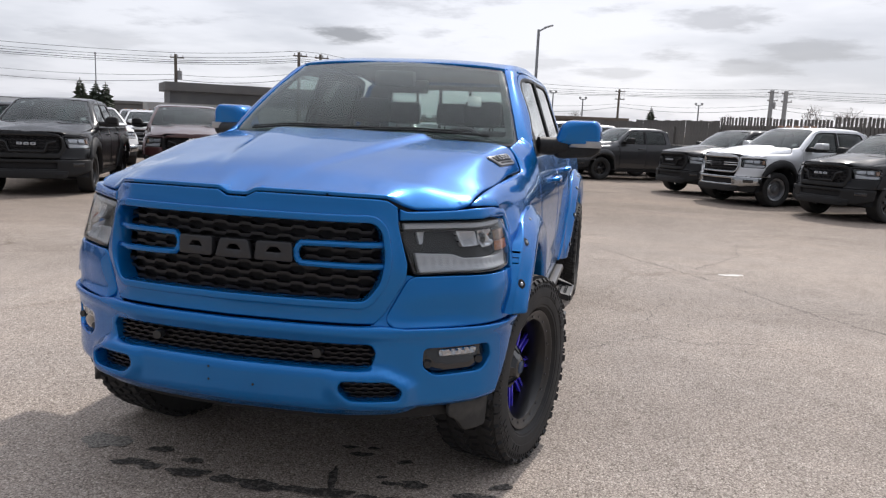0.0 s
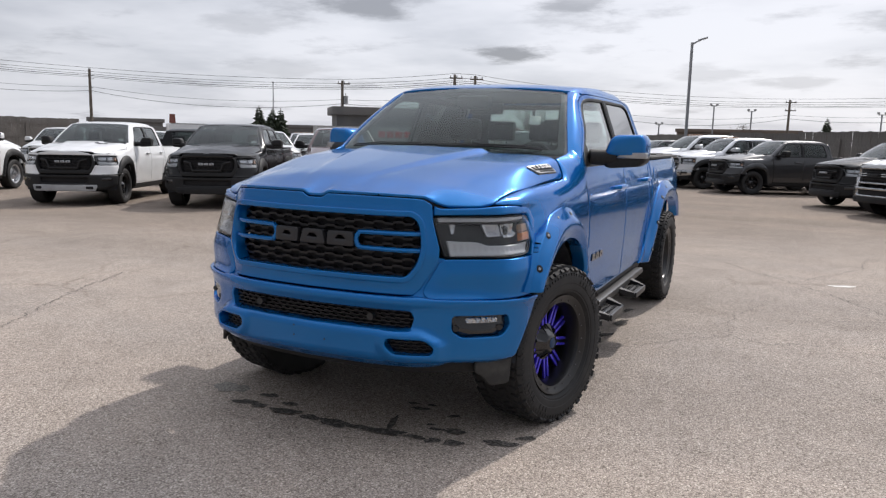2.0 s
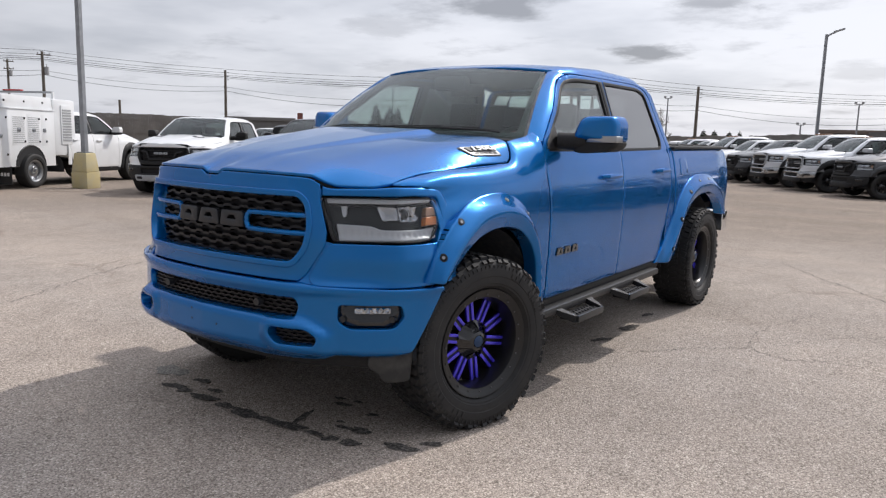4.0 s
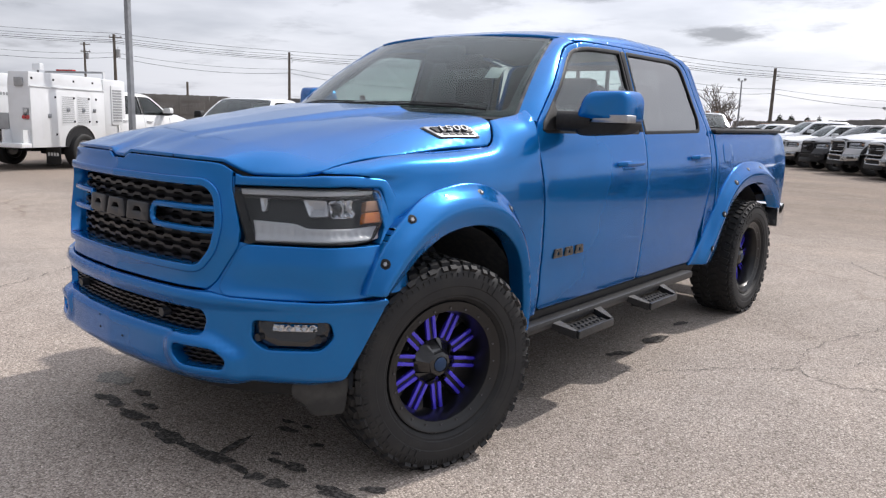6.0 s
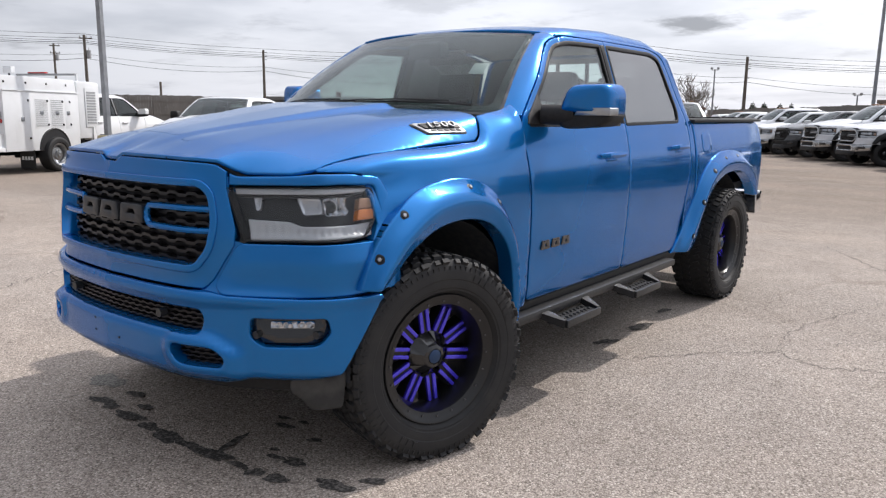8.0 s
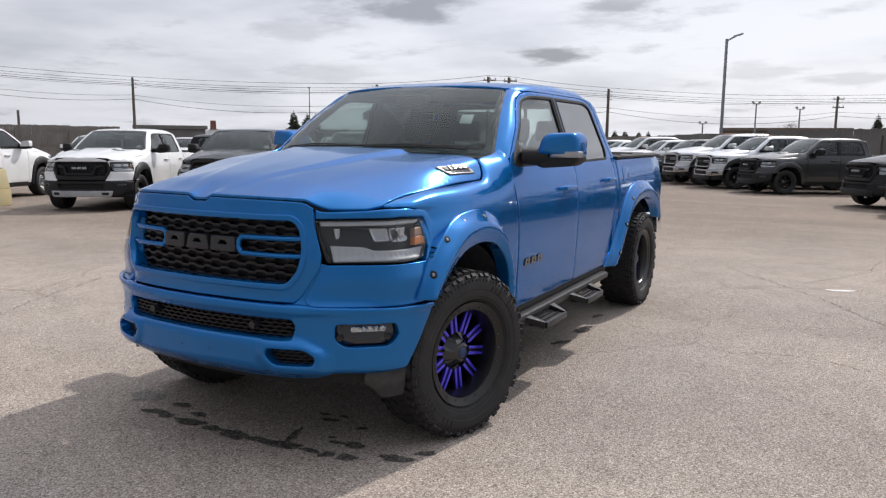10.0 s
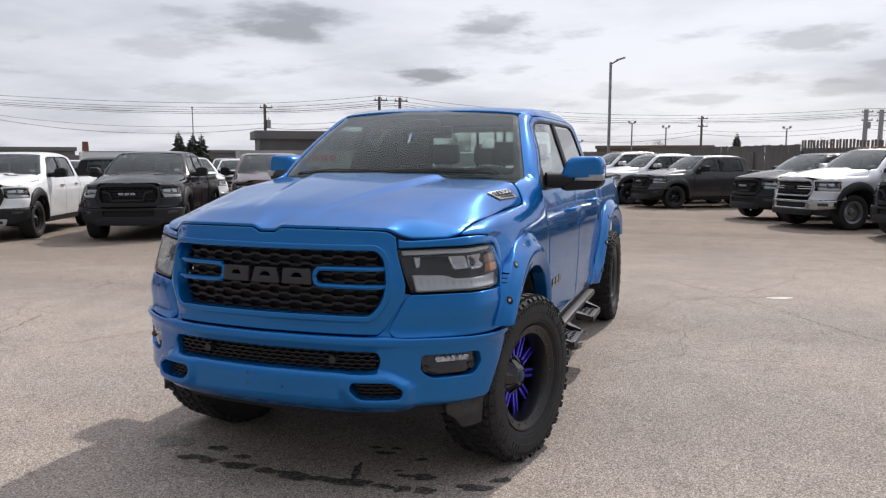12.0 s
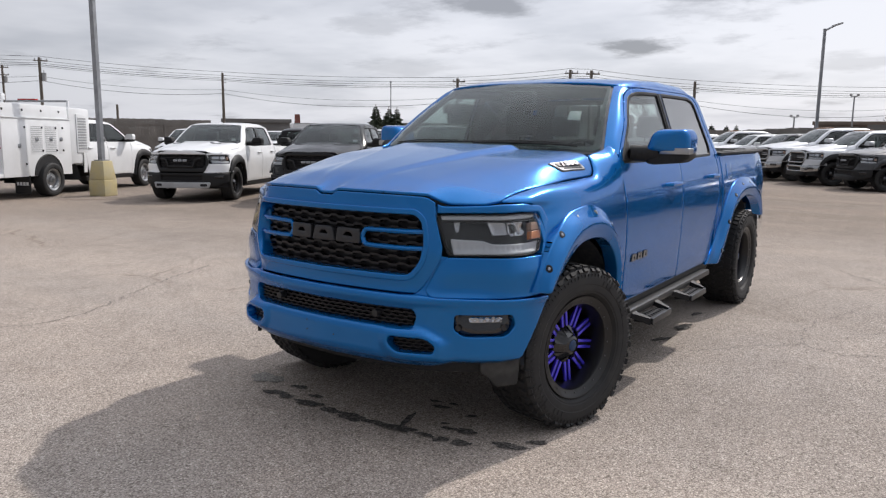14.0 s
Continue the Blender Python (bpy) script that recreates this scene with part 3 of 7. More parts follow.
# nose in plan: x against y, then by length along it
NOSE = np.array(curve([(0, -0.945), (0.25, -0.932), (0.42, -0.912), (0.545, -0.882), (0.643, -0.838), (0.735, -0.786), (0.845, -0.704),
                       (0.938, -0.606), (0.990, -0.495), (1.012, -0.365), (1.022, -0.24), (1.025, -0.1)], 10))
NOSE_S = np.concatenate([[0], np.cumsum(np.linalg.norm(np.diff(NOSE, axis=0), axis=1))])
NOSE_N = np.gradient(NOSE, axis=0)
NOSE_N = np.stack([-NOSE_N[:, 1], NOSE_N[:, 0]], 1)
NOSE_N /= -np.linalg.norm(NOSE_N, axis=1)[:, None] * np.sign(NOSE_N[:, 1:2].mean())


NOSE_X = NOSE[:, 0] + 0.013 * smooth01(0.6, 1.0, NOSE[:, 0])


def S(x):
    return math.copysign(float(np.interp(abs(x), NOSE[:, 0], NOSE_S)), x)


def nose_map(inset=0.0):
    def f(u, v):
        u, v = np.asarray(u, float), np.asarray(v, float)
        a = np.abs(u)
        x, y = np.interp(a, NOSE_S, NOSE_X), np.interp(a, NOSE_S, NOSE[:, 1])
        nx, ny = np.interp(a, NOSE_S, NOSE_N[:, 0]), np.interp(a, NOSE_S, NOSE_N[:, 1])
        if ny.mean() > 0:
            nx, ny = -nx, -ny
        above = smooth01(0.78, 0.84, v)
        ins = above * np.interp(x, [0, 0.5, 0.62, 0.70, 0.85, 0.96, 1.0], [0.018, 0.018, 0.036, 0.045, 0.04, 0.018, 0.018])
        ins = ins + np.clip(v - 1.0, 0, 1) * np.interp(x, [0, 0.5, 0.7, 1.0], [0.08, 0.1, 0.16, 0.30]) + inset
        return np.stack([np.sign(u) * (x - nx * ins), y - ny * ins, v], 1)
    return f


def nose_out(p):
    q = p - np.array([0, 1.2, 0])
    q[:, 2] = 0
    return q


LIP_X = [0.0, 0.04, 0.078, 0.30, 0.50, 0.60, 0.66, 0.705, 0.80, 0.88, 0.94, 1.0]
LIP_Z = [1.286, 1.286, 1.307, 1.306, 1.303, 1.297, 1.263, 1.247, 1.247, 1.249, 1.256, 1.27]
LIP = nose_map(0.0)(np.array([S(x) for x in LIP_X]), np.array(LIP_Z))
LIP_T = np.linspace(0, 0.97, 120)
LIP_Y = np.interp(LIP_T, LIP[:, 0], LIP[:, 1])
LIP_H = soft_table(LIP[:, 0], LIP_Z, 0.004, 0, 1.0)


# hood cross-sections: at each y, heights over half widths; the raised middle comes on top
HOOD_CUTS = (
    (-0.85, (0, 0.3, 0.5, 0.62, 0.72, 0.84, 1.0), (1.335, 1.333, 1.318, 1.300, 1.268, 1.257, 1.23)),
    (-0.60, (0, 0.3, 0.5, 0.65, 0.75, 0.82, 0.86, 1.0), (1.388, 1.383, 1.360, 1.326, 1.288, 1.266, 1.252, 1.20)),
    (-0.45, (0, 0.3, 0.5, 0.65, 0.75, 0.81, 0.85, 1.0), (1.412, 1.406, 1.384, 1.354, 1.325, 1.305, 1.289, 1.22)),
    (-0.30, (0, 0.3, 0.5, 0.65, 0.75, 0.82, 0.875, 1.0), (1.434, 1.428, 1.412, 1.394, 1.367, 1.341, 1.311, 1.24)),
    (0.00, (0, 0.3, 0.5, 0.7, 0.785, 0.84, 0.895, 1.0), (1.474, 1.470, 1.460, 1.448, 1.428, 1.381, 1.330, 1.25)),
    (0.30, (0, 0.45, 0.7, 0.80, 0.845, 0.885, 0.913, 1.0), (1.503, 1.493, 1.477, 1.459, 1.436, 1.380, 1.344, 1.25)),
    (0.46, (0, 0.45, 0.75, 0.82, 0.86, 0.90, 0.92, 1.0), (1.512, 1.502, 1.490, 1.478, 1.452, 1.392, 1.352, 1.25)))
HOOD_GX, HOOD_GY = np.linspace(0, 1.0, 201), np.linspace(-0.97, 0.70, 168)


def blur(a, k, axis):
    w = np.exp(-0.5 * (np.arange(-3 * k, 3 * k + 1) / k) ** 2)
    w /= w.sum()
    pad = [(0, 0), (0, 0)]
    pad[axis] = (3 * k, 3 * k)
    return np.apply_along_axis(lambda r: np.convolve(r, w, mode="valid"), axis, np.pad(a, pad, mode="edge" if axis == 0 else "reflect", reflect_type="odd") if axis else np.pad(a, pad, mode="reflect", reflect_type="odd"))


def hood_grid():
    cuts = np.array([np.interp(HOOD_GX, x, z) for _, x, z in HOOD_CUTS])
    ys = [c[0] for c in HOOD_CUTS]
    g = np.array([np.interp(HOOD_GY, ys, cuts[:, i]) for i in range(len(HOOD_GX))]).T
    g = np.concatenate([g[:, :0:-1], g], 1)
    g = blur(blur(g, 5, 0), 3, 1)[:, len(HOOD_GX) - 1:]
    edge = np.interp(HOOD_GY, [-0.92, -0.5, 0.0, 0.35], [0.085, 0.215, 0.345, 0.42])
    high = np.interp(HOOD_GY, [-0.9, -0.6, 0.0, 0.3], [0.0, 0.008, 0.019, 0.027])
    return g + high[:, None] * smooth01(0.045, 0.0, HOOD_GX[None] - edge[:, None])


HOOD_G = hood_grid()


def hood_height(x, y):
    fx = np.clip(np.abs(x) / 1.0, 0, 0.9999) * (len(HOOD_GX) - 1)
    fy = np.clip((y - HOOD_GY[0]) / (HOOD_GY[-1] - HOOD_GY[0]), 0, 0.9999) * (len(HOOD_GY) - 1)
    i, j = fx.astype(int), fy.astype(int)
    a, b = fx - i, fy - j
    return (HOOD_G[j, i] * (1 - a) + HOOD_G[j, i + 1] * a) * (1 - b) + (HOOD_G[j + 1, i] * (1 - a) + HOOD_G[j + 1, i + 1] * a) * b


def hood_map(u, v):
    u, v = np.asarray(u, float), np.asarray(v, float)
    a = np.abs(u)
    z = hood_height(u, v)
    lip, ze = np.interp(a, LIP_T, LIP_Y), LIP_H(a)
    q = np.clip((v - lip) / np.interp(a, [0, 0.5, 0.7, 0.9], [0.26, 0.24, 0.16, 0.08]), 0, 1)
    k = 1 - (1 - q) ** 2.2
    return np.stack([u, v, ze + (np.maximum(z, ze) - ze) * k], 1)


# where hood and fender meet, and the fender's rounded shoulder below it
SHUT_Y = [-0.564, -0.54, -0.467, -0.368, -0.276, -0.165, 0.09, 0.33, 0.376, 0.42, 0.455, 0.47, 0.55, 0.66, 0.74]
SHUT_X = [0.842, 0.848, 0.851, 0.862, 0.877, 0.888, 0.898, 0.916, 0.919, 0.905, 0.87, 0.842, 0.846, 0.850, 0.872]
SHUT_Z = [1.252, 1.270, 1.287, 1.299, 1.312, 1.322, 1.334, 1.345, 1.350, 1.380, 1.438, 1.468, 1.482, 1.497, 1.528]


def fender_map(s):
    def f(u, v):
        y, v = np.asarray(u, float), np.asarray(v, float)
        vb = np.interp(y, [-0.564, -0.38, -0.2, 0.0, 0.3, 0.65], [1.25, 1.242, 1.245, 1.25, 1.255, 1.265])
        corner = float(side_x(np.array([-0.38]), np.array([1.242]))[0])
        x0 = np.where(y < -0.38, np.interp(y, [-0.564, -0.38], [0.842, corner]), side_x(y, vb))
        x1 = np.interp(y, [-0.564, -0.38, -0.2, 0.0, 0.3, 0.45, 0.6, 0.72], [0.846, 0.935, 0.958, 0.972, 0.978, 0.980, 0.980, 0.982])
        z1 = np.interp(y, [-0.564, -0.38, -0.2, 0.0, 0.3, 0.45, 0.6, 0.72], [1.256, 1.280, 1.302, 1.313, 1.322, 1.345, 1.435, 1.49])
        x2, z2 = np.interp(y, SHUT_Y, SHUT_X), np.interp(y, SHUT_Y, SHUT_Z)
        t = np.clip((v - vb) / 0.12, 0, 1.05)
        x = (1 - t) ** 2 * x0 + 2 * t * (1 - t) * x1 + t * t * x2
        z = (1 - t) ** 2 * vb + 2 * t * (1 - t) * z1 + t * t * z2
        low = v < vb
        # drawn in beside the headlamp
        tuck = smooth01(-0.14, -0.36, y) * np.maximum(0, 0.018 + 0.30 * np.clip(v - 1.0, 0, 1) - 0.055 * smooth01(1.08, 1.24, v)) * smooth01(1.25, 1.215, v)
        return np.stack([s * np.where(low, side_x(y, v) - tuck, x), y, np.where(low, v, z)], 1)
    return f


def roof_map(u, v):
    u, v = np.asarray(u, float), np.asarray(v, float)
    z = np.interp(v, [1.15, 1.25, 1.4, 2.0, 2.6, 2.72, 2.80, 2.875, 2.95], [1.941, 1.964, 1.990, 2.014, 2.003, 1.982, 1.955, 1.915, 1.86])
    a = np.abs(u)
    return np.stack([u, v, z - (0.030 + 0.022 * smooth01(1.6, 1.22, v)) * (a / 0.74) ** 3 - 0.085 * np.clip((a + 0.020 * smooth01(1.62, 1.2, v) - 0.69) / 0.085, 0, 1.3) ** 2], 1)


def shield_map(u, v):
    u, v = np.asarray(u, float), np.asarray(v, float)
    k = np.abs(u) ** 2.2
    b = np.stack([0.845 * u, 0.46 + 0.20 * k, 1.500 - 0.015 * k], 1)
    t = np.stack([0.652 * u, 1.185 + 0.085 * k, 1.948 - 0.020 * k], 1)
    w = np.clip(v, -0.2, 1.2)[:, None]
    p = b * (1 - w) + t * w
    s = np.sin(np.pi * np.clip(v, 0, 1)) * 0.025
    p[:, 1] -= s * 0.5
    p[:, 2] += s * 0.85
    return p


def front_up(p):
    return np.tile([0, -0.6, 0.8], (len(p), 1))


def back_map(u, v):
    u, v = np.asarray(u, float), np.asarray(v, float)
    return np.stack([u, 2.955 - 0.13 * np.clip(v - 1.42, 0, 1), v], 1)


def back_out(p):
    return np.tile([0, 1.0, 0], (len(p), 1))


ARCH_F_OUT = curve([(-0.49, 0.81), (-0.44, 0.925), (-0.335, 1.055), (-0.17, 1.153), (0.02, 1.197), (0.2, 1.195), (0.37, 1.135), (0.49, 1.02), (0.56, 0.88), (0.60, 0.7), (0.64, 0.47)], 4)
ARCH_F_IN = curve([(0.555, 0.47), (0.535, 0.62), (0.50, 0.78), (0.43, 0.90), (0.31, 0.985), (0.14, 1.02), (-0.06, 1.005), (-0.22, 0.945), (-0.33, 0.865), (-0.40, 0.81)], 4)
ARCH_R_OUT = curve([(2.66, 0.50), (2.80, 0.66), (2.95, 0.86), (3.07, 1.01), (3.24, 1.13), (3.45, 1.19), (3.7, 1.2), (3.95, 1.17), (4.17, 1.08), (4.32, 0.95), (4.42, 0.79)], 4)
ARCH_R_IN = curve([(4.31, 0.79), (4.21, 0.885), (4.06, 0.97), (3.86, 1.025), (3.62, 1.03), (3.42, 1.0), (3.25, 0.93), (3.13, 0.82), (3.04, 0.66), (2.96, 0.50)], 4)
WIN_F = fillet([(0.79, 1.42, 0.03), (0.785, 1.45, 0.02), (1.285, 1.85, 0.09), (1.43, 1.876, 0.05), (1.80, 1.882, 0.012), (1.805, 1.415, 0.012)], 0.03)
WIN_R = fillet([(1.897, 1.415, 0.012), (1.895, 1.882, 0.012), (2.55, 1.880, 0.05), (2.672, 1.846, 0.05), (2.762, 1.50, 0.06), (2.735, 1.425, 0.04)], 0.03)


def wheel_proto(kind, lod):
    """A wheel round the x axis, outer side at +x: the rim, with tyre, spokes, cap and bolts as its parts."""
    n = 64 if lod == 1 else 32
    R = TYRE_R
    base = RIMBLACK if kind != "chrome" else STEEL
    wheel = lathe_x("wheel", [(-0.125, 0.272), (-0.12, 0.255), (0.0, 0.222), (0.05, 0.216), (0.085, 0.226), (0.112, 0.232), (0.120, 0.236), (0.128, 0.262), (0.136, 0.272), (0.137, 0.279), (0.126, 0.284), (0.11, 0.278)], base, None, n)
    prof = [(-0.118, 0.272), (-0.15, 0.31), (-0.162, 0.355), (-0.157, 0.40), (-0.14, 0.426), (-0.09, 0.431), (0.0, 0.432), (0.09, 0.431), (0.14, 0.426),
            (0.154, 0.41), (0.160, 0.384), (0.1605, 0.381), (0.1605, 0.350), (0.158, 0.346), (0.1585, 0.328), (0.155, 0.312), (0.151, 0.308), (0.150, 0.300), (0.144, 0.296), (0.128, 0.284), (0.118, 0.272)]
    bm = bmesh.new()
    a = np.linspace(0, 2 * np.pi, n, endpoint=False)
    rings = [[bm.verts.new((x, r * math.cos(t), r * math.sin(t))) for t in a] for x, r in prof]
    for i in range(len(rings) - 1):
        for k in range(n):
            bm.faces.new((rings[i][k], rings[i][(k + 1) % n], rings[i + 1][(k + 1) % n], rings[i + 1][k]))
    part("tyre", bm, RUBBER, wheel, "chunky all-terrain tyre" if lod == 1 else "", smooth=30)
    bm = bmesh.new()
    lugs = 52 if lod == 1 else 0
    for k in range(lugs):
        t0 = 2 * math.pi * k / lugs
        for j, (x, w, dl, tw) in enumerate(((-0.105, 0.05, 0.036, 0.3), (-0.037, 0.05, 0.030, -0.35), (0.037, 0.05, 0.030, 0.35), (0.105, 0.05, 0.036, -0.3))):
            m = Matrix.Rotation(t0 + (0.5 if j % 2 else 0) * 2 * math.pi / lugs, 4, "X") @ Matrix.Translation((x, 0, R - 0.008)) @ Matrix.Rotation(tw, 4, "Z")
            add_box(bm, (0, 0, 0), (w, dl, 0.018), 0, m, 0.9)
        for sgn in (-1, 1):
            m = Matrix.Rotation(t0 + (0.25 if k % 2 else 0.0) * 2 * math.pi / lugs, 4, "X") @ Matrix.Translation((sgn * 0.144, 0, R - 0.026)) @ Matrix.Rotation(sgn * 0.75, 4, "Y")
            add_box(bm, (0, 0, 0), (0.022, 0.034 if k % 2 else 0.026, 0.036 if k % 2 else 0.026), 0, m, 0.9)
    if lod == 1:                                  # moulded marks on the sidewall, as plain bars
        for c0, count in ((-1.75, 4), (-1.2, 3), (1.4, 4), (1.95, 3)):
            for k in range(count):
                m = Matrix.Rotation(c0 + k * 0.095, 4, "X") @ Matrix.Translation((0.1605, 0, 0.3655))
                add_box(bm, (0, 0, 0), (0.007, 0.022, 0.026), 0, m)
        for k in range(90):
            m = Matrix.Rotation(2 * math.pi * k / 90, 4, "X") @ Matrix.Translation((0.158, 0, 0.396))
            add_box(bm, (0, 0, 0), (0.006, 0.006, 0.016), 0, m)
    if lod == 1:
        tagged(part("tread", bm, RUBBER, wheel, smooth=0), kind="stuff")
    else:
        bm.free()
    lathe_x("brake_disc", [(-0.075, 0.07), (-0.075, 0.175), (-0.09, 0.175), (-0.09, 0.07)], STEEL, wheel, 32)
    spokes = 10 if kind == "violet" else 6
    dish = -0.052 if kind == "violet" else -0.02           # how far the spokes lie behind the rim's edge
    if kind == "chrome":
        lathe_x("cap", [(0.02, 0.235), (0.03, 0.20), (0.075, 0.16), (0.08, 0.11), (0.13, 0.10), (0.135, 0.06), (0.17, 0.05), (0.172, 0.0)], STEEL, wheel, 32)
        return wheel
    for k in range(spokes):
        m = Matrix.Rotation(2 * math.pi * (k + 0.3) / spokes, 4, "X") @ Matrix.Translation((dish, 0, 0))
        bm = bmesh.new()
        wd = 0.029 if kind == "violet" else 0.06
        v = [bm.verts.new(m @ Vector(p)) for p in (
            (0.085, -wd * 0.62, 0.075), (0.085, wd * 0.62, 0.075), (0.078, wd, 0.228), (0.078, -wd, 0.228),
            (0.03, -wd * 0.8, 0.07), (0.03, wd * 0.8, 0.07), (0.02, wd * 1.15, 0.23), (0.02, -wd * 1.15, 0.23))]
        for f in ((0, 1, 2, 3), (7, 6, 5, 4), (0, 4, 5, 1), (1, 5, 6, 2), (2, 6, 7, 3), (3, 7, 4, 0)):
            bm.faces.new([v[i] for i in f])
        sp = part("spoke", bm, RIMBLACK, wheel)
        if kind == "violet":
            bm = bmesh.new()
            for side in (-1, 1):
                add_box(bm, (0.083, side * 0.0165, 0.163), (0.018, 0.0175, 0.128), 0.005, m)
            part("accent", bm, PURPLE, sp, "violet anodised spoke insert")
    cap = lathe_x("cap", [(x + dish, r) for x, r in ((0.03, 0.108), (0.082, 0.106), (0.122, 0.062), (0.134, 0.052), (0.140, 0.036), (0.134, 0.033), (0.134, 0.0))], GLOSSBLACK, wheel, 8 if lod == 1 else 12, smooth=20)
    if lod == 1:
        lathe_x("cap_emblem", [(0.1395 + dish, 0.030), (0.1420 + dish, 0.026), (0.1420 + dish, 0.0)], EMBLEM, cap, 24)
        for k in range(8):
            m = Matrix.Rotation(2 * math.pi * k / 8, 4, "X") @ Matrix.Translation((dish, 0, 0))
            bm = bmesh.new()
            v = [bm.verts.new(m @ Vector(p)) for p in ((0.086, -0.022, 0.104), (0.086, 0.022, 0.104), (0.128, 0, 0.060), (0.101, 0, 0.100))]
            for f in ((0, 3, 2), (3, 1, 2), (0, 1, 3), (0, 2, 1)):
                bm.faces.new([v[i] for i in f])
            part("cap_facet", bm, GLOSSBLACK, cap, smooth=0)
        for k in range(20):
            m = Matrix.Rotation(2 * math.pi * k / 20, 4, "X")
            part("rim_bolt", add_tube(bmesh.new(), [m @ Vector((0.120, 0, 0.250)), m @ Vector((0.1285, 0, 0.250))], 0.0048, 6), GREYDARK, wheel)
    return wheel


def place_wheels(truck, proto, front_x, rear_x, steer):
    fy = -0.026 if steer else 0.0
    for x, y, turn in ((front_x, fy, steer), (-front_x, fy, steer), (rear_x, AXLE_R, 0), (-rear_x, AXLE_R, 0)):
        if steer and x < 0 and y < 1:
            x += 0.14
        k = 1.018 if steer else 0.93
        m = pose(x, y, TYRE_R * k - 0.010 if steer else TYRE_R * k + RIDE, 0, 0, turn + (0 if x > 0 else 180)) @ Matrix.Diagonal((k, k, k, 1))
        again(proto, truck, m @ Matrix.Rotation(radians(23 * (y + 1) + 11 * x), 4, "X"))
    for k in (proto, *proto.children_recursive):
        bpy.data.objects.remove(k)


def slot_mesh(name, s0, s1, z0, z1, rows, pitch, fm, mat, parent, inside_of, lod=1, depth=0.02):
    """Grille mesh: rows of wavy bars, stepped up and down like a stretched honeycomb."""
    verts, faces = [], []
    dz = (z1 - z0) / rows

    def quad_bar(pts):
        base = len(verts)
        for (u, z, w) in pts:
            for o, s in ((0.0, -1), (0.0, 1), (-depth, 1), (-depth, -1)):
                verts.append((u, z + s * w, o))
        k = len(pts)
        for i in range(k - 1):
            for j in range(4):
                a, b = base + i * 4 + j, base + i * 4 + (j + 1) % 4
                faces.append((a, b, b + 4, a + 4))
        faces.append((base + 3, base + 2, base + 1, base))
        e = base + (k - 1) * 4
        faces.append((e, e + 1, e + 2, e + 3))

    for r in range(rows + 1):
        zr = z0 + r * dz
        pts = []
        u = s0 - pitch
        phase = 0.0 if r % 2 else pitch / 2
        while u < s1 + pitch:
            for du, up in ((0, -1), (pitch * 0.30, -1), (pitch * 0.42, 1), (pitch * 0.80, 1), (pitch * 0.92, -1)):
                q = u + du + phase
                if s0 <= q <= s1:
                    pts.append((q, zr + up * dz * 0.125, dz * 0.17))
            u += pitch
        run = []
        for q in pts:
            if inside(np.array([q[:2]]), inside_of)[0]:
                run.append(q)
            else:
                if len(run) > 1:
                    quad_bar(run)
                run = []
        if len(run) > 1:
            quad_bar(run)
    a = np.array(verts)
    p = fm(a[:, 0], a[:, 1])
    p[:, 1] -= a[:, 2]
    return link_mesh(name, p, faces, mat, parent, smooth=0)


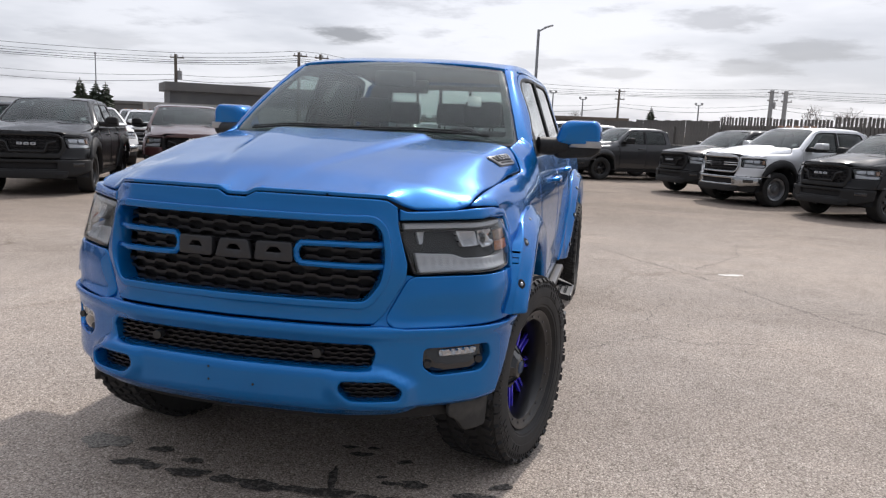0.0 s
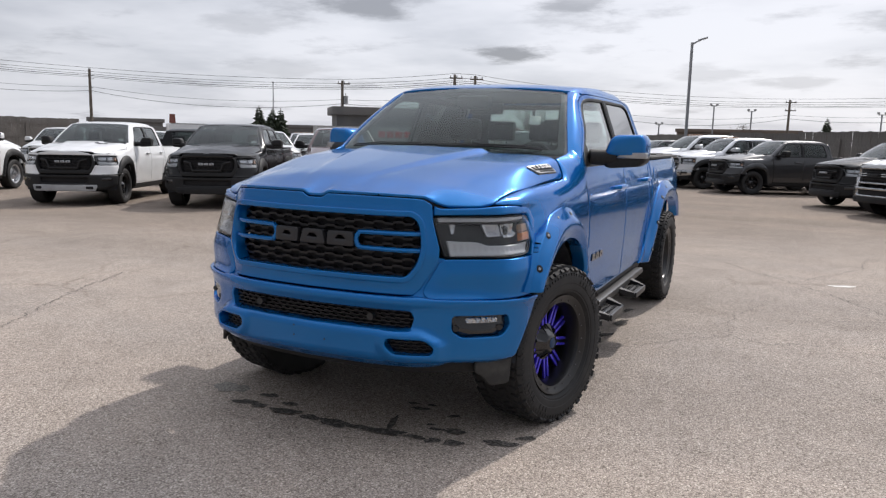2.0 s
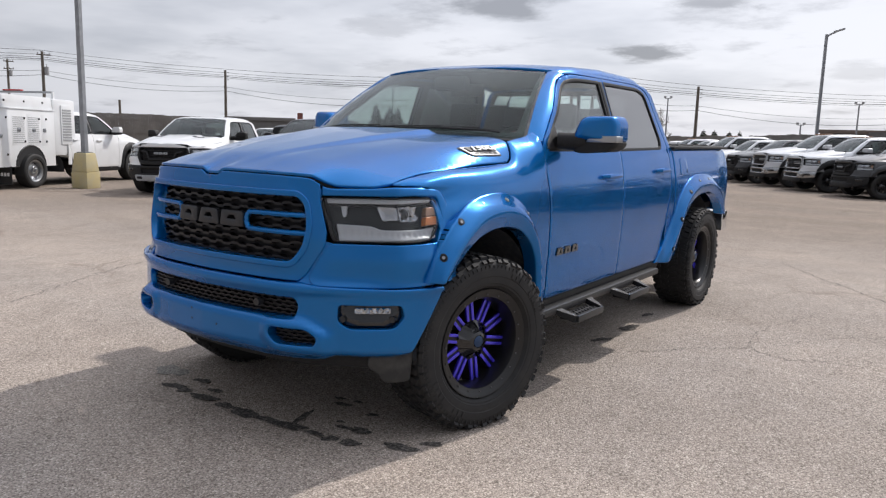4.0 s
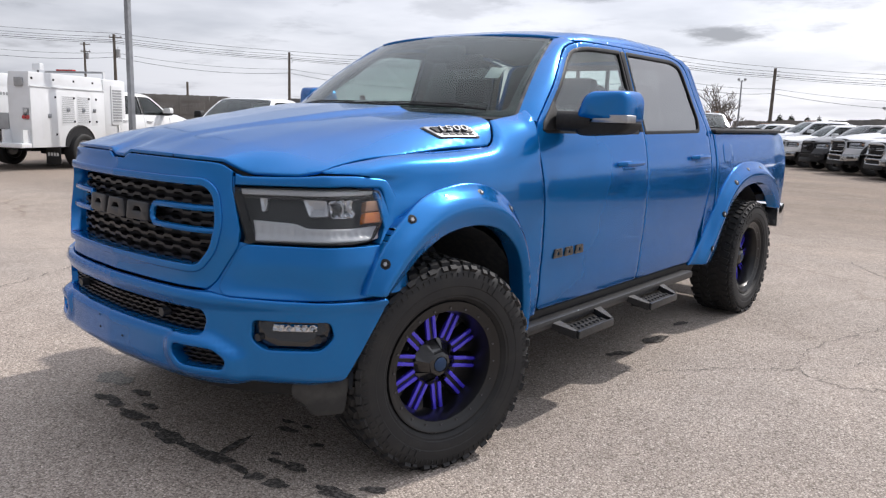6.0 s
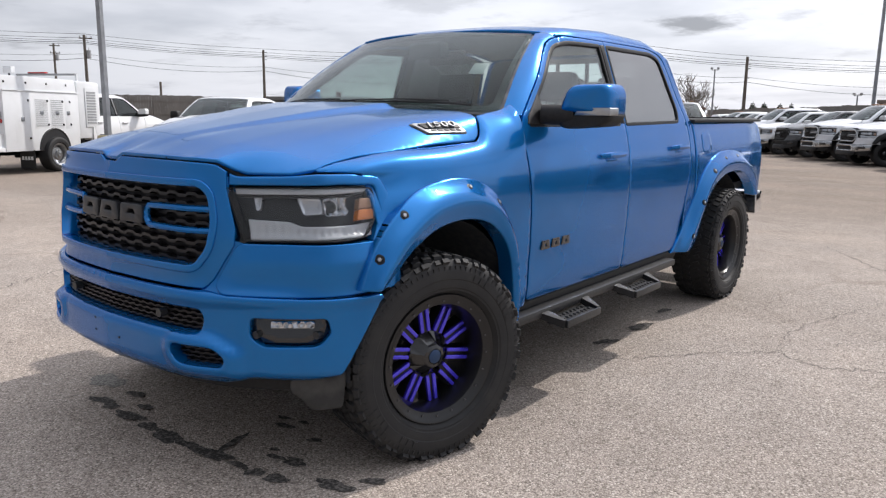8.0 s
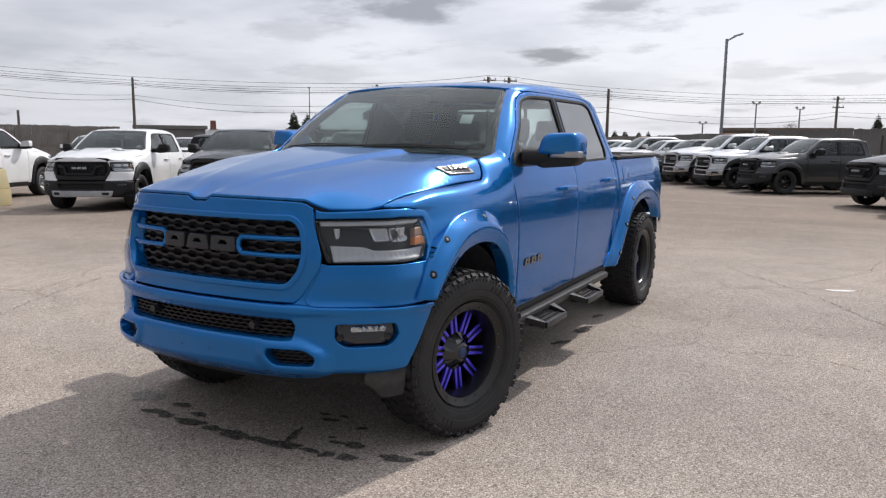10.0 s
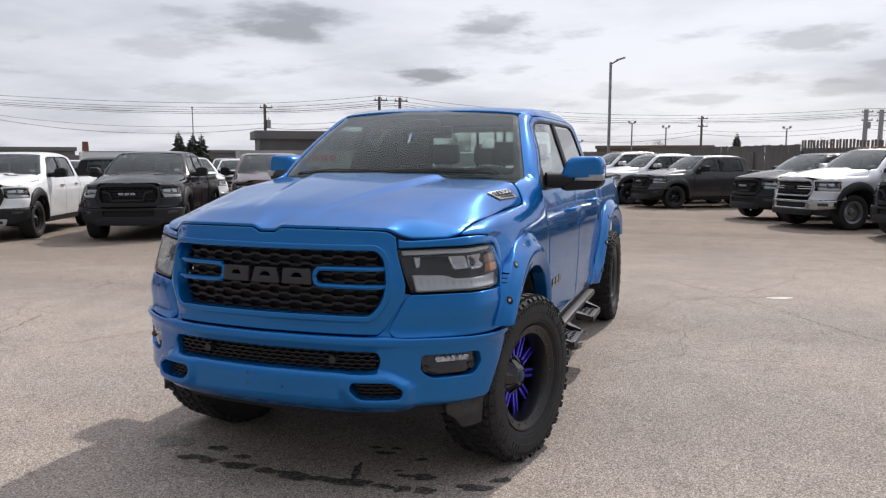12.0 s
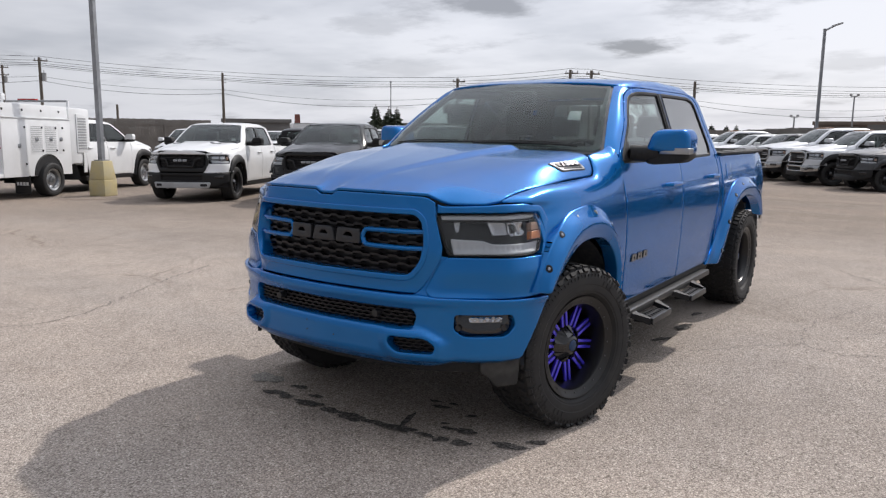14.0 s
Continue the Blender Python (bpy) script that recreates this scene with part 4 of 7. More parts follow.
def pickup(name, label, paint, at, group="", lod=2, nose="black", flare=None, wheel="dark", steer=0.0, glass_mat=None, cover=True, mesh_mat=None, group_cat="pickup truck"):
    """A crew-cab pickup. nose: body, black or chrome bumper and grille. flare: None, black or body."""
    t = thing(name, label, group_cat, group)
    st = 0.045 if lod == 1 else 0.13
    hero = lod == 1
    trim = {"body": paint, "black": PLASTIC, "chrome": SATIN}[nose]
    win = glass_mat or PARKGLASS
    nm = nose_map()

    # sides
    for s in (1, -1):
        f, o = side_map(s), side_out(s)
        arch_f = [q for q in ARCH_F_OUT]
        plate("fender", fillet([(-0.36, 1.0, 0.0), (-0.362, 1.12, 0.0), (-0.365, 1.20, 0.01), (-0.392, 1.246, 0.0), (-0.545, 1.275, 0.0), (-0.552, 1.355, 0.0), (-0.38, 1.361, 0.0), (0.0, 1.369, 0.0), (0.37, 1.376, 0.0), (0.66, 1.384, 0.0), (0.725, 1.387, 0.01), (0.71, 1.34, 0.0), (0.698, 1.29, 0.0), (0.708, 1.24, 0.0),
                                (0.722, 1.10, 0.0), (0.732, 0.50, 0.0), (0.60, 0.50, 0.0), (0.55, 0.88, 0), (0.42, 1.07, 0), (0.2, 1.165, 0), (0.0, 1.17, 0), (-0.2, 1.13, 0), (-0.33, 1.05, 0)], 0.02),
              fender_map(s), paint, t, lambda p, s=s: np.tile([s, 0, 0.5], (len(p), 1)), step=st * 0.8, edge=0.005)
        door = plate("front_door", fillet([(0.742, 0.525, 0.03), (0.732, 1.10, 0.0), (0.70, 1.39, 0.02), (0.735, 1.46, 0.03), (1.26, 1.88, 0.09), (1.42, 1.91, 0.05), (1.867, 1.914, 0.01), (1.870, 1.40, 0.0), (1.837, 0.525, 0.03)], 0.02),
                     f, paint, t, o, [WIN_F], 0.014, 0.0016, st)
        rear = plate("rear_door", fillet([(1.843, 0.525, 0.03), (1.876, 1.40, 0.0), (1.873, 1.914, 0.01), (2.54, 1.912, 0.08), (2.745, 1.865, 0.10), (2.815, 1.6, 0.05), (2.885, 1.42, 0.06), (2.885, 1.12, 0.05), (2.80, 0.85, 0.08), (2.70, 0.525, 0.03)], 0.02),
                     f, paint, t, o, [WIN_R], 0.014, 0.0016, st)
        plate("cab_pillar", fillet([(1.345, 1.909, 0.0), (1.345, 1.920, 0.0), (1.42, 1.927, 0.0), (2.0, 1.938, 0), (2.55, 1.930, 0.08), (2.80, 1.895, 0.08), (2.875, 1.62, 0.05), (2.955, 1.42, 0.01), (2.955, 0.62, 0.0), (2.82, 0.62, 0.0),
                                    (2.808, 0.85, 0.05), (2.890, 1.12, 0.05), (2.890, 1.42, 0.05), (2.820, 1.604, 0.05), (2.750, 1.870, 0.08), (2.545, 1.918, 0.08), (1.42, 1.916, 0.0)], 0.02),
              f, paint, t, o, step=st * 0.6, edge=0.0012, off=0.001)
        # black sheet behind the doors, put there to darken their gaps like shade
        plate("door_seal", fillet([(0.72, 0.52), (0.71, 1.44), (0.735, 1.475), (1.25, 1.895, 0.08), (1.42, 1.925), (2.55, 1.925), (2.76, 1.875, 0.08), (2.83, 1.61), (2.90, 1.42), (2.90, 1.10), (2.72, 0.52)], 0.02), f, DARK, t, o, [offset_loop(WIN_F, 0.012), offset_loop(WIN_R, 0.012)], 0.006, 0.001, 0.12, -0.017)
        bed = plate("bed_side", fillet([(2.972, 1.418, 0.02), (4.56, 1.418, 0.04), (4.66, 1.385, 0.03), (4.685, 1.2, 0.02), (4.66, 0.79, 0.02), (4.40, 0.79, 0.0), (4.30, 0.95, 0), (4.15, 1.06, 0), (3.9, 1.15, 0), (3.5, 1.15, 0), (3.25, 1.1, 0), (3.08, 0.97, 0), (2.98, 0.84, 0.0)], 0.02),
                    f, paint, t, o, (), 0.05, 0.006, st)
        if hero and s > 0:
            plate("fuel_door", fillet([(3.11, 1.20), (3.11, 1.34), (3.29, 1.35), (3.30, 1.22), (3.24, 1.19)], 0.04), f, paint, bed, o, (), 0.004, 0.003, 0.05, 0.003)
        # glass and its trim
        for hole, dr, gm in ((WIN_F, door, SIDEGLASS if hero else win), (WIN_R, rear, PRIVACY if hero else win)):
            plate("window", hole, f, gm, dr, o, (), 0.004, 0.001, 0.05 if hero else 0.2, -0.007).visible_shadow = False
            plate("window_trim", offset_loop(hole, 0.010), f, TRIMBLACK, dr, o, [offset_loop(hole, -0.010)], 0.016, 0.0012, 0.03 if hero else 0.08, 0.002)
        plate("pillar_trim", [(1.818, 1.42), (1.813, 1.888), (1.866, 1.888), (1.870, 1.42)], f, TRIMBLACK, door, o, (), 0.006, 0.002, 0.1, 0.004)
        plate("rocker", fillet([(0.60, 0.40), (0.60, 0.512), (2.84, 0.512), (2.80, 0.40)], 0.02), f, PLASTIC, t, o, (), 0.08, 0.012, 0.1, -0.012)
        for y0, y1, z, dr in ((1.47, 1.78, 1.238, door), (2.52, 2.80, 1.252, rear)):
            ym = (y0 + y1) / 2
            bm = bmesh.new()
            xs = [s * float(side_x(np.array([y]), np.array([z]))[0]) for y in (y0, ym, y1)]
            add_tube(bm, [(xs[0] - s * 0.005, y0 + 0.03, z), (xs[0] + s * 0.03, y0 + 0.06, z + 0.004), (xs[1] + s * 0.036, ym, z + 0.005), (xs[2] + s * 0.03, y1 - 0.05, z + 0.004), (xs[2] - s * 0.005, y1 - 0.02, z)],
                     [0.012, 0.018, 0.02, 0.018, 0.012], 8)
            part("door_handle", bm, paint, dr)
            plate("handle_cup", fillet([(y0 + 0.07, z - 0.036), (y0 + 0.07, z + 0.008), (y1 - 0.08, z + 0.008), (y1 - 0.08, z - 0.036)], 0.02), f, paint, dr, o, (), 0.003, 0.002, 0.03, 0.0015)
        # wheel arch: flare and liner
        for outer, inner, yc in ((ARCH_F_OUT, ARCH_F_IN, 0.06), (ARCH_R_OUT, ARCH_R_IN, 3.66)):
            oa, ia = np.array(curve(outer, 6)), np.array(curve(inner, 6))

            def bulge(u, v, d, oa=oa, ia=ia):
                p = np.stack([u, v], 1)
                do = np.sqrt(((p[:, None] - oa[None]) ** 2).sum(2)).min(1)
                di = np.sqrt(((p[:, None] - ia[None]) ** 2).sum(2)).min(1)
                k = do / np.maximum(do + di, 1e-6)
                return (0.012 + 0.052 * smooth01(0.0, 0.55, k) - 0.018 * smooth01(0.55, 1.0, k)) * (1.0 if flare else 0.45)
            if flare or not hero:
                fm = {"body": paint, "black": PLASTIC, None: paint}[flare]
                fl = plate("fender_flare", list(outer) + list(inner), f, fm, t, o, (), 0.035, 0.01, 0.022 if hero else 0.09, 0.0, bulge=bulge, smooth=60)
                if hero:
                    for q in (((-0.415, 0.925), (-0.265, 1.08), (-0.05, 1.155), (0.175, 1.16), (0.395, 1.075), (0.545, 0.86)) if yc < 1 else
                              ((2.90, 0.60), (3.03, 0.84), (3.24, 1.06), (3.50, 1.145), (3.78, 1.15), (4.12, 1.05))):
                        q = np.array(q)
                        ob_ = float(bulge(q[:1], q[1:], None)[0])
                        at_y, at_z = [float((side_x(a[0], a[1]) + bulge(a[0], a[1], None))[0]) for a in ((q[:1] + 0.012, q[1:]), (q[:1], q[1:] + 0.012))]
                        x0 = float(side_x(q[:1], q[1:])[0]) + ob_
                        n = Vector((s, -(at_y - x0) / 0.012, -(at_z - x0) / 0.012)).normalized()
                        c = Vector((s * x0, q[0], q[1]))
                        bm = bmesh.new()
                        add_tube(bm, [c - n * 0.02, c + n * 0.001, c + n * 0.0045, c + n * 0.001], [0.0215, 0.0215, 0.018, 0.0135], 16)
                        bo = part("flare_bolt", bm, TRIMBLACK, fl, "dark recessed bolt")
                        bm = bmesh.new()
                        add_tube(bm, [c - n * 0.004, c + n * 0.004, c + n * 0.007], [0.0098, 0.0098, 0.007], 6)
                        part("bolt_head", bm, STEEL, bo)
            bm = bmesh.new()
            arc = [(yc + 0.56 * math.cos(a), 0.46 + 0.56 * math.sin(a)) for a in np.linspace(-0.05, math.pi + 0.05, 20)]
            r0 = [bm.verts.new((s * 0.97, y, z)) for y, z in arc]
            r1 = [bm.verts.new((s * 0.50, y, z)) for y, z in arc]
            for i in range(len(arc) - 1):
                bm.faces.new((r0[i], r0[i + 1], r1[i + 1], r1[i]))
            bm.faces.new(r1)
            part("arch_liner", bm, FLAP, t)

    # hood, roof, screens
    front = [(x, float(np.interp(x, LIP_T, LIP_Y)) + 0.006) for x in (0.0, 0.02, 0.04, 0.06, 0.078, 0.12, 0.2, 0.3, 0.36, 0.42, 0.48, 0.53, 0.57, 0.60, 0.62, 0.64, 0.66, 0.68, 0.705, 0.75, 0.80)]
    edge_y = front + curve([(0.838, -0.557), (0.8455, -0.53), (0.8485, -0.467), (0.8595, -0.368), (0.8745, -0.276), (0.8855, -0.165), (0.8955, 0.09), (0.9125, 0.33), (0.913, 0.378), (0.898, 0.42), (0.862, 0.453), (0.82, 0.462), (0.62, 0.395), (0.46, 0.335), (0.41, 0.305), (0.2, 0.275), (0.0, 0.268)], 5)
    hood = plate("hood", edge_y + [(-x, y) for x, y in edge_y[::-1][1:-1]], hood_map, paint, t, up_out, (), 0.012, 0.005, st * 0.6)
    # near-black tube under the hood lip that paints its gap's shade
    gap_line = [(x, float(np.interp(x, LIP_T, LIP_Y)) + 0.030, float(LIP_H(x)) - 0.024) for x in np.linspace(0, 0.84, 60)]
    tube("hood_seal", [(-x, y, z) for x, y, z in gap_line[:0:-1]] + gap_line, 0.010, DARK, t, 6)
    roof_line = fillet([(0.672, 1.262, 0.02), (0.738, 1.345, 0.03), (0.748, 1.42, 0.03), (0.753, 1.60, 0.0), (0.753, 1.9, 0), (0.750, 2.55, 0.05), (0.748, 2.70, 0.03), (0.740, 2.80, 0.03), (0.70, 2.868, 0.03), (0.0, 2.885, 0), (-0.70, 2.868, 0.03), (-0.740, 2.80, 0.03), (-0.748, 2.70, 0.03), (-0.750, 2.55, 0.05), (-0.753, 1.9, 0), (-0.753, 1.60, 0.0), (-0.748, 1.42, 0.03), (-0.738, 1.345, 0.03), (-0.672, 1.262, 0.02), (-0.4, 1.205, 0.1), (0.0, 1.182, 0.1), (0.4, 1.205, 0.1)], 0.02)
    plate("roof", roof_line, roof_map, paint, t, up_out, (), 0.02, 0.005, st * 1.2)
    sh = fillet([(-1, 0.0), (1, 0.0), (1, 1.0), (-1, 1.0)], 0.06)
    ws = plate("windshield", sh, shield_map, WINDSHIELD if hero else win, t, front_up, (), 0.006, 0.002, 0.09)
    ws.visible_shadow = False
    frit = fillet([(-0.95, 0.06), (0.95, 0.06), (0.962, 0.965), (-0.962, 0.965)], 0.05)
    plate("screen_border", fillet([(-1.025, -0.03), (1.025, -0.03), (1.02, 1.015), (-1.02, 1.015)], 0.05), shield_map, GLOSSBLACK, ws, front_up, [frit], 0.006, 0.002, 0.09, -0.008)
    for s in (1, -1):
        def pillar_map(u, v, s=s):
            u, v = np.asarray(u, float), np.asarray(v, float)
            a = shield_map(np.full(len(u), s * 1.02), v)
            yb, zb = np.interp(v, [0, 0.78, 0.86, 0.92, 1.0], [0.728, 1.176, 1.225, 1.276, 1.36]), np.interp(v, [0, 0.78, 0.86, 0.92, 1.0], [1.468, 1.8285, 1.866, 1.889, 1.907])
            b = np.stack([s * side_x(yb, zb), yb, zb], 1)
            w = np.clip(u, -0.1, 1.1)[:, None]
            return a * (1 - w) + b * w
        plate("front_pillar", fillet([(0.0, -0.02), (1.0, -0.03), (1.0, 0.99), (0.0, 1.0)], 0.02), pillar_map, paint, t, lambda p, s=s: np.tile([s * 0.6, -0.7, 0.5], (len(p), 1)), (), 0.03, 0.004, 0.06 if hero else 0.12,
              bulge=lambda u, v, d: 0.010 * np.sin(np.pi * np.clip(u, 0, 1)) * smooth01(-0.02, 0.15, v))
        if hero:
            plate("pillar_lining", [(0.02, 0.02), (1.0, 0.02), (1.0, 0.97), (0.02, 0.97)], pillar_map, CABIN, t, lambda p, s=s: np.tile([s * 0.6, -0.7, 0.5], (len(p), 1)), (), 0.006, 0.002, 0.12, -0.034)
    box("cowl", (0, 0.49, 1.425), (1.56, 0.44, 0.06), PLASTIC, t, 0.01)
    if hero:
        for pts in ([(-0.70, 0.585, 1.505), (-0.45, 0.52, 1.527), (-0.10, 0.475, 1.53), (0.02, 0.49, 1.535)], [(0.02, 0.48, 1.525), (0.3, 0.51, 1.532), (0.6, 0.565, 1.525), (0.70, 0.63, 1.515)]):
            wp = tube("wiper", pts, 0.006, PLASTIC, t, 6)
            tube("wiper_blade", [(p[0], p[1] + 0.012, p[2] + 0.012) for p in pts[:3]], 0.004, RUBBER, wp, 5)
    rw = fillet([(-0.60, 1.50), (0.60, 1.50), (0.56, 1.86), (-0.56, 1.86)], 0.06)
    plate("cab_back", fillet([(-0.955, 0.8), (0.955, 0.8), (0.965, 1.40, 0), (0.775, 1.875, 0.05), (0.70, 1.905, 0.04), (-0.70, 1.905, 0.04), (-0.775, 1.875, 0.05), (-0.965, 1.40, 0)], 0.01), back_map, paint, t, back_out, [rw], 0.03, 0.01, st * 2)
    gl = plate("rear_window", rw, back_map, SIDEGLASS if hero else win, t, back_out, (), 0.005, 0.002, 0.3, -0.012)
    gl.visible_shadow = False
    # bed
    bm = bmesh.new()
    add_box(bm, (0, 3.8, 0.85), (1.7, 1.66, 0.06))
    add_box(bm, (0, 2.99, 1.1), (1.84, 0.03, 0.6))
    part("bed_floor", bm, PLASTIC, t)
    box("tailgate", (0, 4.655, 1.10), (1.80, 0.05, 0.60), paint, t, 0.015)
    if cover:
        cv = box("bed_cover", (0, 3.80, 1.432), (1.86, 1.66, 0.03), PLASTIC, t, 0.012, "folding black bed cover" if hero else "")
        for y in (3.35, 3.77, 4.19):
            box("cover_rib", (0, y, 1.450), (1.80, 0.05, 0.012), PLASTIC, cv, 0.004)
    for s in (1, -1):
        tl = box("tail_lamp", (s * 0.905, 4.668, 1.08), (0.13, 0.07, 0.36), RED, t, 0.02)
        box("bed_rail", (s * 0.945, 3.78, 1.428), (0.075, 1.62, 0.022), PLASTIC, t, 0.006)
    rb = box("rear_bumper", (0, 4.78, 0.68), (1.95, 0.18, 0.21), CHROME if hero else trim, t, 0.03)
    box("step_pad", (0, 4.79, 0.762), (0.9, 0.13, 0.012), PLASTIC, rb, 0.004)
    # frame and belly
    bm = bmesh.new()
    add_box(bm, (0.42, 1.9, 0.56), (0.09, 5.0, 0.16))
    add_box(bm, (-0.42, 1.9, 0.56), (0.09, 5.0, 0.16))
    add_box(bm, (0, 1.9, 0.64), (1.5, 2.2, 0.12))
    add_box(bm, (0, -0.1, 0.72), (0.95, 1.1, 0.3))
    add_box(bm, (0, 0.0, 0.43), (1.4, 0.12, 0.12))
    add_box(bm, (0, AXLE_R, 0.43), (1.4, 0.14, 0.14))
    add_box(bm, (0, 3.9, 0.72), (1.0, 1.5, 0.2))
    part("frame", bm, DARK, t)

    # nose: grille, lamps, bumper
    half = [(0.545, 1.201, 0.03), (0.583, 1.165, 0.03), (0.598, 1.06, 0.05), (0.580, 0.970, 0.03), (0.525, 0.898, 0.03)]
    g_hole = fillet([(-S(x), z, r) for x, z, r in half] + [(S(x), z, r) for x, z, r in half[::-1]], 0.03)
    g_out = [(0.0, 1.272), (S(0.043), 1.272), (S(0.08), 1.293), (S(0.30), 1.292), (S(0.50), 1.288), (S(0.595), 1.281), (S(0.625), 1.266), (S(0.640), 1.256), (S(0.642), 1.19), (S(0.676), 1.04), (S(0.672), 0.98), (S(0.595), 0.842), (S(0.558), 0.815)]
    g_out = g_out[:2] + curve(g_out[2:8], 4) + g_out[8:]
    g_out = g_out + [(-u, v) for u, v in g_out[::-1][:-1]]
    gmat = paint if nose == "body" else trim

    def ridge(u, v, d):
        dg = to_edges(np.stack([u, v], 1), [np.array(g_hole)])
        return 0.010 * smooth01(0.055, 0.0, dg)
    if nose == "body":
        gr = plate("grille", g_out, nm, gmat, t, nose_out, [g_hole], 0.06, 0.006, 0.022, 0.0, bulge=ridge, smooth=60)
        plate("grille_frame", offset_loop(g_hole, 0.026), nm, gmat, gr, nose_out, [offset_loop(g_hole, -0.004)], 0.05, 0.007, 0.03, 0.018)
    else:
        plate("nose_panel", fillet([(-S(0.63), 1.215), (-S(0.53), 1.258), (-S(0.3), 1.30), (S(0.3), 1.30), (S(0.53), 1.258), (S(0.63), 1.215)], 0.02), nm, paint, t, nose_out, (), 0.03, 0.008, st)
        chrome_ring = offset_loop(g_hole, 0.040)
        gr = plate("grille", chrome_ring if nose == "chrome" else fillet([(-S(0.62), 1.21), (S(0.62), 1.21), (S(0.665), 1.02), (S(0.56), 0.81), (-S(0.56), 0.81), (-S(0.665), 1.02)], 0.05), nm, trim if nose == "chrome" else PLASTIC, t, nose_out, [g_hole], 0.06, 0.012, st, 0.01)
    # black sheet behind the mesh in place of the shade inside
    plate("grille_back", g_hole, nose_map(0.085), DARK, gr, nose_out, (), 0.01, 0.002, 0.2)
    slot_mesh("grille_mesh", -S(0.6), S(0.6), 0.905, 1.195, 8 if hero else 5, 0.112, nose_map(0.05), mesh_mat or GRILLE, gr, np.array(g_hole), lod, 0.03)
    if nose == "body":
        for s in (1, -1):
            u = [(S(0.60), 1.112), (S(0.30), 1.112), (S(0.262), 1.103), (S(0.25), 1.083), (S(0.25), 1.063), (S(0.262), 1.043), (S(0.30), 1.034), (S(0.60), 1.030)]
            c = np.array(curve(u, 5))
            p = nose_map(0.014)(s * c[:, 0], c[:, 1])
            bm = bmesh.new()
            add_tube(bm, p, 0.0130, 8)
            part("grille_bar", bm, paint, gr)
    elif nose == "black":
        u = [(-0.50, 1.12), (-0.36, 1.09), (-0.30, 0.93), (0.30, 0.93), (0.36, 1.09), (0.50, 1.12)]
        c = np.array(u)
        p = nose_map(0.0)(c[:, 0], c[:, 1])
        bm = bmesh.new()
        add_tube(bm, p, 0.03, 6)
        part("grille_bar", bm, PLASTIC, gr)
    else:
        for s, z in ((1, 1.09), (1, 1.04), (-1, 1.09), (-1, 1.04)):
            p = nose_map(0.01)(np.array([s * 0.22, s * 0.60]), np.array([z, z]))
            bm = bmesh.new()
            add_tube(bm, p, 0.011, 6)
            part("grille_bar", bm, SATIN, gr)
    # plain shapes where the maker's letters stand
    for k, (u0, w, sl) in enumerate(((-0.165, 0.145, 0.0), (0.0, 0.158, 0.5), (0.165, 0.155, 0.15)) if hero else ((-0.115, 0.10, 0.0), (0.0, 0.10, 0.5), (0.115, 0.10, 0.15))):
        h = 0.074 if hero else 0.05
        ol = fillet([(u0 - w / 2, 1.073 - h / 2), (u0 + w / 2, 1.073 - h / 2), (u0 + w / 2 * (1 - sl * 0.5), 1.073 + h / 2), (u0 - w / 2 * (1 - sl * 0.5), 1.073 + h / 2)], 0.012)
        hl = [fillet([(u0 - w * 0.2, 1.073 - h * 0.05), (u0 + w * 0.2, 1.073 - h * 0.05), (u0 + w * 0.1, 1.073 + h * 0.2), (u0 - w * 0.1, 1.073 + h * 0.2)], 0.006),
              fillet([(u0 - w * 0.16, 1.073 - h * 0.5 - 0.001), (u0 + w * 0.16, 1.073 - h * 0.5 - 0.001), (u0 + w * 0.12, 1.073 - h * 0.28), (u0 - w * 0.12, 1.073 - h * 0.28)], 0.004)][:1]
        plate("emblem_bar", ol, nose_map(0.0), LETTER if nose != "black" else STEEL, gr, nose_out, hl, 0.03, 0.004, 0.06, 0.006 if hero else 0.03)

    def head_outline(s):
        q = fillet([(S(0.636), 1.197, 0.01), (S(0.985), 1.202, 0.02), (S(1.0132), 1.192, 0.02), (S(1.0143), 1.10, 0.02), (S(1.005), 1.012, 0.03), (S(0.985), 1.003, 0.02), (S(0.702), 0.998, 0.02)], 0.02)
        return [(s * u, v) for u, v in q]
    for s in (1, -1):
        ho = head_outline(s)
        hl = plate("headlight", ho, nose_map(0.075), LAMPDARK if hero else LAMPGREY, t, nose_out, (), 0.02, 0.004, 0.08)
        c = np.mean(ho, axis=0)
        ring = [tuple(np.array(q) + (np.array(q) - c) / np.linalg.norm(np.array(q) - c) * 0.002) for q in ho]
        inn = [tuple(np.array(q) - (np.array(q) - c) / np.linalg.norm(np.array(q) - c) * 0.004) for q in ho]
        plate("lamp_rim", ring, nm, PLASTIC, hl, nose_out, [inn], 0.07, 0.002, 0.08, -0.006)

        def lamp(poly, r, s=s):
            """An outline inside the headlight: 0 to 1 outward along it, 0 to 1 upward."""
            u0, u1 = S(0.636), S(1.0135)
            return [(s * u, v) for u, v in fillet([(u0 + (u1 - u0) * a, 0.997 + 0.200 * b) for a, b in poly], r)]
        guide = lamp([(0.155, 0.01), (0.86, 0.03), (0.945, 0.06), (0.985, 0.30), (0.93, 0.30), (0.80, 0.285), (0.46, 0.285), (0.385, 0.365), (0.125, 0.40)], 0.008)
        plate("light_guide", guide, nose_map(0.03), LENSWHITE, hl, nose_out, (), 0.03, 0.006, 0.010 if hero else 0.05, label="white lower running light" if hero else "",
              bulge=(lambda u, v, d: 0.010 * smooth01(0.030, 0.008, v - 0.999) - 0.004 * smooth01(0.012, 0.02, d) * (np.sin(u * 190) > 0.3)) if hero else None)
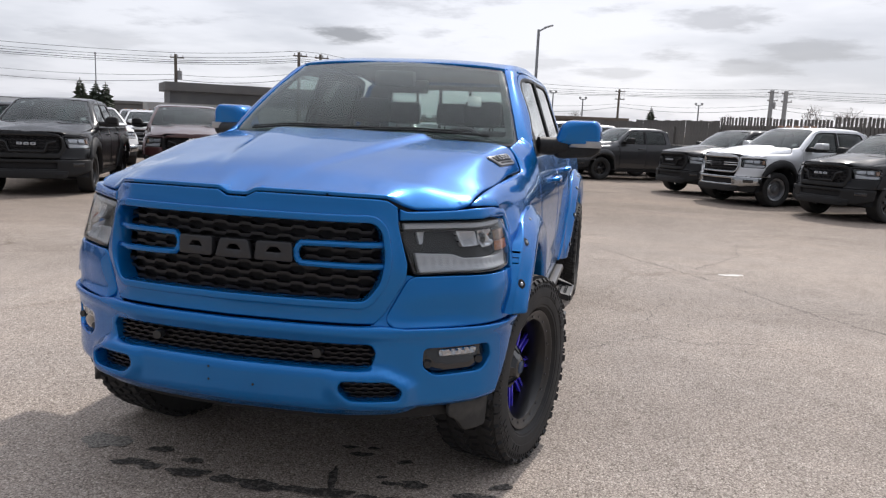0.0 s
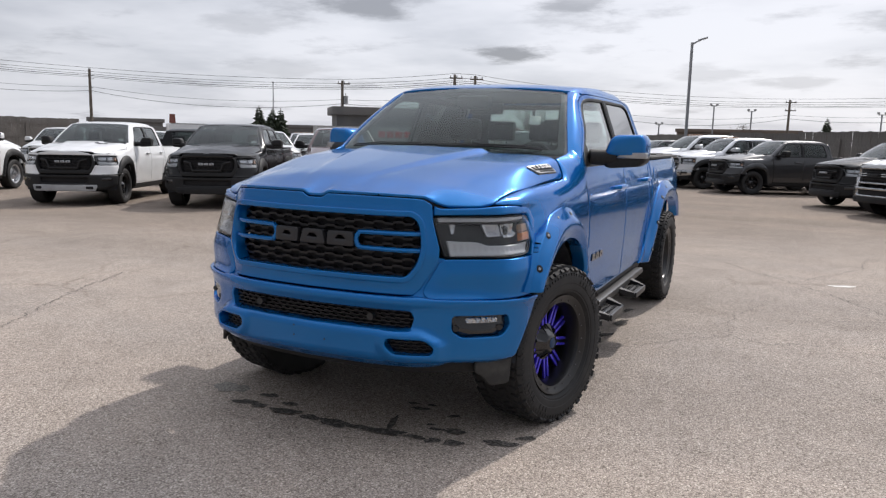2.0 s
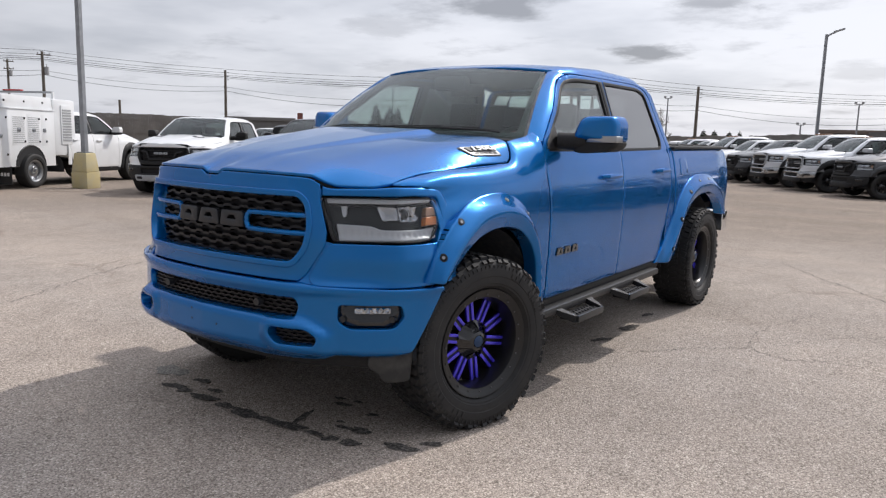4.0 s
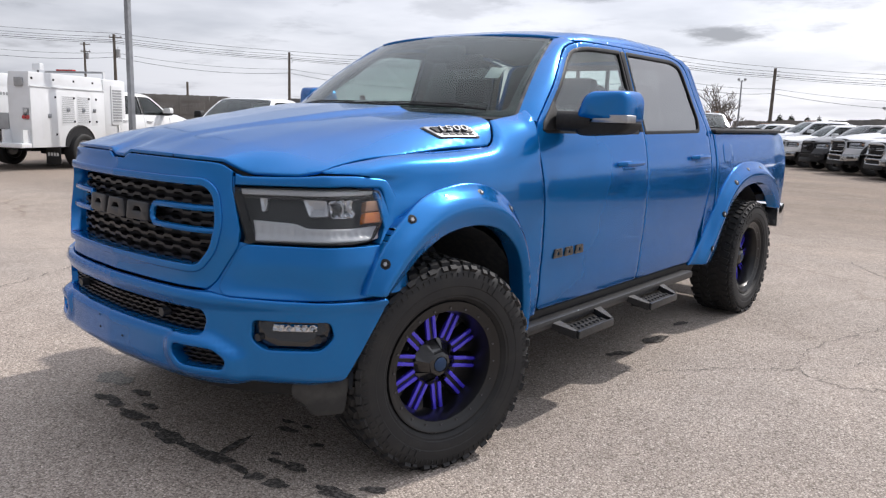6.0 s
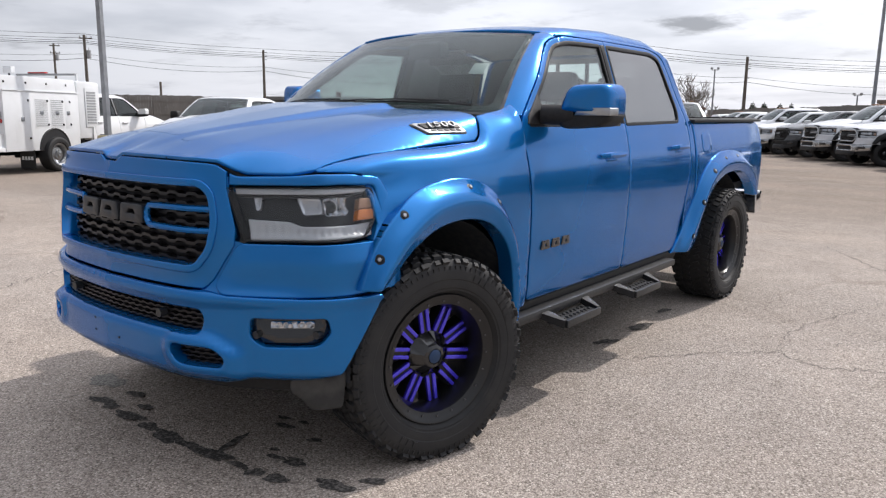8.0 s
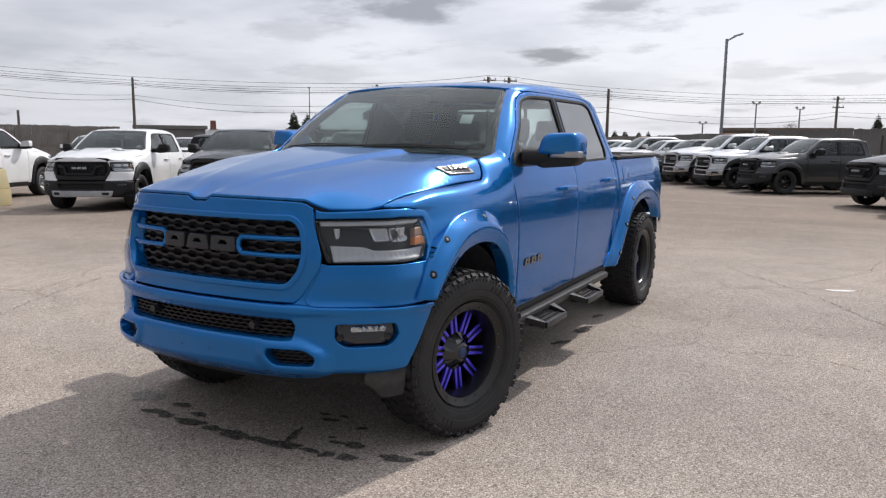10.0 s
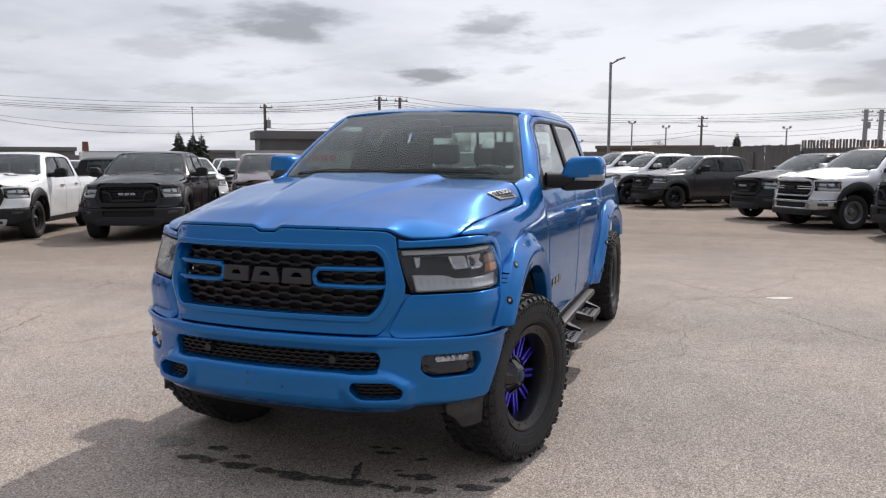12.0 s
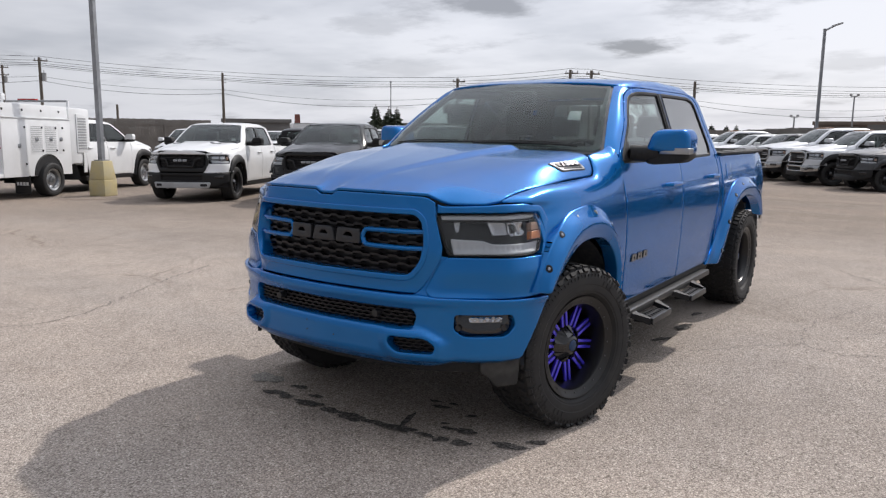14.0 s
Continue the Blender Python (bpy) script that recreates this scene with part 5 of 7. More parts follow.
        if hero:
            plate("light_bar", lamp([(0.055, 0.86), (0.95, 0.885), (0.975, 0.985), (0.045, 0.975)], 0.004), nose_map(0.02), LENSGREY, hl, nose_out, (), 0.02, 0.005, 0.03)
            plate("marker_lens", lamp([(0.870, 0.575), (0.982, 0.585), (0.988, 0.775), (0.893, 0.775)], 0.006), nose_map(0.014), PALEAMBER, hl, nose_out, (), 0.03, 0.004, 0.03)
            plate("turn_lamp", lamp([(0.845, 0.375), (0.972, 0.375), (0.981, 0.572), (0.869, 0.565)], 0.006), nose_map(0.012), AMBER, hl, nose_out, (), 0.03, 0.004, 0.03, label="amber marker lens")
            for poly, mt, dp, amp in (([(0.145, 0.83), (0.205, 0.83), (0.195, 0.56), (0.170, 0.53)], REFLECTOR, 0.05, 0.0), ([(0.425, 0.80), (0.60, 0.79), (0.615, 0.50), (0.47, 0.48)], REFLECTOR, 0.045, 0.0),
                                      ([(0.615, 0.80), (0.80, 0.80), (0.815, 0.56), (0.80, 0.46), (0.625, 0.46)], CHROME, 0.04, 0.010)):
                def scoop(u, v, d, amp=amp):
                    return -0.035 * smooth01(0.0, 0.04, d) + amp * np.sin(u * 150 + 40 * v) * np.cos(v * 120)
                plate("reflector", lamp(poly, 0.012), nose_map(dp), mt, hl, nose_out, (), 0.03, 0.004, 0.012, bulge=scoop, smooth=30)
                if amp > 0.005:
                    mid = np.mean(lamp([(0.675, 0.62)], 0.0), axis=0)
                    q = nose_map(0.055)(mid[:1], mid[1:])[0]
                    way = Vector((s * 0.62, -0.78, 0))
                    lens_b = tube("projector", [Vector(q) - way * 0.03, Vector(q) + way * 0.004, Vector(q) + way * 0.014, Vector(q) + way * 0.018], [0.026, 0.026, 0.018, 0.004], GLOSSBLACK, hl, 18)
                    tube("projector_ring", [Vector(q) - way * 0.02, Vector(q) + way * 0.003], [0.029, 0.029], REFLECTOR, lens_b, 18)
            plate("lamp_brow", lamp([(0.06, 0.80), (0.95, 0.82), (0.95, 0.87), (0.05, 0.85)], 0.004), nose_map(0.032), LAMPDARK, hl, nose_out, (), 0.05, 0.003, 0.05)
        else:
            for a, b in ((0.16, 0.42), (0.48, 0.74)):
                plate("reflector", lamp([(a, 0.52), (b, 0.52), (b + 0.02, 0.86), (a - 0.02, 0.86)], 0.02), nose_map(0.045), REFLECTOR, hl, nose_out, (), 0.03, 0.006, 0.05)
            plate("turn_lamp", lamp([(0.84, 0.42), (0.97, 0.42), (0.97, 0.84), (0.86, 0.84)], 0.01), nose_map(0.03), PALEAMBER, hl, nose_out, (), 0.03, 0.006, 0.06)
        plate("lens", inn, nm, CLEAR, hl, nose_out, (), 0.004, 0.003, 0.06 if hero else 0.12, -0.002).visible_shadow = False
        strip = [(s * u, v) for u, v in fillet([(S(0.648), 1.204, 0.008), (S(0.648), 1.250, 0.004), (S(0.672), 1.240, 0.01), (S(0.70), 1.239, 0.0), (S(0.76), 1.240, 0.0), (S(0.86), 1.243, 0.0), (S(0.93), 1.250, 0.0), (S(1.0), 1.248, 0.03), (S(1.018), 1.232, 0.03), (S(1.02) + 0.03, 1.10, 0.0), (S(1.015) + 0.03, 0.99, 0.0), (S(1.0075), 0.99, 0.01), (S(1.0150), 1.10, 0), (S(1.0146), 1.199, 0.02), (S(0.985), 1.208, 0.02)], 0.01)]
        plate("lamp_surround", strip, nm, paint, t, nose_out, (), 0.05, 0.009, st * 0.7)
        ck = [(s * u, v) for u, v in fillet([(S(0.600), 0.826, 0.02), (S(0.675), 0.972, 0.03), (S(0.70), 0.990, 0.02), (S(0.96), 0.990, 0.0), (S(1.02), 0.990, 0.0), (S(1.02) + 0.03, 0.80, 0.0), (S(0.985), 0.795, 0), (S(0.63), 0.797, 0.03)], 0.02)]
        plate("nose_support", [(s * u, v) for u, v in [(S(0.54), 0.795), (S(0.66), 0.795), (S(0.70), 0.99), (S(0.655), 1.0), (S(0.645), 1.236), (S(0.615), 1.236), (S(0.62), 1.0), (S(0.57), 0.86)]], nm, paint, t, nose_out, (), 0.006, 0.002, st, -0.011)

        def puff(u, v, d):
            return 0.016 * smooth01(0.0, 0.07, d)
        plate("cheek_panel", ck, nm, paint, t, nose_out, (), 0.04, 0.005, st * 0.7, bulge=puff)

    if nose == "body":
        m_hole = fillet([(-S(0.55), 0.735, 0.02), (-S(0.568), 0.70, 0.015), (-S(0.553), 0.650, 0.015), (-S(0.5), 0.643, 0.0), (S(0.5), 0.643, 0.0), (S(0.553), 0.650, 0.015), (S(0.568), 0.70, 0.015), (S(0.55), 0.735, 0.02)], 0.02)
        low = [fillet([(s * S(0.445), 0.600, 0.02), (s * S(0.612), 0.600, 0.03), (s * S(0.658), 0.560, 0.02), (s * S(0.645), 0.524, 0.02), (s * S(0.475), 0.524, 0.03), (s * S(0.434), 0.566, 0.02)], 0.02) for s in (1, -1)]
        fog = [fillet([(s * S(0.732), 0.714, 0.02), (s * S(0.944), 0.712, 0.02), (s * S(0.951), 0.655, 0.015), (s * S(0.925), 0.604, 0.03), (s * S(0.768), 0.604, 0.03), (s * S(0.730), 0.64, 0.02)], 0.02) for s in (1, -1)]
        b_out = [(0, 0.807), (S(0.50), 0.807), (S(0.58), 0.810), (S(0.66), 0.793), (S(0.99), 0.787), (S(1.01), 0.783), (S(1.012), 0.765), (S(0.998), 0.62), (S(0.968), 0.475), (S(0.90), 0.462), (S(0.72), 0.468), (S(0.64), 0.448), (S(0.4), 0.445), (0, 0.445)]
        b_out = b_out + [(-u, v) for u, v in b_out[::-1][1:-1]]

        def relief(u, v, d):
            a = np.abs(u)
            belt = 0.016 * smooth01(0.742, 0.780, v)
            tongue = 0.03 * smooth01(S(0.735), S(0.665), a) * smooth01(0.655 - 0.05 * smooth01(S(0.56), S(0.7), a), 0.620 - 0.05 * smooth01(S(0.56), S(0.7), a), v)
            dl = to_edges(np.stack([u, v], 1), [np.array(h) for h in low])
            tongue = tongue + 0.013 * smooth01(0.060, 0.020, dl)
            tuck = -0.05 * smooth01(0.50, 0.44, v) - 0.010 * smooth01(0.788, 0.810, v)
            return belt + tongue + tuck
        bp = plate("front_bumper", b_out, nm, paint, t, nose_out, [m_hole, *low, *fog], 0.07, 0.007, 0.018, bulge=relief, smooth=60)
        # black sheet for the shade behind the intake mesh
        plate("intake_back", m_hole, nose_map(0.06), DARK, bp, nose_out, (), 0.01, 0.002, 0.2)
        slot_mesh("intake_mesh", -S(0.565), S(0.565), 0.655, 0.73, 4, 0.05, nose_map(0.025), GRILLE, bp, np.array(m_hole), lod, 0.02)
        for sx in (0.35, -0.33):
            q = nose_map(-0.006)(np.array([S(sx)]), np.array([0.697]))[0]
            tube("parking_sensor", [q + (0, 0.03, 0), q + (0, -0.004, 0)], 0.018, STEPBLACK, bp, 16)
        for i, h in enumerate(low):
            # black sheet for the shade behind this lower intake
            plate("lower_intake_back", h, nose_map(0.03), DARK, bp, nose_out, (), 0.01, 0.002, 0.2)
            sg = 1 if i == 0 else -1
            slot_mesh("lower_intake_mesh", min(q[0] for q in h), max(q[0] for q in h), 0.530, 0.595, 4, 0.045, nose_map(0.005), GRILLE, bp, np.array(h), lod, 0.015)
        for i, h in enumerate(fog):
            sg = 1 if i == 0 else -1
            fp = plate("fog_pocket", h, nose_map(0.035), GLOSSBLACK, bp, nose_out, (), 0.02, 0.006, 0.03,
                       bulge=lambda u, v, d: 0.02 * smooth01(0.66, 0.645, v) * smooth01(0.0, 0.02, d))
            fl = [(sg * u, v) for u, v in fillet([(S(0.79), 0.672), (S(0.915), 0.672), (S(0.915), 0.70), (S(0.79), 0.70)], 0.008)]
            fg = plate("fog_lamp", fl, nose_map(0.025), CHROME, fp, nose_out, (), 0.02, 0.003, 0.012, bulge=lambda u, v, d: 0.006 * np.sin(u * 220) * np.cos(v * 260))
            plate("fog_lens", fl, nose_map(0.012), CLEAR, fg, nose_out, (), 0.003, 0.002, 0.1).visible_shadow = False
            for du in (0.748, 0.92):
                q = nose_map(0.02)(np.array([sg * S(du)]), np.array([0.648]))[0]
                tube("parking_sensor", [q + (0, 0.02, 0), q + (sg * 0.006, -0.012, 0)], 0.015, STEPBLACK, bp, 14)
        for u, v in ((-0.08, 0.608), (-0.08, 0.556), (0.105, 0.556)):   # dark discs for the shade in holes where a plate would be screwed on
            q = nose_map(-0.031)(np.array([u]), np.array([v]))[0]
            tube("plate_hole", [q + (0, 0.004, 0), q + (0, -0.001, 0)], 0.005, DARK, bp, 8)
        for s in (1, -1):
            vo = [(s * u, v) for u, v in fillet([(S(0.84), 0.46), (S(0.985), 0.48), (S(0.978), 0.330), (S(0.90), 0.330), (S(0.87), 0.385), (S(0.84), 0.405)], 0.02)]
            plate("valance", vo, nose_map(0.05), DIRTY, bp, nose_out, (), 0.02, 0.006, 0.06, label="dusty black lower valance")
        plate("air_dam", fillet([(-S(0.88), 0.46), (S(0.88), 0.46), (S(0.86), 0.395), (-S(0.86), 0.395)], 0.02), nose_map(0.10), PLASTIC, bp, nose_out, (), 0.02, 0.005, 0.08)
    else:
        b_out = fillet([(-S(0.995), 0.78), (S(0.995), 0.78), (S(0.985), 0.56), (S(0.78), 0.47), (-S(0.78), 0.47), (-S(0.985), 0.56)], 0.04)
        if nose == "chrome":
            b_out = fillet([(-S(0.995), 0.78), (S(0.995), 0.78), (S(0.99), 0.60), (S(0.66), 0.545), (-S(0.66), 0.545), (-S(0.99), 0.60)], 0.03)
        m_hole = fillet([(-S(0.5), 0.72), (S(0.5), 0.72), (S(0.5), 0.61), (-S(0.5), 0.61)], 0.03)
        bp = plate("front_bumper", b_out, nm, trim, t, nose_out, [m_hole], 0.09, 0.02, 0.09, 0.02)
        # black sheet painted for the shade in the bumper opening
        plate("intake_back", m_hole, nose_map(0.03), DARK, bp, nose_out, (), 0.01, 0.002, 0.2)
        for s in (1, -1):
            fh = [(s * u, v) for u, v in fillet([(S(0.74), 0.72), (S(0.91), 0.72), (S(0.91), 0.65), (S(0.74), 0.65)], 0.02)]
            fp = plate("fog_pocket", fh, nose_map(0.0), GLOSSBLACK, bp, nose_out, (), 0.01, 0.004, 0.1, 0.023)
        if nose == "chrome":
            plate("valance", fillet([(-S(0.98), 0.60), (S(0.98), 0.60), (S(0.93), 0.44), (-S(0.93), 0.44)], 0.04), nose_map(0.03), PLASTIC, bp, nose_out, (), 0.03, 0.01, 0.12)
        sk = plate("skid_plate", fillet([(-S(0.68), 0.57), (S(0.68), 0.57), (S(0.64), 0.43), (-S(0.64), 0.43)], 0.04), nm, GREYSTEEL if paint is WHITE else PLASTIC, bp, nose_out, (), 0.05, 0.01, 0.1, 0.035)
        for s in (1, -1):
            # dark patch laid on the skid plate for a recess's shade
            plate("tow_recess", [(s * u, v) for u, v in fillet([(S(0.46), 0.535), (S(0.60), 0.535), (S(0.60), 0.475), (S(0.46), 0.475)], 0.025)], nm, DARK, sk, nose_out, (), 0.01, 0.004, 0.1, 0.038)
        for s in (1, -1) if nose == "black" else ():
            plate("hood_vent", [(s * u, v) for u, v in fillet([(0.34, -0.02), (0.60, 0.02), (0.60, 0.10), (0.36, 0.10)], 0.02)], hood_map, GLOSSBLACK, hood, up_out, (), 0.01, 0.004, 0.1, 0.008)

    # mirrors
    for s in (1, -1):
        bm = bmesh.new()
        add_tube(bm, [(s * 0.945, 0.90, 1.475), (s * 1.01, 0.93, 1.472), (s * 1.10, 0.965, 1.475)], [0.05, 0.052, 0.05], 12)
        mr = part("side_mirror", bm, PLASTIC, t)
        def shell(outline, rings, s=s):
            """A housing: the outline in x and z, drawn in towards the nose ring by ring."""
            loop = resample(outline, 0.03)
            mid = loop.mean(0)
            b = bmesh.new()
            rows = [[b.verts.new((s * (mid[0] + (x - mid[0]) * k), y + (x - 1.04) * 0.16, mid[1] + (z - mid[1]) * k)) for x, z in loop] for y, k in rings]
            n = len(loop)
            for r0, r1 in zip(rows[:-1], rows[1:]):
                for q in range(n):
                    b.faces.new((r0[q], r0[(q + 1) % n], r1[(q + 1) % n], r1[q]))
            b.faces.new(rows[0])
            b.faces.new(rows[-1][::-1])
            return b
        dome = ((1.085, 0.985), (1.03, 1.0), (0.97, 0.985), (0.935, 0.945), (0.918, 0.88), (0.908, 0.76), (0.904, 0.5))
        part("mirror_cap", shell(fillet([(1.020, 1.474, 0.02), (1.066, 1.600, 0.04), (1.105, 1.626, 0.03), (1.275, 1.628, 0.04), (1.302, 1.585, 0.04), (1.302, 1.474, 0.02)], 0.02), dome), paint if nose != "black" or hero else PLASTIC, mr, smooth=50)
        part("mirror_base", shell(fillet([(1.000, 1.478, 0.01), (1.035, 1.412, 0.03), (1.070, 1.400, 0.03), (1.260, 1.416, 0.04), (1.300, 1.450, 0.03), (1.302, 1.478, 0.01)], 0.02), ((1.080, 0.98), (1.03, 1.0), (0.96, 0.985), (0.928, 0.94), (0.915, 0.8))), PLASTIC, mr, smooth=50)
        if hero:
            part("mirror_lamp", shell(fillet([(1.118, 1.471), (1.148, 1.508), (1.304, 1.510), (1.304, 1.471)], 0.008), ((1.00, 1.0), (0.918, 1.0), (0.912, 0.985), (0.910, 0.95))), STEEL, mr, "silver indicator strip", smooth=50)
            part("mirror_glass", shell(fillet([(1.07, 1.42), (1.08, 1.59), (1.27, 1.61), (1.29, 1.44)], 0.03), ((1.092, 0.98), (1.088, 1.0))), CHROME, mr)
        if s < 0 and hero:
            for o_ in mr.children_recursive:
                o_.data.transform(Matrix.Translation((0.11, 0.02, 0.012)))
        plate("sail_panel", fillet([(0.765, 1.425), (0.80, 1.475), (0.93, 1.575), (0.97, 1.425)], 0.01), side_map(s), PLASTIC, mr, side_out(s), (), 0.02, 0.004, 0.1, 0.004)

    # running boards
    if hero:
        for s in (1, -1):
            bm = bmesh.new()
            add_box(bm, (s * 0.985, 1.62, 0.445), (0.10, 2.06, 0.05), 0.018)
            rl = part("running_board", bm, STEPBLACK, t, "satin black side step rail")
            for y in (1.08, 1.92):
                bm = bmesh.new()
                add_box(bm, (s * 1.085, y, 0.392), (0.125, 0.36, 0.03), 0.008)
                sp = part("step", bm, PLASTIC, rl)
                box("step_edge", (s * 1.15, y, 0.396), (0.014, 0.37, 0.042), STEPBLACK, sp, 0.004)
                for q in (-1, 1):
                    bm = bmesh.new()
                    v = [bm.verts.new(c) for c in ((s * 1.0, y + q * 0.18, 0.43), (s * 1.0, y + q * 0.27, 0.43), (s * 1.14, y + q * 0.20, 0.375), (s * 1.14, y + q * 0.175, 0.375),
                                                   (s * 1.0, y + q * 0.18, 0.46), (s * 1.0, y + q * 0.27, 0.46), (s * 1.14, y + q * 0.20, 0.418), (s * 1.14, y + q * 0.175, 0.418))]
                    for f in ((0, 1, 2, 3), (7, 6, 5, 4), (0, 4, 5, 1), (1, 5, 6, 2), (2, 6, 7, 3), (3, 7, 4, 0)):
                        bm.faces.new([v[i] for i in f])
                    part("bracket", bm, PLASTIC, sp)
                for i in range(8):
                    for j in range(2):
                        box("grip_stud", (s * (1.06 + 0.045 * j), y - 0.14 + 0.04 * i, 0.411), (0.026, 0.022, 0.01), RUBBER, sp, 0, taper=0.6)

    # cabin
    if hero:
        box("dashboard", (0, 0.93, 1.33), (1.62, 0.46, 0.30), CABIN, t, 0.06)
        bm = bmesh.new()
        cc = Vector((0.40, 1.30, 1.36))
        ring = []
        for a in np.linspace(0, 2 * math.pi, 24, endpoint=False):
            ring.append(cc + Vector((0.185 * math.cos(a), -0.185 * math.sin(a) * -0.35, 0.185 * math.sin(a))))
        add_tube(bm, ring, 0.016, 8, True)
        add_tube(bm, [cc + Vector((-0.17, 0, 0)), cc + Vector((0.17, 0, 0))], 0.03, 6)
        add_tube(bm, [cc, cc + Vector((0, -0.25, -0.08))], 0.04, 6)
        part("steering_wheel", bm, CABIN, t)
        for x, y in ((0.42, 1.82), (-0.42, 1.82), (0.42, 2.68), (0.0, 2.70), (-0.42, 2.68)):
            w = 0.50 if y < 2 else 0.44
            bm = bmesh.new()
            add_box(bm, (0, 0, 0.30), (w, 0.14, 0.62), 0.05, Matrix.Translation((x, y, 0.93)) @ Matrix.Rotation(radians(-14), 4, "X"))
            add_box(bm, (x, y - 0.28, 0.90), (w, 0.55, 0.14), 0.05)
            se = part("seat", bm, CABIN, t)
            bm = bmesh.new()
            add_box(bm, (0, 0, 0.73), (0.28, 0.10, 0.19), 0.045, Matrix.Translation((x, y, 0.93)) @ Matrix.Rotation(radians(-10), 4, "X"))
            for q in (-0.06, 0.06):
                add_tube(bm, [(x + q, y + 0.1, 1.5), (x + q, y + 0.12, 1.6)], 0.008, 6)
            part("headrest", bm, CABIN, se)
        bm = bmesh.new()
        add_box(bm, (0, 1.8, 0.80), (1.80, 2.3, 0.06))
        add_box(bm, (0, 0.80, 1.0), (1.7, 0.05, 0.6))
        part("cabin_floor", bm, CABIN, t)
        plate("headliner", fillet([(0.69, 1.30), (0.70, 2.8), (-0.70, 2.8), (-0.69, 1.30), (0, 1.23)], 0.05), roof_map, CABINLIGHT, t, up_out, (), 0.012, 0.003, 0.15, -0.032)
        for s in (1, -1):
            plate("door_card", fillet([(0.80, 0.85), (0.82, 1.39), (2.80, 1.39), (2.74, 0.85)], 0.05), side_map(s), CABIN, t, side_out(s), (), 0.03, 0.01, 0.2, -0.075)
            plate("pillar_lining", fillet([(0.80, 1.39), (0.83, 1.47), (1.27, 1.895, 0.08), (2.70, 1.89, 0.08), (2.84, 1.42), (2.82, 1.39)], 0.02), side_map(s), CABIN, t, side_out(s), [offset_loop(WIN_F, 0.004), offset_loop(WIN_R, 0.004)], 0.012, 0.003, 0.08, -0.026)
        plate("back_lining", fillet([(-0.90, 0.9), (0.90, 0.9), (0.91, 1.40, 0), (0.72, 1.90, 0.08), (-0.72, 1.90, 0.08), (-0.91, 1.40, 0)], 0.01), back_map, CABIN, t, back_out, [offset_loop(rw, -0.004)], 0.01, 0.003, 0.1, -0.034)
        box("mirror_pod", (0.0, 1.13, 1.84), (0.26, 0.09, 0.10), CABIN, t, 0.03)
        box("rear_view_mirror", (0.05, 1.25, 1.80), (0.27, 0.035, 0.085), CABIN, t, 0.015)
        for sx in (-0.13, 0.13):
            box("window_divider", (sx, 2.90, 1.68), (0.028, 0.02, 0.38), PLASTIC, t, 0.004)
        plate("paper_tag", [(0.70, 0.40), (0.80, 0.40), (0.80, 0.53), (0.70, 0.53)], shield_map, PAPER, ws, front_up, (), 0.002, 0.001, 0.2, -0.012, label="white sticker inside the glass")
        # side badges: number on the hood, bars on the door
        for s in (1, -1):
            def vent_map(u, v, s=s):
                # u along the truck, v from the badge's upper edge down the hood's flank
                y, v = np.asarray(u, float), np.asarray(v, float)
                x0, x1 = np.interp(y, [0.05, 0.32], [0.797, 0.846]), np.interp(y, [0.05, 0.34], [0.850, 0.887])
                return hood_map(s * (x0 + (x1 - x0) * v), y)
            bd = plate("hood_badge", [(y, v / 0.08) for y, v in fillet([(0.042, 0.0), (0.302, 0.0), (0.342, 0.08), (0.098, 0.08)], 0.018)],
                       vent_map, BADGE, hood, side_out(s), (), 0.006, 0.004, 0.03, 0.008, label="silver number badge")
            plate("badge_field", [(y, v / 0.08) for y, v in fillet([(0.074, 0.012), (0.292, 0.012), (0.312, 0.052), (0.098, 0.052)], 0.010)], vent_map, TRIMBLACK, bd, side_out(s), (), 0.006, 0.002, 0.02, 0.0125)
            plate("badge_rim", [(y, v / 0.08) for y, v in fillet([(0.034, -0.006), (0.308, -0.006), (0.350, 0.086), (0.092, 0.086)], 0.02)], vent_map, GLOSSBLACK, bd, side_out(s), (), 0.003, 0.002, 0.03, 0.002)
            for k in range(5):
                plate("badge_bar", [(y, v / 0.08) for y, v in [(0.125 + 0.038 * k, 0.060), (0.153 + 0.038 * k, 0.060), (0.156 + 0.038 * k, 0.070), (0.128 + 0.038 * k, 0.070)]], vent_map, TRIMBLACK, bd, side_out(s), (), 0.003, 0.001, 0.02, 0.0105)
            a, b, c = vent_map(np.array([0.196, 0.24, 0.196]), np.array([0.42, 0.42, 0.0]))
            ex = Vector(b - a).normalized() * s
            ey = (Vector(c - a) - ex * Vector(c - a).dot(ex)).normalized()
            ez = ex.cross(ey)
            if ez.dot(Vector((s, 0, 0.6))) < 0:
                ex, ez = -ex, -ez
            m = Matrix.Translation(Vector(a) + ez * 0.0150) @ Matrix((ex, ey, ez)).transposed().to_4x4()
            for k, digit in enumerate("1500"):
                words("badge_digit", digit, 0.050, 0.003, m @ Matrix.Translation(((k - 1.5) * 0.045, -0.001, 0)) @ Matrix.Diagonal((1.75, 0.95, 1, 1)), BADGE, bd)
            for k in range(3):
                u0 = 0.83 + 0.105 * k
                plate("door_emblem", fillet([(u0, 0.782), (u0 + 0.09, 0.782), (u0 + 0.08, 0.83), (u0 + 0.01, 0.83)], 0.008), side_map(s), GLOSSBLACK, t, side_out(s), [fillet([(u0 + 0.035, 0.797), (u0 + 0.055, 0.797), (u0 + 0.05, 0.813), (u0 + 0.04, 0.813)], 0.004)], 0.006, 0.002, 0.03, 0.007)
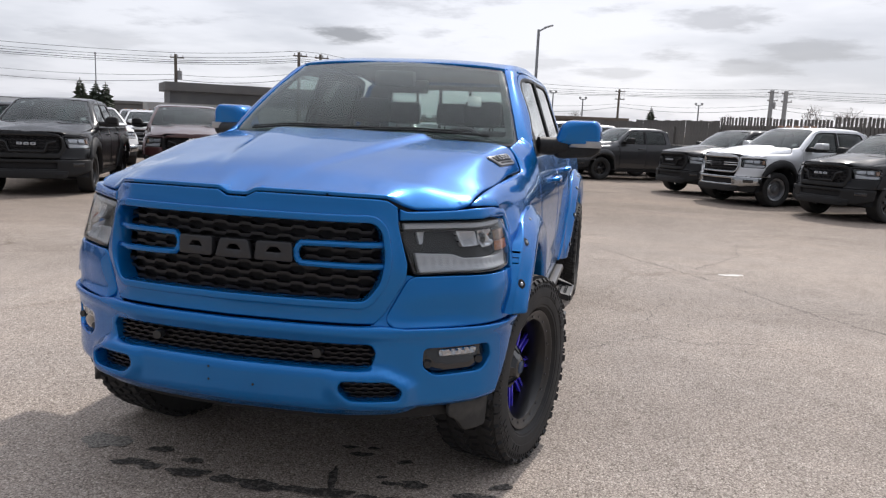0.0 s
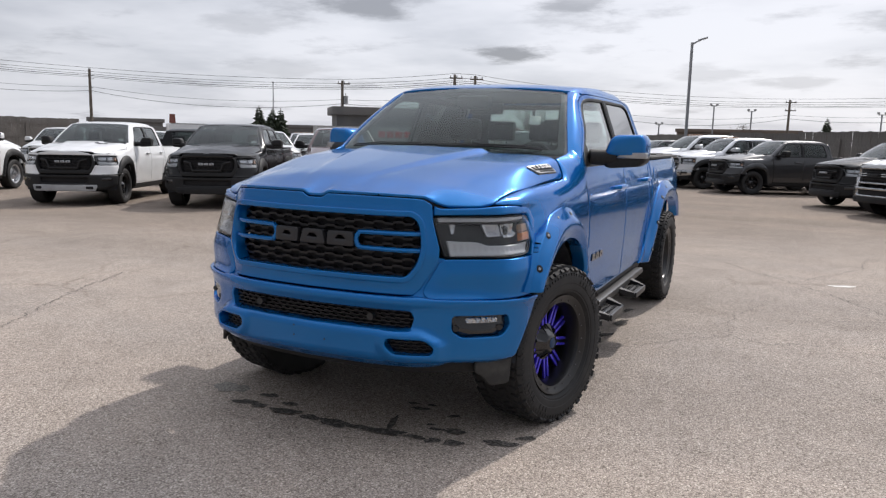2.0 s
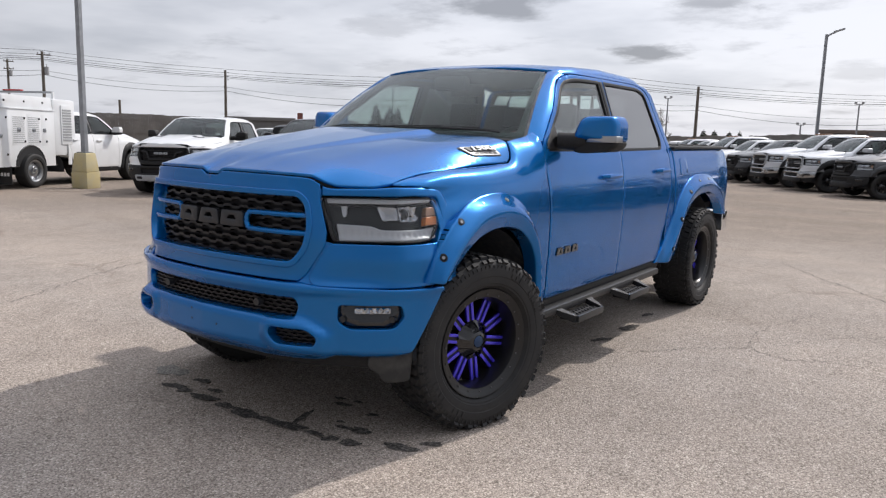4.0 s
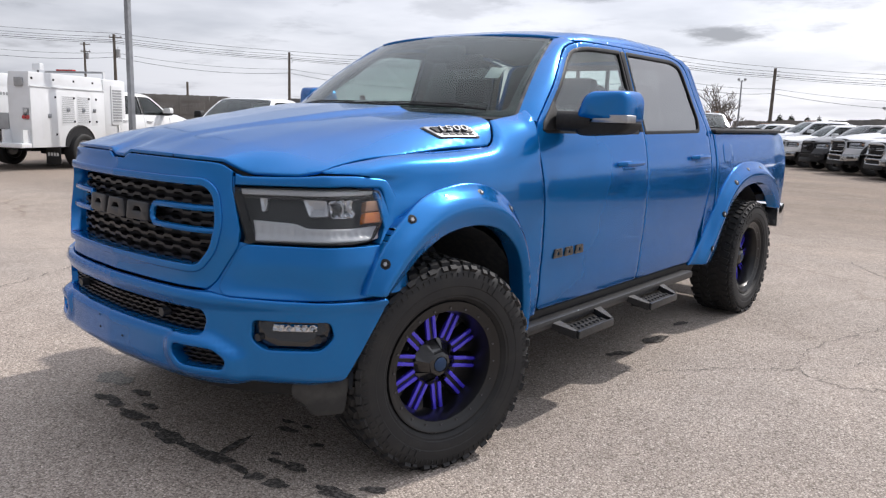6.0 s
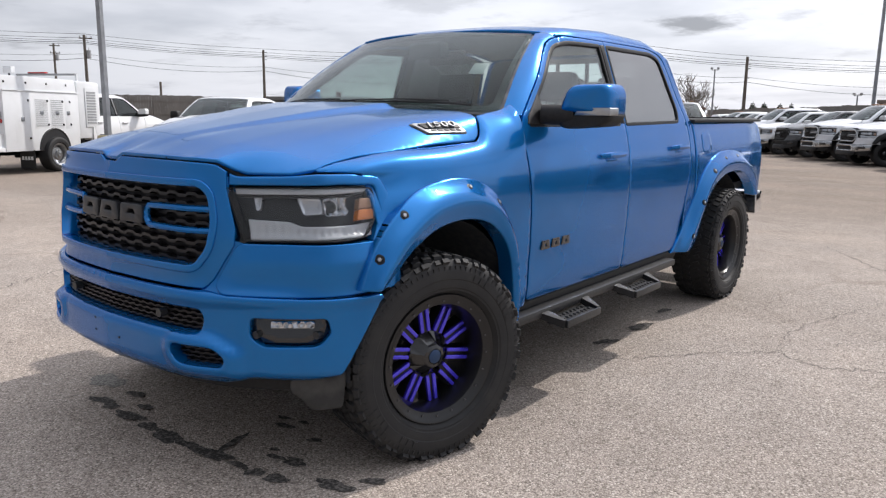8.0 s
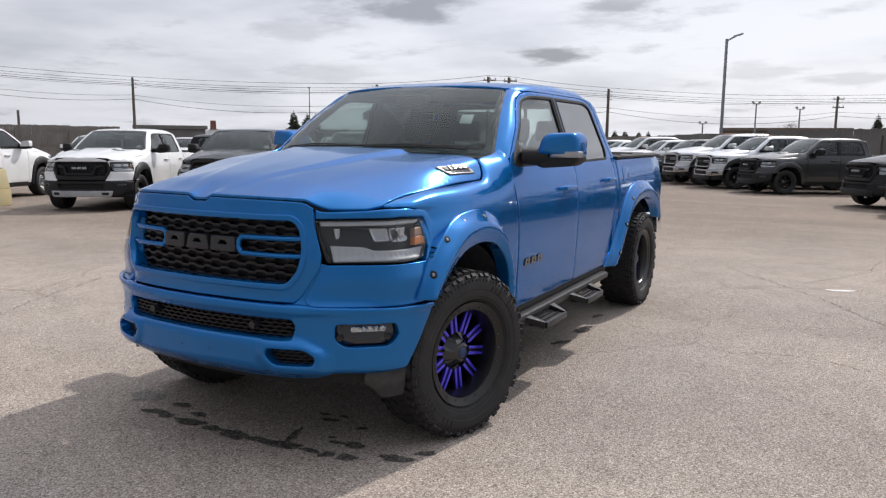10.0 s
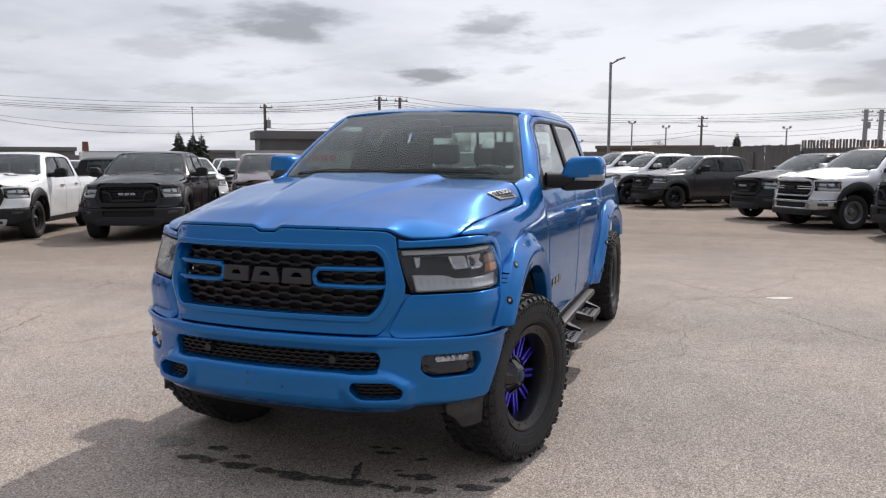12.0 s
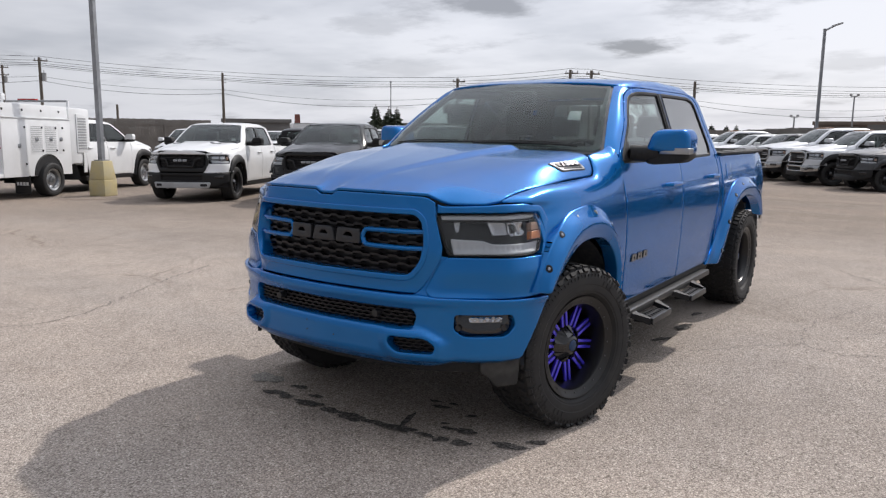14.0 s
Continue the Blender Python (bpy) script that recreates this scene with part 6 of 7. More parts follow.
        tube("antenna", [(0.25, 2.62, 1.97), (0.25, 2.70, 2.03)], [0.02, 0.006], PLASTIC, t, 8)

    if not hero:
        box("dashboard", (0, 0.93, 1.33), (1.62, 0.46, 0.30), CABIN, t, 0.05)
        for x, y in ((0.42, 1.82), (-0.42, 1.82), (0.0, 2.66)):
            bm = bmesh.new()
            add_box(bm, (0, 0, 0.30), (0.50 if y < 2 else 1.3, 0.14, 0.62), 0.04, Matrix.Translation((x, y, 0.93)) @ Matrix.Rotation(radians(-14), 4, "X"))
            for q in ((0,) if y < 2 else (-0.42, 0.42)):
                add_box(bm, (q, 0, 0.73), (0.28, 0.10, 0.19), 0.04, Matrix.Translation((x, y, 0.93)) @ Matrix.Rotation(radians(-10), 4, "X"))
            part("seat", bm, CABIN, t)
        box("cabin_floor", (0, 1.8, 0.80), (1.80, 2.3, 0.06), CABIN, t)
        plate("headliner", fillet([(0.69, 1.30), (0.70, 2.8), (-0.70, 2.8), (-0.69, 1.30), (0, 1.23)], 0.05), roof_map, CABIN, t, up_out, (), 0.012, 0.003, 0.3, -0.032)
        box("rear_view_mirror", (0.0, 1.22, 1.80), (0.27, 0.06, 0.10), CABIN, t, 0.02)
        plate("paper_tag", [(0.78, 0.10), (0.90, 0.10), (0.90, 0.22), (0.78, 0.22)], shield_map, PAPER, ws, front_up, (), 0.002, 0.001, 0.2, -0.012)
        plate("paper_tag", [(-0.86, 0.80), (-0.76, 0.80), (-0.76, 0.92), (-0.86, 0.92)], shield_map, PAPER, ws, front_up, (), 0.002, 0.001, 0.2, -0.012)
    place_wheels(t, wheel_proto(wheel, lod), 0.945 if hero else 0.855, 0.935 if hero else 0.855, steer)
    t.matrix_world = at
    return t

# ---- ground ----
def lot_z(x, y):
    """The lot falls gently away behind the blue truck and towards its passenger side."""
    return -0.010 * min(max(0.0, y - 4.0), 45.0) - 0.010 * min(max(0.0, -3.0 - x), 30.0)


def on_lot(x, y, turn, size=1.0, drop=0.0):
    a, b = 0.010 if y > 4 else 0.0, 0.010 if x < -3 else 0.0
    up = Vector((-b, a, 1.0)).normalized()
    tilt = Vector((0, 0, 1)).rotation_difference(up).to_matrix().to_4x4()
    return pose(x, y, lot_z(x, y)) @ tilt @ pose(0, 0, 0, 0, 0, turn) @ Matrix.Scale(size, 4) @ Matrix.Translation((0, 0, -drop))


RIDE = 0.10                                   # the parked pickups sit this much lower than the lifted one


def parked(x, y, turn, size=1.0):
    return on_lot(x, y, turn, size, RIDE)


def ground_sheet():
    xs = [-900, -200, -60, -33, -15, -3, 0, 3, 10, 30, 60, 200, 900]
    ys = [-900, -200, -60, -20, 4, 10, 20, 30, 40, 49, 90, 200, 900]
    verts = [(x, y, lot_z(x, y)) for y in ys for x in xs]
    n = len(xs)
    faces = [(j * n + i, j * n + i + 1, (j + 1) * n + i + 1, (j + 1) * n + i) for j in range(len(ys) - 1) for i in range(n - 1)]
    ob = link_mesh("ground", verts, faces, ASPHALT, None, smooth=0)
    tagged(ob, "old bleached asphalt lot with pale pebbles and fine cracks", "ground", kind="structure")
    return ob


ground_sheet()


def blot(name, label, x, y, rx, ry, turn, mat, seed, z=0.004, cat="stain", group="oil stains on the lot"):
    """A flat irregular mark on the ground."""
    rnd = random.Random(seed)
    bm = bmesh.new()
    n = 36
    ph = [rnd.uniform(0, 6.3) for _ in range(4)]
    vs = []
    for k in range(n):
        a = 2 * math.pi * k / n
        r = 1 + 0.16 * math.sin(2 * a + ph[0]) + 0.12 * math.sin(3 * a + ph[1]) + 0.10 * math.sin(5 * a + ph[2]) + 0.07 * math.sin(9 * a + ph[3]) + rnd.uniform(-0.05, 0.05)
        px, py = rx * r * math.cos(a), ry * r * math.sin(a)
        c, s = math.cos(turn), math.sin(turn)
        gx, gy = x + px * c - py * s, y + px * s + py * c
        vs.append(bm.verts.new((gx, gy, z + lot_z(gx, gy))))
    bm.faces.new(vs)
    ob = part(name, bm, mat, None, smooth=0)
    return tagged(ob, label, cat, group)


def crack(pts, w, seed):
    rnd = random.Random(seed)
    c = curve(pts, 14)
    verts, faces = [], []
    for i, (x, y) in enumerate(c):
        a, b = c[max(i - 1, 0)], c[min(i + 1, len(c) - 1)]
        d = Vector((b[0] - a[0], b[1] - a[1])).normalized()
        n = Vector((-d.y, d.x))
        j = rnd.gauss(0, 0.018)
        ww = w * rnd.uniform(0.15, 0.75)
        for s in (-1, 1):
            gx, gy = x + n.x * (j + s * ww / 2), y + n.y * (j + s * ww / 2)
            verts.append((gx, gy, 0.003 + lot_z(gx, gy)))
        if i:
            k = 2 * i
            faces.append((k - 2, k - 1, k + 1, k))
    ob = link_mesh("crack", verts, faces, CRACK, None, smooth=0)
    tagged(ob, "thin dark meandering crack in the asphalt", "crack", "cracks in the lot")


# ---- yard walls and fences ----
def board_fence(name, label, pts, h, seed, picket=False, loose=()):
    """Weathered board fence along pts: posts, rails and boards. In the stretches named in loose each board is a part."""
    rnd = random.Random(seed)
    f = tagged(new(name), label, "fence", "board fences", kind="structure")
    for seg, ((x0, y0), (x1, y1)) in enumerate(zip(pts[:-1], pts[1:])):
        L = math.hypot(x1 - x0, y1 - y0)
        ang = math.atan2(y1 - y0, x1 - x0)
        bays = max(1, round(L / 2.44))
        w = L / bays
        n = max(1, round(w / (0.15 if picket else 0.165)))
        one = bpy.data.meshes.new("board")
        bm = bmesh.new()
        add_box(bm, (0, 0, 0.5), (w / n * (0.60 if picket else 0.96), 0.022, 1.0))
        bm.to_mesh(one)
        bm.free()
        one.materials.append(FENCE)
        for b in range(bays):
            p0, p1 = b / bays, (b + 1) / bays
            low = min(lot_z(x0 + (x1 - x0) * p, y0 + (y1 - y0) * p) for p in (p0, p1))
            m = Matrix.Translation((x0 + (x1 - x0) * p0, y0 + (y1 - y0) * p0, low)) @ Matrix.Rotation(ang, 4, "Z")
            sag = rnd.uniform(-0.05, 0.05)
            box("fence_post", (0, 0, (h - 0.25) / 2), (0.17, 0.20, h - 0.25), FENCE, f, 0, m=m)
            bm = bmesh.new()
            for z in (0.35, h * 0.55, h - 0.35):
                if seg in loose:
                    box("rail", (w / 2, -0.03, z + sag), (w, 0.04, 0.09), FENCE, f, 0, m=m)
                else:
                    add_box(bm, (w / 2, -0.03, z + sag), (w, 0.04, 0.09), 0, m)
            if picket:
                box("fence_panel", (w / 2, -0.024, (h - 0.30) / 2 + 0.03), (w, 0.018, h - 0.36), FENCE, f, 0, m=m)
            for k in range(n):
                hh = h + sag + rnd.uniform(-0.02, 0.02)
                if seg in loose:
                    c = new("board", one)
                    c.parent = f
                    c.matrix_basis = m @ Matrix.Translation(((k + 0.5) * w / n, rnd.uniform(-0.004, 0.004), 0.06)) @ Matrix.Rotation(rnd.gauss(0, 0.006), 4, "Y") @ Matrix.Diagonal((1, 1, hh - 0.06, 1))
                else:
                    add_box(bm, ((k + 0.5) * w / n, 0, hh / 2 + 0.03), (w / n * 0.96, 0.022, hh - 0.06), 0, m)
            if seg in loose:
                bm.free()
            else:
                part("fence_bay", bm, FENCE, f, smooth=0)
    return f


board_fence("fence_east", "weathered grey-brown picket fence behind the parked trucks", [(12.9, 17.8), (5.2, 28.05)], 2.47, 3, True, (0,))
board_fence("fence_north", "long weathered grey-brown board fence behind the parked trucks", [(5.2, 28.05), (-4.2, 40.6), (-19.2, 60.6)], 2.36, 5, False, (0,))
board_fence("fence_west", "dark weathered board fence along the far edge of the lot", [(-62, -4), (-52, 10), (-42, 24), (-39.6, 29.5)], 2.65, 4)


# ---- parked vehicles ----
truck = pickup("blue_pickup_truck", "lifted blue crew-cab pickup with black wheels and violet spokes", BLUE, pose(-0.02, 0, 0), lod=1, nose="body", flare="body", wheel="violet", steer=-15)

LINE = "pickups parked in rows"
pickup("parked_pickup", "white crew-cab pickup with black bumper and grey skid plate", WHITE, parked(-12.70, 7.90, 29), LINE, nose="black", flare="black", cover=False)
rebel_black = pickup("parked_pickup", "black crew-cab pickup with black bumper and hood vents", BLACKP, parked(-9.73, 9.10, 28), LINE, nose="black", flare="black", cover=False)
copy_thing(rebel_black, parked(6.38, 14.40, -55))
copy_thing(rebel_black, parked(3.60, 19.50, -57))
heavy = pickup("parked_pickup", "silver heavy-duty pickup with chrome bumper and grille", SILVERP, parked(4.62, 16.93, -56, 1.05), LINE, nose="chrome", flare="black", wheel="chrome", cover=False)
for x in (-0.52, -0.27, 0.0, 0.27, 0.52):
    box("cab_marker", (x, 1.42, 2.01), (0.11, 0.09, 0.04), PALEAMBER, heavy, 0.012)
grey = pickup("parked_pickup", "dark grey crew-cab pickup with black wheels", GREYP, parked(0.26, 24.56, -56), LINE, nose="black", flare=None)
silver = pickup("parked_pickup", "silver crew-cab pickup with chrome bumper", SILVERP, parked(-1.60, 26.85, -56, 1.05), LINE, nose="chrome", flare="black", cover=False)
for x in (-0.52, -0.27, 0.0, 0.27, 0.52):
    box("cab_marker", (x, 1.42, 2.01), (0.11, 0.09, 0.04), PALEAMBER, silver, 0.012)
copy_thing(silver, parked(-3.26, 29.18, -56, 1.05))
copy_thing(grey, parked(-5.0, 31.5, -55))
white_chrome = pickup("parked_pickup", "white crew-cab pickup with chrome bumper", WHITE, parked(-6.74, 33.8, -55), LINE, nose="chrome", flare=None, cover=False)
copy_thing(silver, parked(-8.48, 36.1, -55, 1.05))
copy_thing(white_chrome, parked(-10.2, 38.5, -55))
copy_thing(silver, parked(-11.96, 40.8, -54))
copy_thing(white_chrome, parked(-13.7, 43.1, -54))
maroon = pickup("parked_pickup", "dark maroon crew-cab pickup", MAROONP, parked(-8.6, 12.6, 34), LINE, nose="black", flare=None, cover=False)
copy_thing(white_chrome, parked(-14.9, 17.6, 48))
copy_thing(white_chrome, parked(-17.6, 24.0, 36))
copy_thing(white_chrome, parked(-22.7, 14.8, 36))
copy_thing(rebel_black, parked(-19.0, 18.4, 216))
copy_thing(white_chrome, parked(-24.5, 21.0, 36))
copy_thing(silver, parked(-20.5, 27.5, 36))
copy_thing(silver, parked(-5.5, 18.9, 24))

# ---- service truck ----
def service_truck(at):
    t = pickup("service_truck", "white service truck with louvred utility body and roof beacon", WHITE, Matrix(), nose="chrome", flare="black", wheel="chrome", cover=False, group_cat="truck")
    for c in list(t.children_recursive):
        if c.name.split(".")[0] in ("bed_side", "bed_floor", "tailgate", "tail_lamp", "bed_rail", "rear_bumper", "step_pad") or (c.name.startswith("fender_flare") and max(v.co.y for v in c.data.vertices) > 2):
            bpy.data.objects.remove(c)
    made = set(t.children_recursive)
    for s in (1, -1):
        ub = box("utility_body", (s * 0.74, 4.56, 1.285), (0.60, 2.38, 1.35), WHITEBODY, t, 0.02)
        bm = bmesh.new()
        add_box(bm, (s * 0.72, 4.56, 2.11), (0.56, 2.38, 0.32), 0.02, None, 0.97)
        part("canopy", bm, WHITEBODY, ub)
        box("drip_rail", (s * 1.045, 4.56, 1.955), (0.03, 2.38, 0.02), WHITEBODY, ub)
        for k in range(4):
            box("canopy_stud", (s * 0.99, 3.72 + 0.64 * k, 2.13), (0.03, 0.05, 0.05), PLASTIC, ub, 0.01)
        for k in range(24):
            box("inner_slot", (s * 0.435, 3.5 + 0.09 * k, 1.80), (0.01, 0.05, 0.07), GREYSTEEL, ub)
    box("headboard", (0, 3.40, 1.45), (1.4, 0.06, 1.2), WHITEBODY, t)
    box("bed_floor", (0, 4.55, 0.98), (0.90, 2.36, 0.06), PLASTIC, t)
    box("tailgate", (0, 5.74, 1.18), (0.88, 0.05, 0.36), GREYSTEEL, t, 0.01)
    box("generator_cabinet", (0, 2.90, 1.55), (1.98, 0.86, 1.42), WHITEBODY, t, 0.09)
    for s in (1, -1):
        ub = [c for c in t.children if c.name.startswith("utility_body") and c.data.vertices[0].co.x * s > 0][0]
        gv = box("vent_grille", (s * 1.0, 2.86, 1.62), (0.03, 0.42, 0.98), WHITEBODY, t, 0.012)
        for k in range(12):
            box("louvre", (s * 1.018, 2.86, 1.24 + 0.068 * k), (0.012, 0.33, 0.042), GREYSTEEL, gv)
        for y0, y1, z0, z1 in ((3.64, 3.86, 1.10, 1.84), (3.89, 4.36, 1.10, 1.84), (4.39, 4.86, 1.10, 1.84), (4.98, 5.45, 0.80, 1.84)):
            d = box("locker_door", (s * 1.031, (y0 + y1) / 2, (z0 + z1) / 2), (0.02, y1 - y0, z1 - z0), WHITEBODY, ub, 0.006)
            box("latch", (s * 1.045, (y0 + y1) / 2, (z0 + z1) / 2), (0.02, 0.09, 0.09), STEEL, d, 0.02)
            for q in (z0 + 0.1, z1 - 0.1):
                box("hinge", (s * 1.043, y0 + 0.04, q), (0.02, 0.05, 0.05), GLOSSBLACK, d, 0.008)
            if 3.8 < y0 < 4.6:
                for k in range(14):
                    box("louvre", (s * 1.043, (y0 + y1) / 2 + 0.0, z1 - 0.08 - 0.045 * k), (0.008, (y1 - y0) * 0.8, 0.012), GREYSTEEL, d)
        # wheel arch on the locker side
        bm = bmesh.new()
        arc = [(s * 1.03, AXLE_R + 0.58 + 0.50 * math.cos(a), 0.62 + 0.48 * math.sin(a)) for a in np.linspace(0, math.pi, 14)]
        add_tube(bm, arc, 0.028, 6)
        part("arch_trim", bm, PLASTIC, ub)
        # black half-disc in place of the shaded wheel cut-out
        bm = bmesh.new()
        for dx in (1.036, 1.046):
            bm.faces.new([bm.verts.new((s * dx, y, z)) for _, y, z in arc])
        part("arch_well", bm, DARK, ub)
        tl = box("tail_lamp", (s * 0.90, 5.735, 1.35), (0.20, 0.03, 0.30), GREYSTEEL, ub, 0.02)
        for q in (-0.05, 0.05):
            tube("lamp_lens", [(s * 0.90 + q, 5.740, 1.28), (s * 0.90 + q, 5.770, 1.28)], 0.045, RED, tl, 14)
        tube("lamp_lens", [(s * 0.90, 5.740, 1.42), (s * 0.90, 5.770, 1.42)], 0.045, LENSWHITE, tl, 14)
        box("work_lamp", (s * 0.76, 5.765, 2.04), (0.22, 0.04, 0.20), GREYSTEEL, ub, 0.02)
        mf = box("mud_flap", (s * 0.86, 4.95, 0.42), (0.40, 0.02, 0.42), RUBBER, t, 0.006)
        for k in range(4):
            box("flap_mark", (s * 0.86 - 0.12 + 0.08 * k, 4.963, 0.44), (0.055, 0.006, 0.08), WHITEBODY, mf)
    box("step_bumper", (0, 5.90, 0.66), (2.05, 0.30, 0.10), WHITEBODY, t, 0.02)
    for x in (-0.95, -0.45, 0.45, 0.95):
        box("bumper_frame", (x, 5.85, 0.85), (0.06, 0.2, 0.30), WHITEBODY, t)
    for c in t.children_recursive:
        if c not in made and c.parent is t:
            c.matrix_basis = Matrix.Translation((0, 0.12, 0)) @ c.matrix_basis
    for c in t.children:
        if c.name.startswith("wheel") and c.matrix_basis.translation.y > 1:
            c.matrix_basis = Matrix.Translation((0.16 if c.matrix_basis.translation.x > 0 else -0.16, 0.7, 0)) @ c.matrix_basis
    bar = box("beacon_bar", (0.0, 3.25, 2.42), (1.7, 0.12, 0.05), GREYSTEEL, t, 0.015)
    box("beacon_lens", (0.25, 3.25, 2.465), (0.50, 0.13, 0.04), RED, bar, 0.015)
    for q in (-0.75, -0.4, -0.05, 0.6, 0.85):
        box("bar_lamp", (q, 3.18, 2.42), (0.12, 0.02, 0.04), PLASTIC, bar, 0.004)
    for q in (-0.85, 0.85):
        box("rack_post", (q, 3.25, 2.28), (0.05, 0.05, 0.30), WHITEBODY, t)
    fl = tube("flood_lamp", [(0.78, 3.6, 2.15), (0.78, 3.6, 2.45)], 0.025, PLASTIC, t, 6)
    box("flood_head", (0.78, 3.6, 2.52), (0.24, 0.14, 0.17), WHITEBODY, fl, 0.02)
    t.matrix_world = at
    return t


utility = service_truck(parked(-19.25, 9.75, 206.3, 1.05))


# ---- poles, lamps and wires ----
def at_az(az, d, eye=(2.3, -3.4)):
    return eye[0] + d * math.sin(radians(az)), eye[1] + d * math.cos(radians(az))


def yard_lamp(x, y, h, label, base=True, arm=1.2, turn=0.0):
    t = thing("lamp_post", label, "lamp post", "lamp posts")
    bm = bmesh.new()
    w0, w1 = 0.062, 0.050
    for z, w in ((0.0, w0), (h, w1)):
        for dx, dy in ((-1, -1), (1, -1), (1, 1), (-1, 1)):
            bm.verts.new((dx * w, dy * w, z))
    bm.verts.ensure_lookup_table()
    v = bm.verts
    for k in range(4):
        bm.faces.new((v[k], v[(k + 1) % 4], v[4 + (k + 1) % 4], v[4 + k]))
    bm.faces.new((v[4], v[5], v[6], v[7]))
    part("post", bm, GALV, t)
    tube("arm", [(0, 0, h - 0.1), (arm * 0.35, 0, h + 0.0 + 0.04 * arm), (arm * 0.8, 0, h + 0.03 + 0.21 * arm)], 0.04, GALV, t, 8)
    hd = box("lamp_head", (0, 0, 0), (0.26 + 0.3 * arm, 0.24, 0.09), GREYSTEEL, t, 0.03, m=pose(arm * 0.95, 0, h + 0.05 + arm * 0.235, 0, -18, 0))
    if base:
        bm = bmesh.new()
        add_box(bm, (0, 0, 0.21), (0.48, 0.48, 0.42), 0.025)
        cb = part("concrete_base", bm, YELLOW, t, "chipped yellow-painted concrete block")
        bm = bmesh.new()
        add_box(bm, (0, 0, 0.66), (0.465, 0.465, 0.48), 0.025, None, 0.76)
        part("concrete_cap", bm, YELLOW, cb)
        box("foot_plate", (0, 0, 0.912), (0.26, 0.26, 0.03), GALV, t)
    t.matrix_world = pose(x, y, lot_z(x, y), 0, 0, turn)
    return t


yard_lamp(-15.5, 7.1, 9.5, "tall square steel lamp post on a yellow concrete block", turn=20)
x, y = at_az(-7.87, 38)
yard_lamp(x, y, 1.56 + 38 * math.tan(radians(7.44)) - lot_z(x, y) - 0.25, "tall square grey lamp post with one arm", turn=30, arm=0.55)


POLE_TOPS = []


def power_pole(az, d, el, arms, kit=False, stout=False):
    x, y = at_az(az, d)
    h = 1.56 + d * math.tan(radians(el)) - lot_z(x, y)
    t = thing("utility_pole", "grey steel line pole with cross brackets and wires" if stout else "weathered wooden utility pole with short brackets and wires", "utility pole", "utility poles")
    tube("pole", [(0, 0, 0), (0, 0, h * 0.5), (0, 0, h)], [0.24, 0.22, 0.20] if stout else [0.14, 0.125, 0.10], GREYSTEEL if stout else WOODPOLE, t, 10)
    for k in range(arms):
        z = h - 0.25 - 0.75 * k
        box("crossarm", (0.10, 0, z), (0.95, 0.09, 0.09), WOODPOLE, t)
        for q in (-0.3, 0.15, 0.5):
            tube("insulator", [(q, 0, z + 0.04), (q, 0, z + 0.18)], 0.035, GREYSTEEL, t, 6)
    if not arms:
        for k in range(3):
            tube("insulator", [(0.06, 0, h - 0.25 - 0.3 * k), (0.30, 0, h - 0.19 - 0.3 * k)], 0.03, GREYSTEEL, t, 6)
        tube("insulator", [(0.06, 0, h - 1.5), (0.22, 0, h - 1.5)], 0.03, GREYSTEEL, t, 6)
    if kit:
        can = tube("transformer", [(0.26, 0, h - 1.75), (0.26, 0, h - 1.15)], 0.17, GREYSTEEL, t, 12)
        tube("bushing", [(0.26, 0, h - 1.15), (0.26, 0, h - 0.95)], 0.03, GREYSTEEL, can, 6)
    t.matrix_world = pose(x, y, lot_z(x, y), 0, 0, -az)
    POLE_TOPS.append((az, x, y, h + lot_z(x, y)))
    return t


for az, d, el, arms, kit in ((-74.0, 74, 4.6, 0, False), (-64.88, 90, 3.96, 2, True), (-62.73, 66, 4.57, 1, True), (-50.93, 68, 4.01, 0, False), (-33.53, 58, 3.95, 1, True),
                             (-25.06, 54, 4.62, 1, True), (-23.51, 54, 4.56, 1, True), (-16.15, 60, 3.71, 0, False), (-0.98, 78, 3.0, 2, False), (9.43, 80, 3.21, 2, True), (10.32, 79, 3.16, 2, False), (24.0, 80, 3.0, 0, False)):
    power_pole(az, d, el, arms, kit, 9 < az < 11)


def wires():
    keep = [p for p in sorted(POLE_TOPS) if round(p[0], 2) not in (-64.88, 10.32)]
    for drop, sag, r in ((-0.08, 0.25, 0.014), (0.22, 0.30, 0.014), (0.42, 0.28, 0.014), (0.55, 0.34, 0.020), (0.66, 0.36, 0.012), (1.42, 0.75, 0.012), (1.75, 1.0, 0.016)):
        for (a0, x0, y0, h0), (a1, x1, y1, h1) in zip(keep[:-1], keep[1:]):
            span = math.hypot(x1 - x0, y1 - y0)
            pts = []
            for k in range(13):
                q = k / 12
                pts.append((x0 + (x1 - x0) * q, y0 + (y1 - y0) * q, h0 + (h1 - h0) * q - drop - 4 * sag * min(1.0, span / 30) * q * (1 - q)))
            ob = part("overhead_wire", add_tube(bmesh.new(), pts, r, 5, caps=False), WIRE)
            tagged(ob, "dark overhead wire sagging between utility poles", "wire", "overhead wires")


wires()


